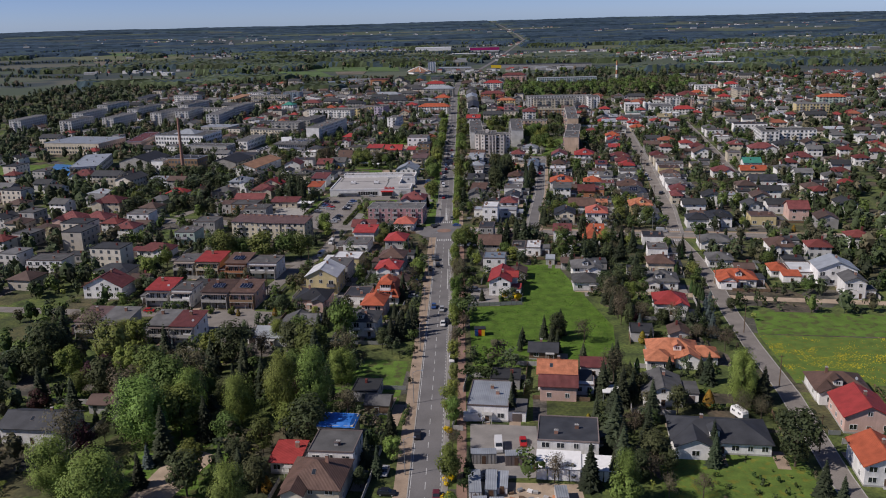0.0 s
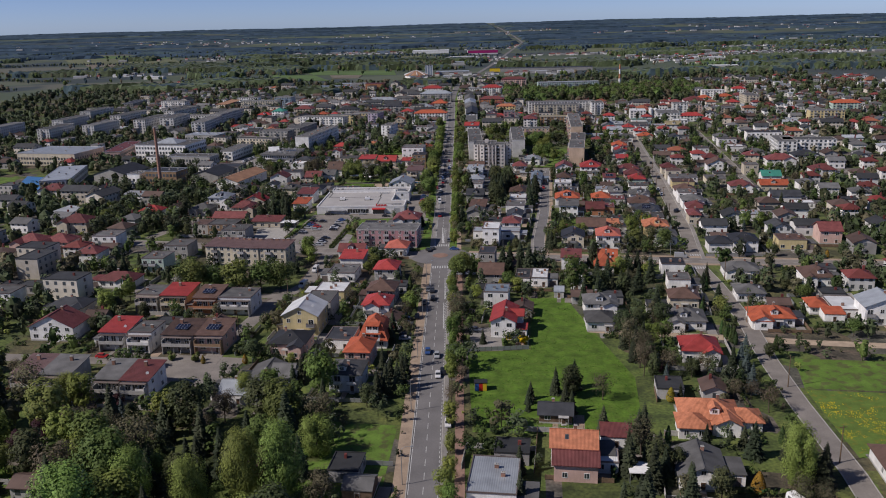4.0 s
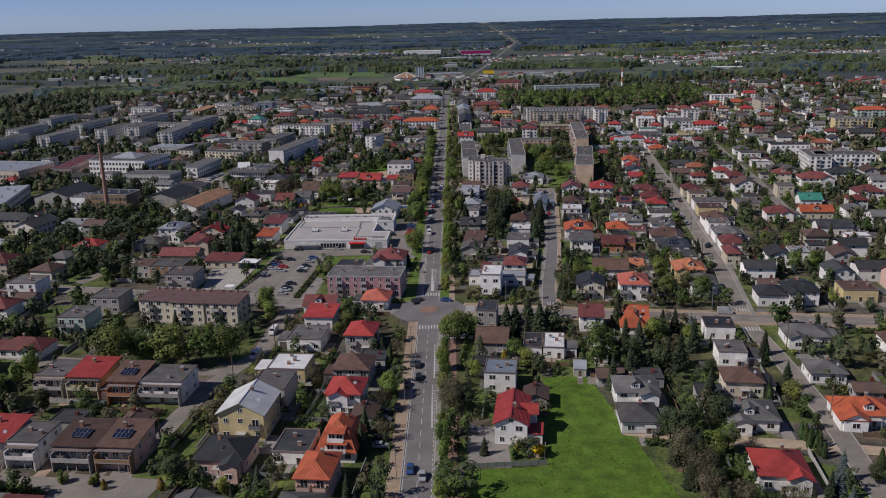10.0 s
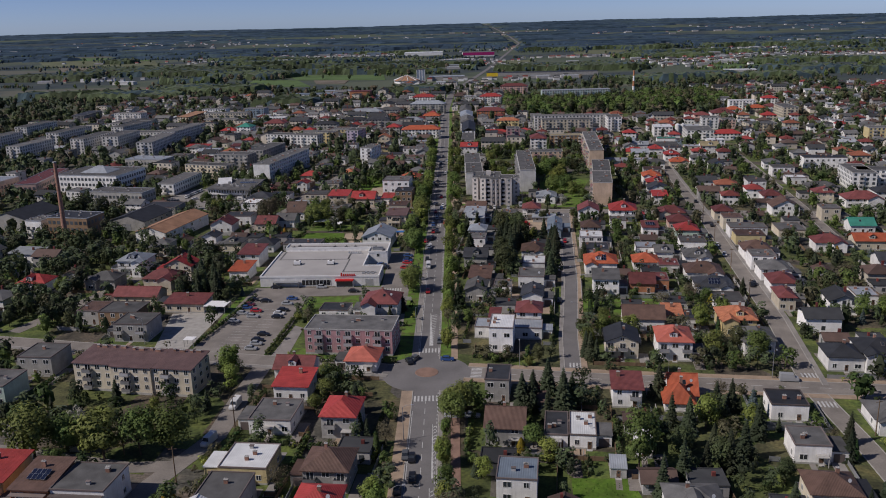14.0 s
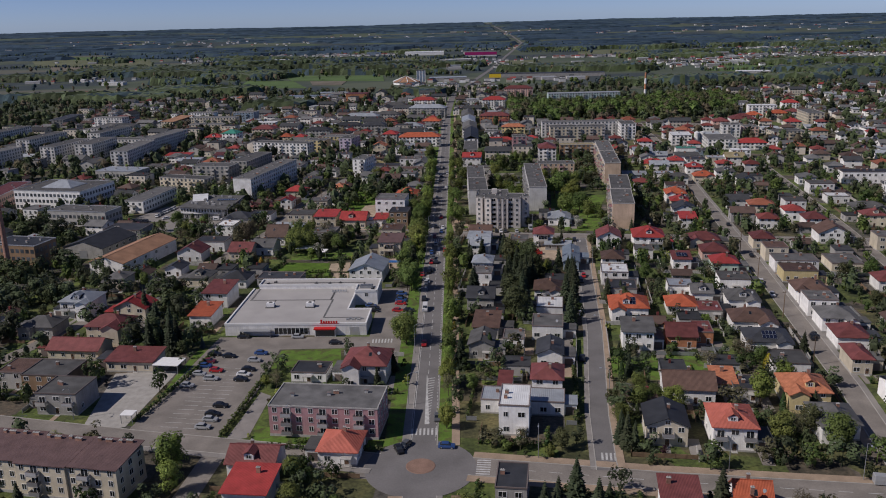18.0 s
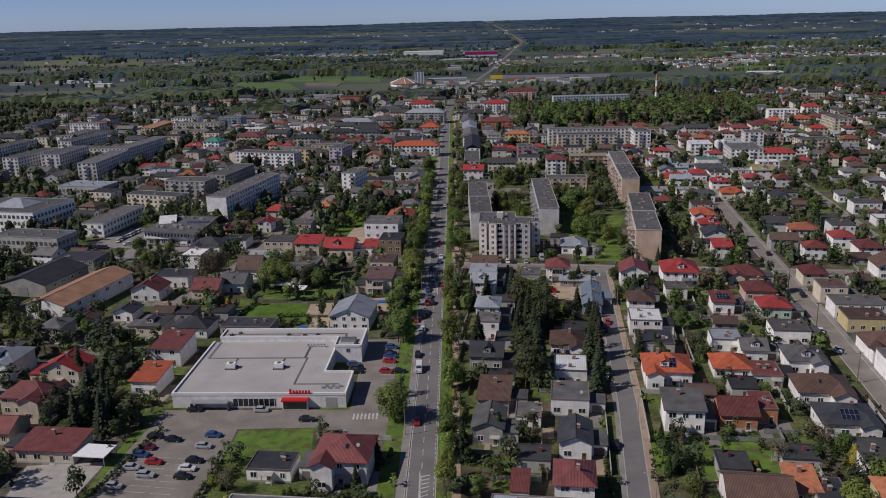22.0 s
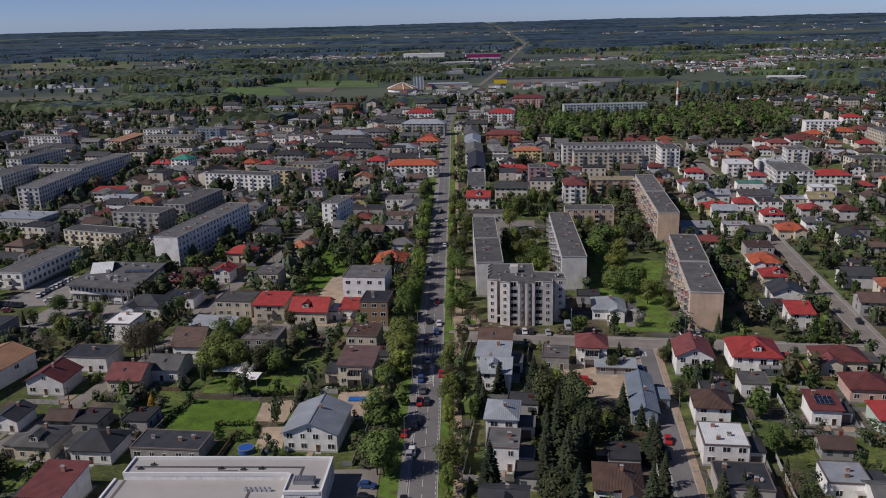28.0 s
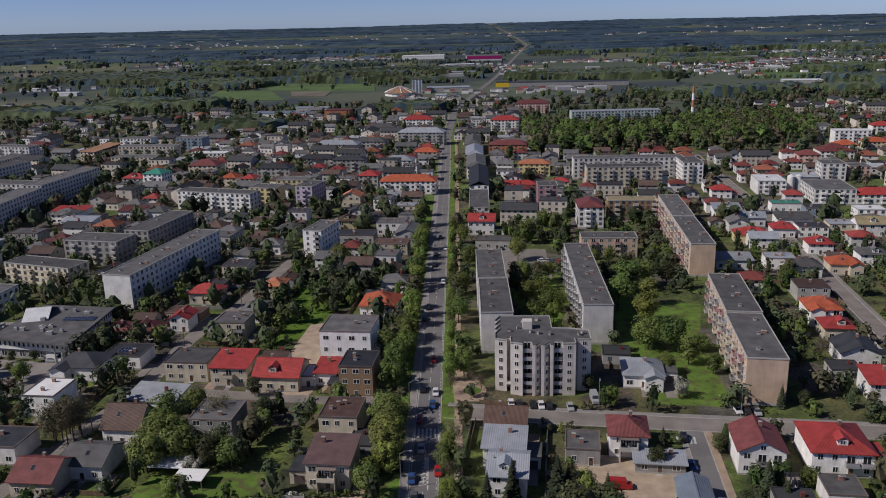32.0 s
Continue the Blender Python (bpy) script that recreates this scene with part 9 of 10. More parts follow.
# ---- woods and tree lines, far off ----
def woods(name, spots, label, mats, quads=34, size=0.95, core=0.0):
    """Many tree crowns in one mesh: each a lump of leaf clumps over a short stem."""
    r = random.Random(len(spots))
    kinds = []
    for _ in range(5):
        s = crown_broad(r, quads, 1.0, 0.42, 0.12, 0.14 * size, 9)
        s.limb((0, 0, 0), (0, 0, 0.5), 0.02, 0.01, 3)
        if not core:
            kinds.append(s)
            continue
        # the dense, ragged middle of the crown
        n = len(s.v)
        for j in range(4):
            t = 0.35 + j * 0.85
            for i in range(6):
                a = i * 1.047 + j * 0.4
                q = core * math.sin(t) * r.uniform(0.55, 1.3)
                s.v.append((math.cos(a) * q, math.sin(a) * q, 0.52 + 0.40 * math.cos(t) * r.uniform(0.7, 1.15)))
        for j in range(3):
            for i in range(6):
                k = (i + 1) % 6
                s.f.append((n + j * 6 + i, n + j * 6 + 6 + i, n + j * 6 + 6 + k, n + j * 6 + k))
        s.f.append(tuple(n + i for i in range(6)))
        kinds.append(s)
    for j, m in enumerate(mats):
        out = Shape()
        for i, (x, y, h) in enumerate(spots):
            if i % len(mats) != j:
                continue
            t = kinds[i % 5]
            a = (i * 2.399) % 6.2832
            c, d, z, n = math.cos(a) * h, math.sin(a) * h, rise(x, y), len(out.v)
            w = 1.0 + 0.25 * ((i * 13) % 7 - 3) / 3
            out.v += [(x + (px * c - py * d) * w, y + (px * d + py * c) * w, z + pz * h) for px, py, pz in t.v]
            out.f += [tuple(n + q for q in f) for f in t.f]
        out.m = [0] * len(out.f)
        tagged(new(name, out.mesh(name, m)), label, "trees", kind="stuff")


rng = random.Random(9)
W1 = [LEAF["broad"], LEAF["broad"], LEAF["broad"], LEAF["dark"], LEAF["bare"]]
W2 = [LEAF["dark"], LEAF["wood"], LEAF["dark"], LEAF["bare"], LEAF["wood"], LEAF["spruce"]]


def spread(count, box, h, keep=lambda x, y: True, clear=0.0):
    out = []
    for _ in range(count * 6):
        x, y = rng.uniform(box[0], box[2]), rng.uniform(box[1], box[3])
        if keep(x, y) and (not clear or free(x, y, clear)):
            out.append((x, y, rng.uniform(*h)))
            if len(out) >= count:
                break
    return out


def park(x, y):
    return y > 1012 + 0.16 * (x - 70) and not (105 < x < 215 and 1140 < y < 1200) and y < 1150 + 0.2 * (x - 70)


woods("park_wood", spread(520, (66, 1000, 320, 1330), (10, 15), park), "dense wood of fresh green deciduous trees", W1, 150, 0.62, 0.33)
woods("town_trees", spread(2700, (-620, 790, 560, 1400), (6, 12), clear=1.2), "trees between the houses of the far town", W2, 20, 1.1, 0.28)
woods("town_trees", spread(420, (-400, 640, -20, 1000), (6, 11), clear=1.0), "trees between the houses of the far town", [LEAF["dark"], LEAF["wood"], LEAF["spruce"]], 30, 0.95, 0.26)
woods("outer_trees", spread(2200, (-420, 300, 420, 830), (4, 9.5), lambda x, y: abs(x) > 96 + 0.30 * (y - 158), 2.2), "trees among the outer gardens", W2, 28, 1.1, 0.26)
ORCHARD = spread(1900, (-240, 158, 240, 800), (3.5, 8.5), lambda x, y: abs(x) < 115 + 0.35 * (y - 158), 1.5)
GARDEN_LEAVES = [LEAF["dark"], LEAF["wood"], LEAF["bare"], LEAF["broad"], LEAF["thuja"], LEAF["spruce"], LEAF["wood"]]
woods("orchard_trees", [p for p in ORCHARD if p[1] < 540 and abs(p[0]) < 105], "fruit and shade trees in the back gardens", GARDEN_LEAVES, 250, 0.45)
woods("back_garden_trees", [p for p in ORCHARD if p[1] >= 540 or abs(p[0]) >= 105], "fruit and shade trees in the farther back gardens", GARDEN_LEAVES, 72, 0.74, 0.2)
woods("yard_trees", spread(190, (-210, 430, -92, 660), (5, 11), clear=1.6), "dark trees around the yards and halls", [LEAF["dark"], LEAF["spruce"], LEAF["wood"]], 220, 0.52)
woods("blossoming_orchard", [(-195 + i * 0.8 + 2 * (i % 3), 484 + i * 0.50 + 7 * (i % 2), 3.4 + 0.5 * (i % 4)) for i in range(30)], "row of fruit trees in pale blossom", [LEAF["blossom"], LEAF["blossom"], LEAF["broad"]], 160, 0.6)
woods("garden_hedges", HEDGE, "clipped green garden hedges", [LEAF["thuja"], LEAF["dark"], LEAF["broad"]], 26, 1.4)
woods("rough_shrubs", [(rng.uniform(42, 76), rng.uniform(150, 178), rng.uniform(0.5, 2.0)) for _ in range(70)], "scattered wild shrubs on rough grass", [LEAF["dark"], LEAF["bare"], LEAF["thuja"], LEAF["broad"]], 60, 0.9)
woods("garden_shrubs", spread(1700, (-230, 158, 230, 800), (1.2, 3.4), lambda x, y: abs(x) < 110 + 0.35 * (y - 158), 0.7), "shrubs and bushes in the gardens", W2 + [LEAF["thuja"], LEAF["lime"]], 70, 0.85)


# the far woods: middle, half length, half depth, slope of each band
BANDS = ((-1150, 3330, 520, 210, -0.55), (-600, 1990, 230, 120, -0.35), (-365, 1790, 75, 80, -0.3), (-345, 1440, 110, 60, -0.25), (-170, 1806, 175, 17, -0.32), (-760, 1950, 70, 26, -0.3), (-440, 1630, 75, 42, -0.3), (-470, 1370, 140, 52, -0.25), (-190, 1200, 46, 26, -0.2), (-40, 1330, 45, 26, -0.2), (-520, 2480, 190, 60, -0.4), (-900, 2560, 60, 60, -0.4), (-300, 2760, 240, 60, -0.4), (235, 1790, 175, 80, -0.3), (350, 1435, 130, 60, -0.1), (490, 1440, 80, 42, -0.3), (660, 1560, 130, 50, -0.3), (640, 1790, 60, 26, -0.3), (720, 1840, 110, 34, -0.4), (500, 2130, 110, 46, -0.35), (960, 2720, 200, 170, -0.65), (560, 2780, 240, 60, -0.35), (900, 2180, 90, 40, -0.4), (300, 2720, 90, 60, -0.2), (520, 3180, 260, 90, -0.2), (1300, 2700, 150, 70, -0.5), (-1500, 2700, 200, 60, -0.4), (-260, 3640, 700, 150, -0.1), (900, 3680, 640, 160, -0.1), (-1700, 3800, 600, 140, -0.1))


def wooded(x, y):
    """How far a place in the country lies inside a wood: over 0 is wood, in long bands."""
    if abs(x - (85 + (y - 1840) * 0.128 if y < 3450 else 291 - (y - 3450) * 0.034)) < 18:
        return -1.0
    v = 0.45 * noise.noise((x / 130, y / 60, 2.2))
    best = min(0.06, (y - 3200) / 3000) + 0.75 * noise.noise((x / 700, y / 150, 5.5))
    if y > 3450:  # the slope below the skyline: woods, with thin strips of field
        return max(0.0, (y - 4450) / 1300) + 0.05 + 0.9 * noise.noise((x / 560, y / 95, 7.7)) + 0.4 * v
    for cx, cy, rx, ry, k in BANDS:
        best = max(best, 0.7 - 0.7 * math.hypot((x - cx) / rx, (y - cy - k * (x - cx)) / ry))
    return best + v - 0.05


def canopies():
    """The closed crowns of the far woods: one uneven roof of leaves over each wood."""
    for name, y0, y1, k, mats, label in (("field_wood_canopy", 1160, 2700, 7.0, (LEAF["wood"], LEAF["haze"], LEAF["dark"]), "dense dark woods between the fields"), ("distant_wood_canopy", 2700, 5020, 21.0, (LEAF["distant"], LEAF["haze"], LEAF["haze_dark"]), "distant woods near the horizon, leaves tinted with haze")):
        s = Shape()
        index = {}
        for j in range(int((y1 - y0) / k)):
            y = y0 + j * k
            cols = int((0.6 * y + 200) / k)
            for i in range(-cols, cols):
                x = i * k
                if max(wooded(x + a * k, y + b * k) for a, b in ((0, 0), (1, 0), (1, 1), (0, 1))) < 0:
                    continue
                q = []
                for a, b in ((0, 0), (1, 0), (1, 1), (0, 1)):
                    key = (i + a, j + b)
                    if key not in index:
                        px, py = (i + a) * k, y0 + (j + b) * k
                        edge = min(1.0, max(0.0, wooded(px, py) * 30))
                        index[key] = len(s.v)
                        s.v.append((px + 4 * noise.noise((px, py, 1)), py + 4 * noise.noise((px, py, 2)), rise(px, py) + edge * ((10 if py < 3400 else 6) + (5 if py < 2700 else 2.5) * noise.noise((px / 5.3, py / 5.3, 4)) + (4 if py < 2700 else 2) * noise.noise((px / 60, py / 60, 4))) - 4.0 * (1 - edge)))
                    q.append(index[key])
                s.f.append(tuple(q))
                v = noise.noise((x / 60, y / 60, 9)) + 0.8 * noise.noise((x / 9, y / 9, 3)) if y0 < 2000 else 1.1 * noise.noise((x / 420, y / 60, 9)) + 0.4 * noise.noise((x / 60, y / 30, 3))
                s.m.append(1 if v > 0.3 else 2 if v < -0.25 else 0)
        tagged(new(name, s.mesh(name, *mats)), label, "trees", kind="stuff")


canopies()
edge = []
for _ in range(50000):
    y = 1430 + 1900 * rng.random() ** 1.5
    x = rng.uniform(-0.62 * y - 200, 0.62 * y + 200)
    v = wooded(x, y)
    if v > -0.5 and (v > -0.1 or rng.random() < 0.05) and (v < 0.3 or y < 2300):
        edge.append((x, y, rng.uniform(8, 13)))
        if len(edge) >= 3400:
            break
# hedgerows and lanes lined with trees
for _ in range(84):
    x, y = rng.uniform(-1300, 1100), rng.uniform(1400, 3300)
    if abs(x) > 0.6 * y:
        continue
    tilt = rng.choice((-0.35, -0.35, -0.2, 0.1, 2.4))
    for i in range(rng.randrange(12, 60)):
        step = 4.6 * i / math.hypot(1, tilt)
        if rng.random() < 0.85 and abs(x + step - (85 + (y - 1840) * 0.128)) > 20:
            edge.append((x + step, y + tilt * step + rng.uniform(-3, 3), rng.uniform(4.5, 9)))
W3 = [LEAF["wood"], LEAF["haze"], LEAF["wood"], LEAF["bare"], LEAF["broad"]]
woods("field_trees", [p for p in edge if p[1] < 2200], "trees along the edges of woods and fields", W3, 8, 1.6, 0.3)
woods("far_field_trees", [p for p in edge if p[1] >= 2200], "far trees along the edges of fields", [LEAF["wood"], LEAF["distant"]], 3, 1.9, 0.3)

# the meadow's own tufts, thicker in some patches
MEADOW = [(2, 236), (44, 224), (49, 258), (44, 290), (39, 328), (26, 329), (21.5, 280), (2, 279)]
tufts = []
for _ in range(9000):
    x, y = rng.uniform(2.5, 48.5), rng.uniform(225, 331)
    if inside(x, y, MEADOW) and rng.random() < 0.5 + 0.9 * noise.noise((x / 5, y / 5, 3)):
        tufts.append((x, y, rng.uniform(0.14, 0.32)))
woods("grass_tufts", tufts[:1800], "tall tufts of fresh meadow grass", [leaf("tuft_grass", (0.10, 0.20, 0.02)), leaf("pale_tuft_grass", (0.12, 0.20, 0.03))], 9, 2.6)

# dandelions in bloom, in a loose drift across the meadow
bloom = Shape()
for _ in range(16000):
    x, y = rng.uniform(91, 164), rng.uniform(206, 247)
    if inside(x, y, [(90.5, 212), (150, 205), (165, 238), (93, 248)]) and rng.random() < 0.15 + 1.5 * noise.noise((x / 9, y / 5, 8)) - abs(y - 228) / 22 + 0.35:
        q = rng.uniform(0.05, 0.11)
        bloom.poly([(x - q, y - q, 0.16), (x + q, y - q, 0.16), (x + q, y + q, 0.2), (x - q, y + q, 0.2)])
tagged(new("dandelion_flowers", bloom.mesh("dandelion_flowers", mat("dandelion_yellow", (0.62, 0.50, 0.02), 0.8, vary=0.1))), "yellow dandelions in bloom on the meadow", "flowers", kind="stuff")

# ---- cars ----
CAR = {}
CAR_PAINT = {n: mat("car_paint_" + n, c, 0.3, vary=0.04, spec=0.6) for n, c in (("white", (0.6, 0.6, 0.6)), ("silver", (0.32, 0.33, 0.34)), ("grey", (0.09, 0.095, 0.10)), ("black", (0.015, 0.015, 0.017)), ("red", (0.35, 0.02, 0.02)), ("blue", (0.03, 0.07, 0.2)), ("maroon", (0.12, 0.02, 0.03)))}


def loft(rows, k=0):
    """A body from cross-sections along y: rows of (y, half width, low, high)."""
    s = Shape()
    for y, w, lo, hi in rows:
        s.v += [(-w, y, lo), (-w, y, (lo + hi) / 2), (-w * 0.88, y, hi), (w * 0.88, y, hi), (w, y, (lo + hi) / 2), (w, y, lo)]
    n = len(rows)
    for j in range(n - 1):
        for i in range(6):
            a, b = j * 6 + i, j * 6 + (i + 1) % 6
            s.f.append((a, b, b + 6, a + 6))
            s.m.append(k)
    s.f += [tuple(range(5, -1, -1)), tuple((n - 1) * 6 + i for i in range(6))]
    s.m += [k, k]
    return s


def car(kind, paint, x, y, turn):
    key = (kind, paint)
    if key not in CAR:
        word = "delivery van" if kind == "van" else "estate car" if kind == "estate" else "hatchback car"
        r = root("van" if kind == "van" else "car", x, y, turn, f"parked {paint} {word} on the asphalt", "van" if kind == "van" else "car", "cars")
        if kind == "van":
            put("body", loft([(-2.6, 0.85, 0.35, 0.95), (-2.45, 0.95, 0.3, 1.2), (-1.5, 0.97, 0.3, 1.35), (-1.1, 0.97, 0.3, 2.2), (2.5, 0.97, 0.3, 2.3), (2.6, 0.93, 0.35, 2.2)]).mesh("body", CAR_PAINT[paint]), r)
            put("windscreen", loft([(-1.62, 0.8, 1.3, 1.4), (-1.14, 0.8, 1.4, 2.1)]).mesh("windscreen", M_GLASS), r)
            wheels = 1.65
        else:
            long = 2.25 if kind == "estate" else 2.05
            put("body", loft([(-long, 0.72, 0.35, 0.62), (-long + 0.12, 0.83, 0.28, 0.74), (-0.9, 0.87, 0.24, 0.92), (long - 0.5, 0.87, 0.24, 0.98), (long - 0.05, 0.80, 0.3, 0.92), (long, 0.74, 0.38, 0.75)]).mesh("body", CAR_PAINT[paint]), r)
            back = long - (0.25 if kind == "estate" else 0.4)
            put("glasshouse", loft([(-1.0, 0.72, 0.90, 0.93), (-0.4, 0.70, 0.91, 1.34), (back - 0.5, 0.70, 0.94, 1.38), (back, 0.68, 0.93, 0.99)]).mesh("glasshouse", M_GLASS), r)
            put("roof", loft([(-0.42, 0.66, 1.33, 1.38), (0.2, 0.68, 1.36, 1.44), (back - 0.45, 0.66, 1.36, 1.42)]).mesh("roof", CAR_PAINT[paint]), r)
            wheels = 1.3
        if "wheel" not in MESHES:
            s = Shape()
            s.tube(0, 0, -0.1, 0.1, 0.31, 0.31, 12)
            s.tube(0, 0, 0.1, 0.11, 0.18, 0.16, 8, 1)
            s.v = [(z, a, b) for a, b, z in s.v]
            MESHES["wheel"] = s.mesh("wheel", M_TYRE, M_ALU)
        for sx in (-1, 1):
            for sy in (-wheels, wheels):
                put("wheel", MESHES["wheel"], r, sx * 0.78, sy, 0.31, 0 if sx > 0 else 180)
        r.location.z = 0.06
        CAR[key] = r
        return r
    ob = copy_thing(CAR[key], pose(x, y, 0.06, 0, 0, turn))
    return ob

# parked and waiting cars
car("car", "black", -73.7, 457.4, 84)
car("car", "black", -68.6, 455.5, 84)
car("car", "blue", -59.1, 457.4, 84)
car("car", "silver", -60.0, 451.9, 84)
car("car", "maroon", -73.8, 451.8, 84)
car("car", "blue", -74.1, 448.4, 84)
car("car", "red", -69.8, 444.8, 84)
car("car", "silver", -74.2, 442.5, 84)
car("car", "black", -60.3, 445.1, 84)
car("car", "white", -60.9, 441.5, 84)
car("car", "black", -60.9, 438.0, 84)
car("car", "silver", -75.4, 434.6, 84)
car("estate", "silver", -69.8, 439.1, 84)
car("car", "black", -62.4, 421.3, 84)
car("car", "black", -63.2, 416.4, 84)
car("car", "silver", -63.0, 413.3, 84)
car("car", "silver", -63.8, 409.2, 84)
car("car", "black", -67.9, 471.6, 88)
car("car", "silver", -49.9, 470.7, 88)
car("car", "black", -36.9, 464.7, 88)
car("car", "black", -14.5, 493.7, 88)
car("car", "red", -18.4, 493.9, 80)
car("car", "blue", -17.8, 505.0, 80)
car("car", "black", -27.2, 496.6, 88)
car("car", "red", -8.4, 462.3, 0)
car("car", "grey", -11.5, 397.8, -30)
car("car", "grey", -3.8, 411.7, 0)
car("van", "white", -8.8, 494.9, 0)
car("car", "black", -9.5, 505.6, 0)
car("car", "silver", -9.1, 524.7, 0)
car("car", "black", -5.6, 553.0, 0)
car("car", "black", -8.4, 539.7, 0)
car("car", "red", -7.5, 553.0, 0)
car("car", "black", -7.6, 541.9, 0)
car("car", "white", -8.5, 526.7, 0)
car("car", "red", -10.8, 535.8, 0)
car("car", "grey", -6.8, 560.1, 0)
car("car", "silver", -5.9, 581.0, 0)
car("car", "black", -10.5, 573.1, 0)
car("car", "blue", -17.9, 512.3, 80)
car("car", "black", -18.0, 507.4, 80)
car("car", "red", -17.8, 501.2, 80)
car("car", "blue", -28.4, 499.5, 84)
car("car", "black", -27.0, 494.3, 84)
car("car", "red", -3.6, 634.5, 0)
car("car", "black", -6.2, 614.1, 0)
car("car", "white", -2.7, 611.8, 0)
car("car", "blue", -3.5, 604.3, 0)
car("car", "maroon", -6.6, 596.1, 0)
car("car", "blue", -7.6, 567.6, 0)
car("car", "red", -1.7, 570.7, 0)
car("car", "black", -7.2, 669.5, 0)
car("car", "silver", -8.3, 675.8, 0)
car("car", "black", -6.1, 681.5, 0)
car("car", "white", -0.0, 759.4, 0)
car("car", "black", -4.7, 733.6, 0)
car("car", "grey", -4.2, 750.6, 0)
car("car", "grey", -2.4, 779.4, 0)
car("car", "white", -0.9, 710.4, 0)
car("car", "white", 17.4, 604.0, 0)
car("car", "black", 19.6, 603.5, 0)
car("car", "black", 23.1, 603.0, 0)
car("car", "white", 25.2, 602.6, 0)
car("car", "black", 27.3, 602.2, 0)
car("car", "silver", 32.7, 601.3, 0)
car("van", "silver", 39.7, 605.6, 0)
car("car", "white", 75.1, 597.7, 0)
car("car", "black", 77.3, 597.0, 0)
car("car", "silver", 79.6, 596.5, 0)
car("car", "blue", 55.7, 570.9, 4)
car("car", "black", 57.5, 583.9, -8)
car("van", "red", 38.0, 563.1, 84)
car("van", "white", -120.7, 640.8, 80)
car("car", "white", 40.5, 736.6, 84)
car("car", "silver", 42.9, 736.4, 84)
car("car", "grey", 45.1, 735.4, 84)
car("car", "red", 47.8, 734.4, 84)
car("car", "silver", 50.0, 733.4, 84)
car("car", "black", 37.9, 730.3, 84)
car("car", "white", 40.0, 723.8, 84)
car("car", "silver", 42.7, 722.0, 84)
car("car", "silver", 34.5, 730.5, 84)
car("car", "black", 29.0, 766.5, 0)
car("car", "black", 24.8, 757.3, 0)
car("van", "white", -27.1, 614.5, 80)
car("car", "white", -32.7, 561.3, 84)
car("car", "white", 44.6, 487.1, -8)
car("car", "black", 51.0, 522.9, -8)
car("car", "red", 53.0, 529.7, -8)
car("car", "black", 134.9, 605.4, -12)
car("car", "black", 117.4, 527.1, -12)
car("car", "black", 39.4, 447.8, -8)
car("car", "grey", 44.6, 487.5, -8)
car("car", "black", 51.0, 525.2, -8)
car("car", "white", 118.4, 517.4, -12)
car("car", "black", 127.2, 552.4, -12)
car("car", "white", 116.9, 502.3, -12)
car("car", "black", 114.9, 462.2, -12)
car("car", "black", -10.1, 338.6, 0)
car("van", "white", -59.0, 368.8, -8)
car("van", "white", -60.7, 348.7, -16)
car("car", "black", -12.9, 395.7, 20)
car("car", "blue", -1.4, 396.9, 84)
car("car", "silver", -0.4, 359.8, 84)
car("car", "silver", 4.9, 359.6, 84)
car("van", "silver", 93.9, 377.0, 80)
car("car", "black", 113.6, 460.5, -10)
car("car", "blue", -10.4, 279.4, 0)
car("car", "black", -5.6, 264.0, 0)
car("car", "black", -9.7, 329.8, 0)
car("car", "silver", 4.9, 297.3, 70)
car("car", "black", 89.3, 302.5, -8)
car("car", "grey", 87.2, 293.0, -8)
car("car", "red", -112.3, 281.0, 84)
car("car", "grey", -11.7, 339.8, 0)
car("car", "black", -18.2, 309.1, 84)
car("car", "grey", -17.9, 304.4, 84)
car("car", "black", -18.1, 294.2, 84)
car("car", "silver", -17.9, 290.7, 84)
car("car", "black", -12.9, 324.9, 0)
car("car", "white", -7.0, 261.8, 0)
car("car", "black", -14.8, 310.5, 0)
car("car", "silver", -7.5, 276.2, 0)
car("car", "black", -12.6, 185.7, 0)
car("car", "maroon", -7.5, 158.6, 0)
car("car", "silver", -19.3, 169.0, -6)
car("car", "black", -18.3, 160.3, 84)
car("van", "white", 7.0, 179.3, 0)
car("car", "red", 13.0, 181.3, 0)
car("van", "white", 1.4, 193.6, 88)
car("car", "white", -4.1, 231.9, 0)
for kind, paint, x, y, turn in (("car", "white", -156.7, 651.2, 20), ("car", "silver", -156.2, 654.0, 20), ("car", "grey", -156.1, 657.0, 20), ("car", "silver", -155.6, 659.9, 20), ("car", "white", -154.9, 662.0, 20), ("car", "silver", -154.4, 664.4, 20), ("car", "grey", -154.0, 666.6, 20), ("car", "white", -153.6, 669.1, 20), ("car", "silver", -153.3, 671.6, 20), ("car", "white", -150.0, 645.6, -60), ("car", "silver", -141.4, 644.0, 84), ("car", "silver", -121.4, 640.5, 84), ("car", "black", -165.8, 642.0, 10), ("car", "black", -164.0, 641.6, 10), ("car", "black", -162.0, 641.0, 10), ("car", "black", -160.2, 640.6, 10), ("car", "black", -158.4, 640.2, 10), ("car", "maroon", -160.2, 634.5, 84)):
    car(kind, paint, x, y, turn)

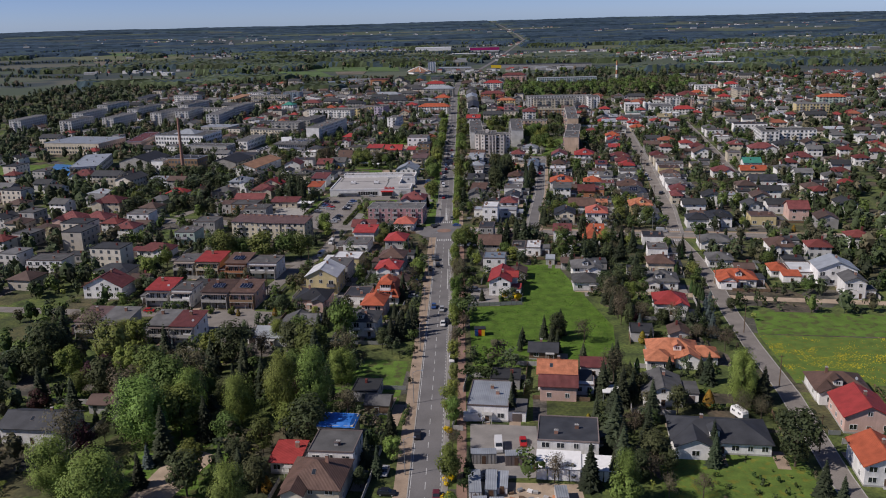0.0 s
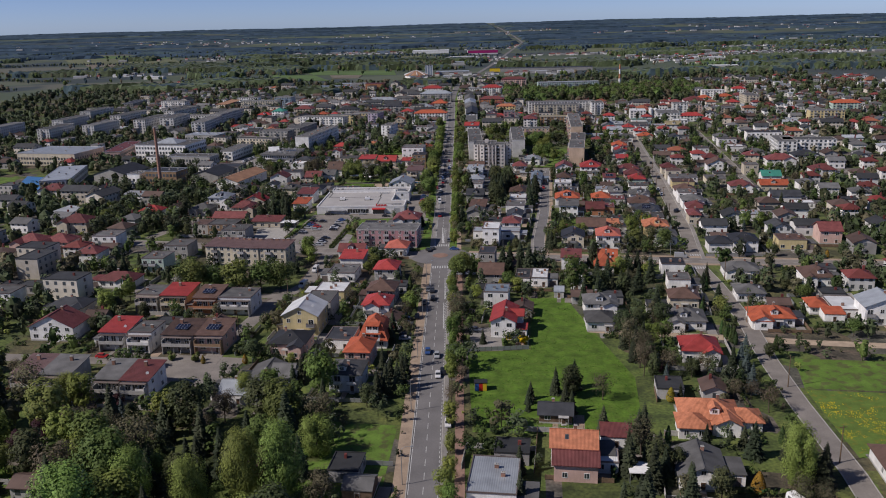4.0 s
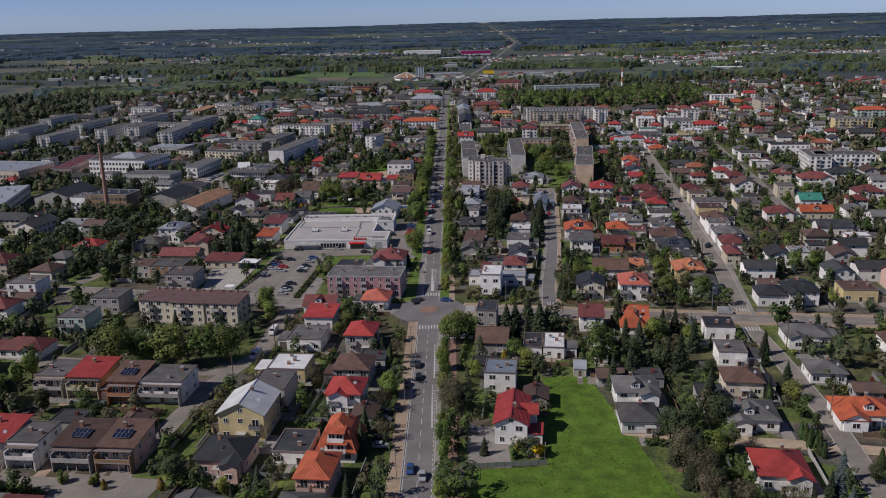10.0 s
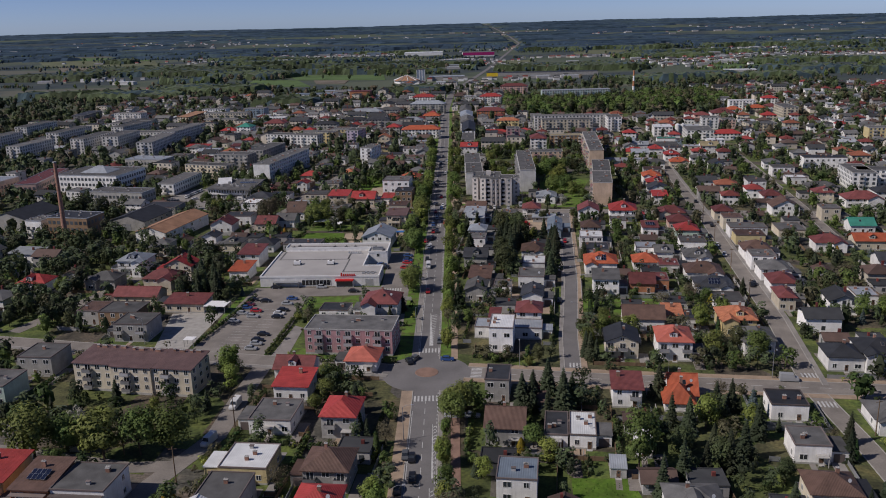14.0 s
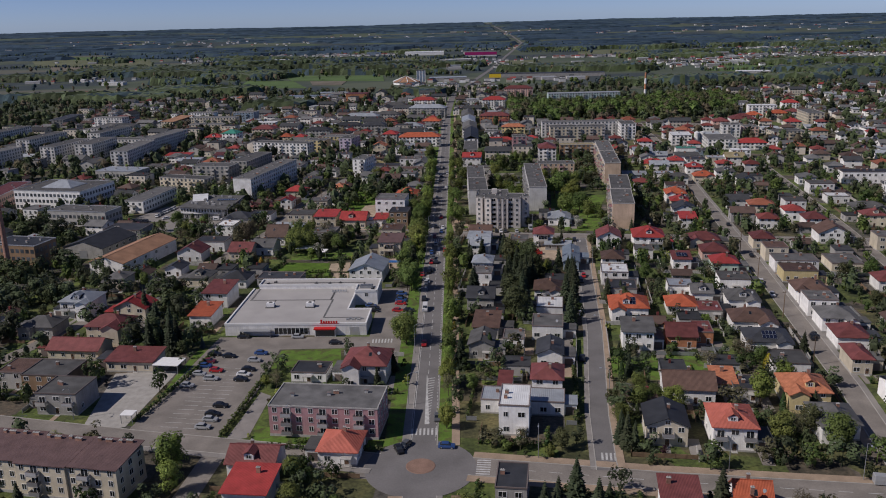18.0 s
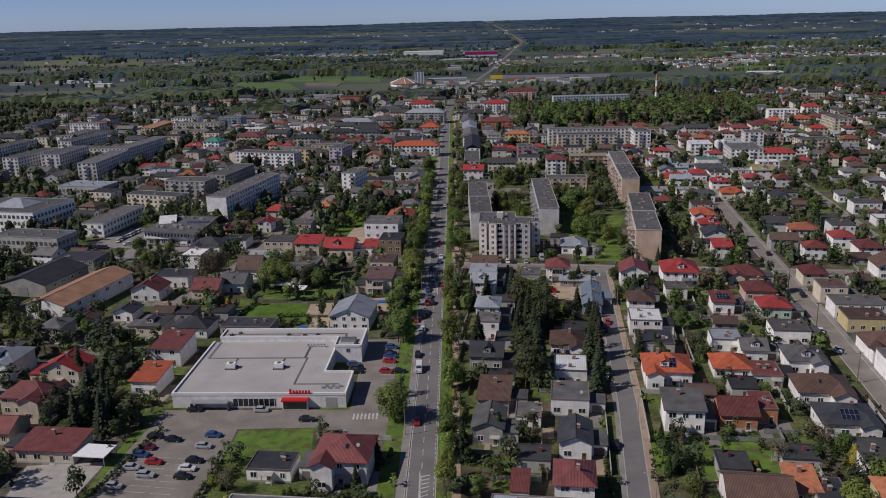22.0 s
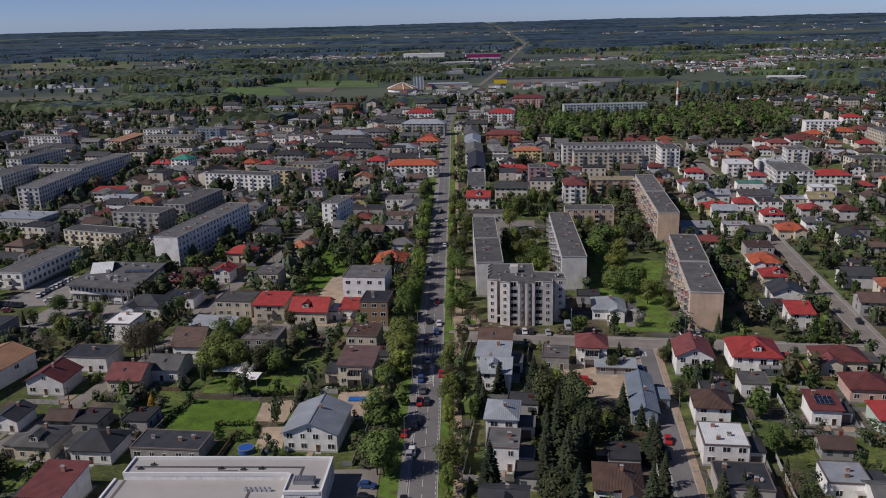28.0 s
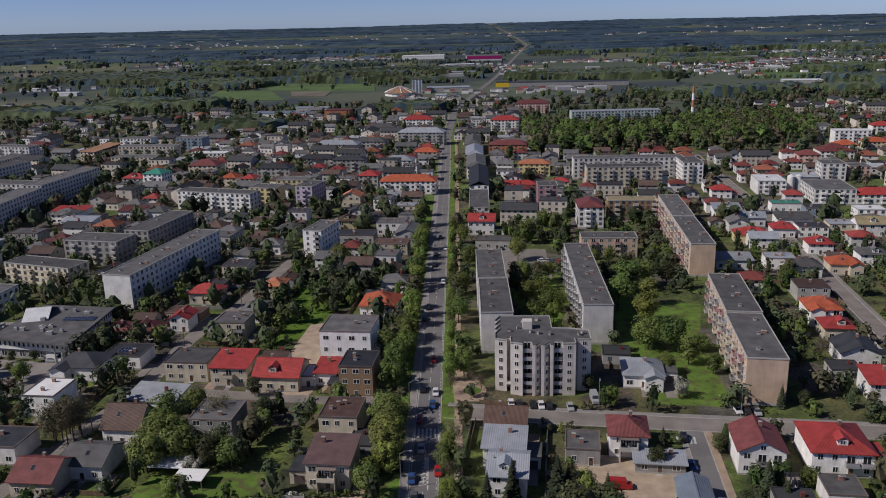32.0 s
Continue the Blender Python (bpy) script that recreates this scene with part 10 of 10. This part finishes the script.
# ---- street furniture and yard things ----
def lamp_post(x, y, turn, high=9.0):
    """A street lamp with a curved arm over the road, the arm reaching along its own +x."""
    if "lamp" not in MESHES:
        MESHES["lamp"] = (Shape().tube(0, 0, 0, 9.0, 0.1, 0.06, 8).mesh("pole", M_STEEL), Shape().limb((0, 0, 8.9), (1.0, 0, 9.5), 0.05, 0.04).limb((0.95, 0, 9.48), (2.2, 0, 9.6), 0.045, 0.035).mesh("arm", M_STEEL), loft([(-0.35, 0.1, 9.5, 9.6), (0.0, 0.17, 9.48, 9.68), (0.35, 0.12, 9.52, 9.62)]).mesh("lamp_head", M_ALU))
    r = root("street_lamp", x, y, turn, "tall grey steel street lamp", "street lamp", "street lamps")
    r["label"] = "tall grey steel lamp beside the street"
    put("pole", MESHES["lamp"][0], r)
    arm = put("arm", MESHES["lamp"][1], r)
    put("lamp_head", MESHES["lamp"][2], arm, 2.4, 0, 0, 90)


for i in range(13):
    y = 168 + i * 36
    if abs(y - 388) > 14:
        lamp_post(main_x(y) - 4.7, y, 0)
for k, (x, y) in enumerate(((20, 391), (62, 383.5), (90, 379), (-40, 404), (-100, 416), (40, 600.5), (75, 595), (110, 590))):
    lamp_post(x, y, -98)
for i in range(4):
    lamp_post(42 + i * 5.4, 420 + i * 40, 172)


def utility_pole(x, y, turn):
    if "mast" not in MESHES:
        MESHES["mast"] = (Shape().tube(0, 0, 0, 9.5, 0.16, 0.1, 7).mesh("pole", M_WOOD), Shape().box(-0.9, -0.06, 8.9, 0.9, 0.06, 9.05).mesh("crossbar", M_WOOD))
    r = root("utility_pole", x, y, turn, "brown wooden utility pole with crossbar", "pole", "utility poles")
    put("pole", MESHES["mast"][0], r)
    put("crossbar", MESHES["mast"][1], r)


for x, y in ((-73, 296), (-63, 330), (-56, 356), (-80, 344), (-100, 350), (81, 175), (85, 210), (89, 250), (95, 300), (102, 345), (-99, 548), (-88, 590), (-80, 640), (-72, 680), (105, 440), (112, 480), (118, 520), (125, 560)):
    utility_pole(x, y, 10)


def container(x, y, w, d, h, turn, m, label):
    """A site container: ribbed box, roof plate, doors at its end."""
    r = root("site_container", x, y, turn, label, "container", "site containers")
    s = Shape()
    s.box(-w / 2, -d / 2, 0.1, w / 2, d / 2, h)
    put("body", s.mesh("body", m), r)
    for i in range(max(2, int(w / 0.8))):
        put("rib", MESHES.setdefault(("rib", h), Shape().box(-0.05, -0.05, 0.15, 0.05, 0, h - 0.1).mesh("rib", M_GUTTER)), r, -w / 2 + (i + 0.5) * w / max(2, int(w / 0.8)), -d / 2)
    put("roof", Shape().box(-w / 2 - 0.06, -d / 2 - 0.06, h, w / 2 + 0.06, d / 2 + 0.06, h + 0.12).mesh("roof", ROOF["s"]), r)
    put("door", Shape().box(-0.45, -d / 2 - 0.07, 0.15, 0.45, -d / 2 - 0.051, 2.1).mesh("door", M_DOOR), r)
    TAKEN.append((x, y, max(w, d) * 0.6))


container(3.2, 173.5, 5.8, 2.5, 2.6, 0, WALL["s"], "grey site container with zinc roof")
container(10.6, 172.5, 5.0, 2.5, 2.6, 0, M_GUTTER, "dark brown site container with zinc roof")
container(14.6, 170, 3.0, 2.2, 1.4, 0, M_BLUE, "low blue steel skip container")
container(0.8, 161, 2.6, 9.0, 2.6, 0, M_TENT, "long white site trailer with zinc roof")
container(4.4, 162, 2.4, 8.0, 2.2, -4, WALL["u"], "blue-grey site trailer with zinc roof")
container(7.0, 163, 2.2, 7.0, 1.6, -6, M_TENT, "white flatbed trailer piled with boards")
container(1.6, 152, 3.0, 6.0, 2.6, 0, WALL["s"], "grey site container with zinc roof")
container(5.2, 152, 3.0, 5.0, 2.6, 0, WALL["u"], "blue-grey site container with zinc roof")
container(19.0, 156.5, 2.5, 4.6, 2.4, 0, WALL["s"], "grey site container with zinc roof")


def pallet(x, y, w, d, h, turn, m, label):
    """Building material stacked on a wooden pallet."""
    r = root("material_stack", x, y, turn, label, "building material", "stacks in the builder's yard")
    s = Shape()
    for i in range(5):
        s.box(-w / 2, -d / 2 + i * d / 5 + 0.02, 0.06, w / 2, -d / 2 + (i + 0.75) * d / 5, 0.12)
    for i in (-1, 0, 1):
        s.box(i * w * 0.42 - 0.05, -d / 2, 0, i * w * 0.42 + 0.05, d / 2, 0.06)
    put("pallet", s.mesh("pallet", M_WOOD), r)
    n = max(2, int(h / 0.3))
    for i in range(n):
        k = 0.04 * ((i * 7) % 3)
        put("layer", Shape().box(-w / 2 + k, -d / 2 + 0.03, 0.12 + i * h / n, w / 2 - 0.03, d / 2 - k, 0.12 + (i + 0.92) * h / n).mesh("layer", m), r)


for i in range(22):
    px, py = 8.6 + (i % 6) * 1.75 + 0.3 * (i * 7 % 3), 150.5 + (i // 6) * 3.1 + 0.5 * (i * 5 % 3)
    k = i * 11 % 5
    pallet(px, py, 1.2 + 0.5 * (k == 2), 0.9 + 0.9 * (k == 2), 0.5 + 0.35 * (i * 3 % 3), 20 * (i % 4) - 30, (M_TENT, M_CAP, WALL["e"], M_WOOD, M_STEEL)[k], "stack of " + ("white wrapped blocks", "grey concrete slabs", "orange bricks", "sawn boards", "steel profiles")[k] + " on a wooden pallet")


def marquee(x, y, w, d, h, turn):
    r = root("marquee", x, y, turn, "white marquee tent with sloping sheet roof", "tent", "marquees")
    TAKEN.append((x, y, max(w, d) * 0.6))
    put("roof", roof_shape("M", w, d, h, 0.16, 0.2, 0.06)[0].mesh("roof", M_TENT), r)
    for px in (-w / 2, w / 2):
        for py in (-d / 2, d / 2):
            put("post", MESHES.setdefault(("tent_post", h), Shape().box(-0.06, -0.06, 0, 0.06, 0.06, h).mesh("post", M_STEEL)), r, px, py)
    n = int(w / 2.4)
    for i in range(n):
        put("side_sheet", MESHES.setdefault(("sheet", h), Shape().box(-1.1, -0.02, 0.2, 1.1, 0.02, h - 0.1).mesh("side_sheet", M_TENT)), r, -w / 2 + (i + 0.5) * w / n, -d / 2)
    put("back_sheet", Shape().box(-w / 2, d / 2 - 0.03, 0, w / 2, d / 2, h + 0.7).mesh("back_sheet", M_TENT), r)


marquee(19.7, 167.5, 9.6, 6.0, 3.0, -8)
marquee(28.2, 166.2, 7.4, 5.0, 2.8, -8)


def carport(x, y, w, d, h, turn, m, label):
    r = root("carport", x, y, turn, label, "carport", "carports")
    TAKEN.append((x, y, max(w, d) * 0.55))
    put("roof", Shape().box(-w / 2, -d / 2, h, w / 2, d / 2, h + 0.18).mesh("roof", m), r)
    for px in (-w / 2 + 0.2, w / 2 - 0.2):
        for py in (-d / 2 + 0.2, d / 2 - 0.2):
            put("post", MESHES.setdefault(("carport_post", h), Shape().box(-0.07, -0.07, 0, 0.07, 0.07, h).mesh("post", M_STEEL)), r, px, py)


carport(39, 205, 6, 5, 2.6, -6, M_TENT, "white carport roof on steel posts")
carport(-57, 568, 7, 5, 2.4, -6, M_TENT, "white garden shelter on steel posts")
carport(-84, 446, 8, 6, 3.0, -8, M_TENT, "white canopy roof over the yard")
carport(-84.5, 414, 3.4, 3, 2.4, -6, M_TENT, "small white kiosk canopy on posts")
carport(130, 452, 5, 5, 2.5, -8, ROOF["k"], "dark carport beside the white house")

# grey board fence at the meadow's edge
fence = root("board_fence", 11.3, 280.2, 3, "grey board fence at the edge of the meadow", "fence")
for k in range(10):
    put("panel", MESHES.setdefault("fence_panel", Shape().box(-0.93, -0.03, 0.08, 0.93, 0.03, 1.35).mesh("panel", M_STEEL)), fence, (k - 4.5) * 1.95)
    put("post", MESHES.setdefault("fence_post", Shape().box(-0.05, -0.06, 0, 0.05, 0.06, 1.45).mesh("post", M_GUTTER)), fence, (k - 4.5) * 1.95 - 0.975)

# play kiosk in three colours
r = root("kiosk", 5.0, 252.5, 0, "small kiosk with blue, red and yellow panels", "kiosk")
put("body", Shape().box(-1.7, -1.1, 0, 1.7, 1.1, 2.4).mesh("body", M_GUTTER), r)
for i, m in enumerate((M_BLUE, M_RED, M_YEL)):
    put("panel", Shape().box(-1.6 + i * 1.07, -1.16, 0.1, -0.55 + i * 1.07, -1.104, 2.3).mesh("panel", m), r)
put("roof", Shape().box(-1.85, -1.25, 2.4, 1.85, 1.25, 2.52).mesh("roof", ROOF["k"]), r)

# caravan in the garden
r = root("caravan", 68.5, 193, 20, "white caravan parked on the lawn", "caravan")
put("body", loft([(-2.4, 0.95, 0.6, 1.9), (-2.1, 1.05, 0.5, 2.45), (2.1, 1.05, 0.5, 2.5), (2.4, 0.95, 0.6, 2.0)]).mesh("body", M_TENT), r)
for k in (-1.2, 1.0):
    put("window", window_mesh(1.2, 0.7), r, -1.05, k, 1.4, -90)
for sx in (-0.9, 0.9):
    put("wheel", MESHES["wheel"], r, sx, 0, 0.31)

# blue sheet over the roof beside the grey house
r = root("roof_tarpaulin", -31.5, 183.5, -6.5, "crumpled blue tarpaulin spread over a low roof", "tarpaulin")
s = Shape()
for j in range(7):
    for i in range(9):
        s.v.append((-5 + i * 1.2, -3 + j * 1.2, 6.5 + 0.14 * noise.noise((i * 0.9, j * 0.9, 5)) - (0.8 if i in (0, 8) or j in (0, 6) else 0)))
for j in range(6):
    for i in range(8):
        k = j * 9 + i
        s.f.append((k, k + 1, k + 10, k + 9))
        s.m.append(0)
put("sheet", s.mesh("sheet", M_TARP), r)
put("back_building", Shape().box(-4.6, -2.6, 0, 4.2, 4.0, 6.0).mesh("back_building", WALL["c"]), r)

# orange loader
r = root("loader", 12.5, 195.5, 10, "orange wheeled loader standing in the yard", "loader")
put("body", loft([(-1.6, 0.8, 0.6, 1.3), (0.2, 0.9, 0.5, 1.5), (1.8, 0.9, 0.5, 1.4)]).mesh("body", ROOF["o"]), r)
put("cab", loft([(-0.4, 0.7, 1.5, 2.6), (0.9, 0.7, 1.5, 2.7)]).mesh("cab", M_GLASS), r)
put("shovel", Shape().box(-1.1, -2.6, 0.2, 1.1, -1.7, 0.9).mesh("shovel", M_YEL), r)
for sx in (-0.85, 0.85):
    for sy in (-1.0, 1.2):
        put("wheel", MESHES["wheel"], r, sx, sy, 0.35)


# the white carport roof and the blue sheeting by the zinc-roofed house
r = root("carport", -63.5, 574, -6.5, "white flat-roofed open carport on a lawn", "carport")
put("roof", Shape().box(-4.2, -3, 2.5, 4.2, 3, 2.7).mesh("roof", M_TENT), r)
for px, py in ((-4, -2.8), (4, -2.8), (-4, 2.8), (4, 2.8)):
    put("post", MESHES.setdefault("carport_post", Shape().box(-0.08, -0.08, 0, 0.08, 0.08, 2.5).mesh("post", M_WOOD)), r, px, py)
s = Shape()
for i in range(18):
    s.slab([(-4.5 + i * 0.5, -1.2, 0.3), (-4.25 + i * 0.5, -1.2, 0.42), (-4.25 + i * 0.5, 1.2, 0.42), (-4.5 + i * 0.5, 1.2, 0.3)], 0.05)
    s.slab([(-4.25 + i * 0.5, -1.2, 0.42), (-4.0 + i * 0.5, -1.2, 0.3), (-4.0 + i * 0.5, 1.2, 0.3), (-4.25 + i * 0.5, 1.2, 0.42)], 0.05)
s.box(-4.4, -1.1, 0, 4.4, 1.1, 0.24)
o = new("sheet_stack", s.mesh("sheet_stack", M_TARP))
o.location = (-22.5, 556, 0.05)
o.rotation_euler = (0, 0, radians(-3))
tagged(o, "low stack of blue corrugated sheets on sandy ground", "sheeting")


def garden_pool(x, y, radius, h, label):
    """A round garden pool on the ground: a tarpaulin wall, its rim and the water."""
    r = root("garden_pool", x, y, 0, label, "pool")
    put("wall", Shape().tube(0, 0, 0, h, radius, radius, 20).mesh("wall", M_BLUE), r)
    put("rim", Shape().tube(0, 0, h, h + 0.12, radius + 0.08, radius + 0.08, 20).mesh("rim", M_STEEL), r)
    put("water", Shape().tube(0, 0, h + 0.12, h + 0.14, radius - 0.12, radius - 0.12, 20).mesh("water", M_BLUE), r)


garden_pool(-48.6, 529.2, 1.9, 1.1, "round blue garden pool behind the supermarket")
garden_pool(-43.2, 528.8, 1.0, 0.8, "small blue garden pool behind the supermarket")
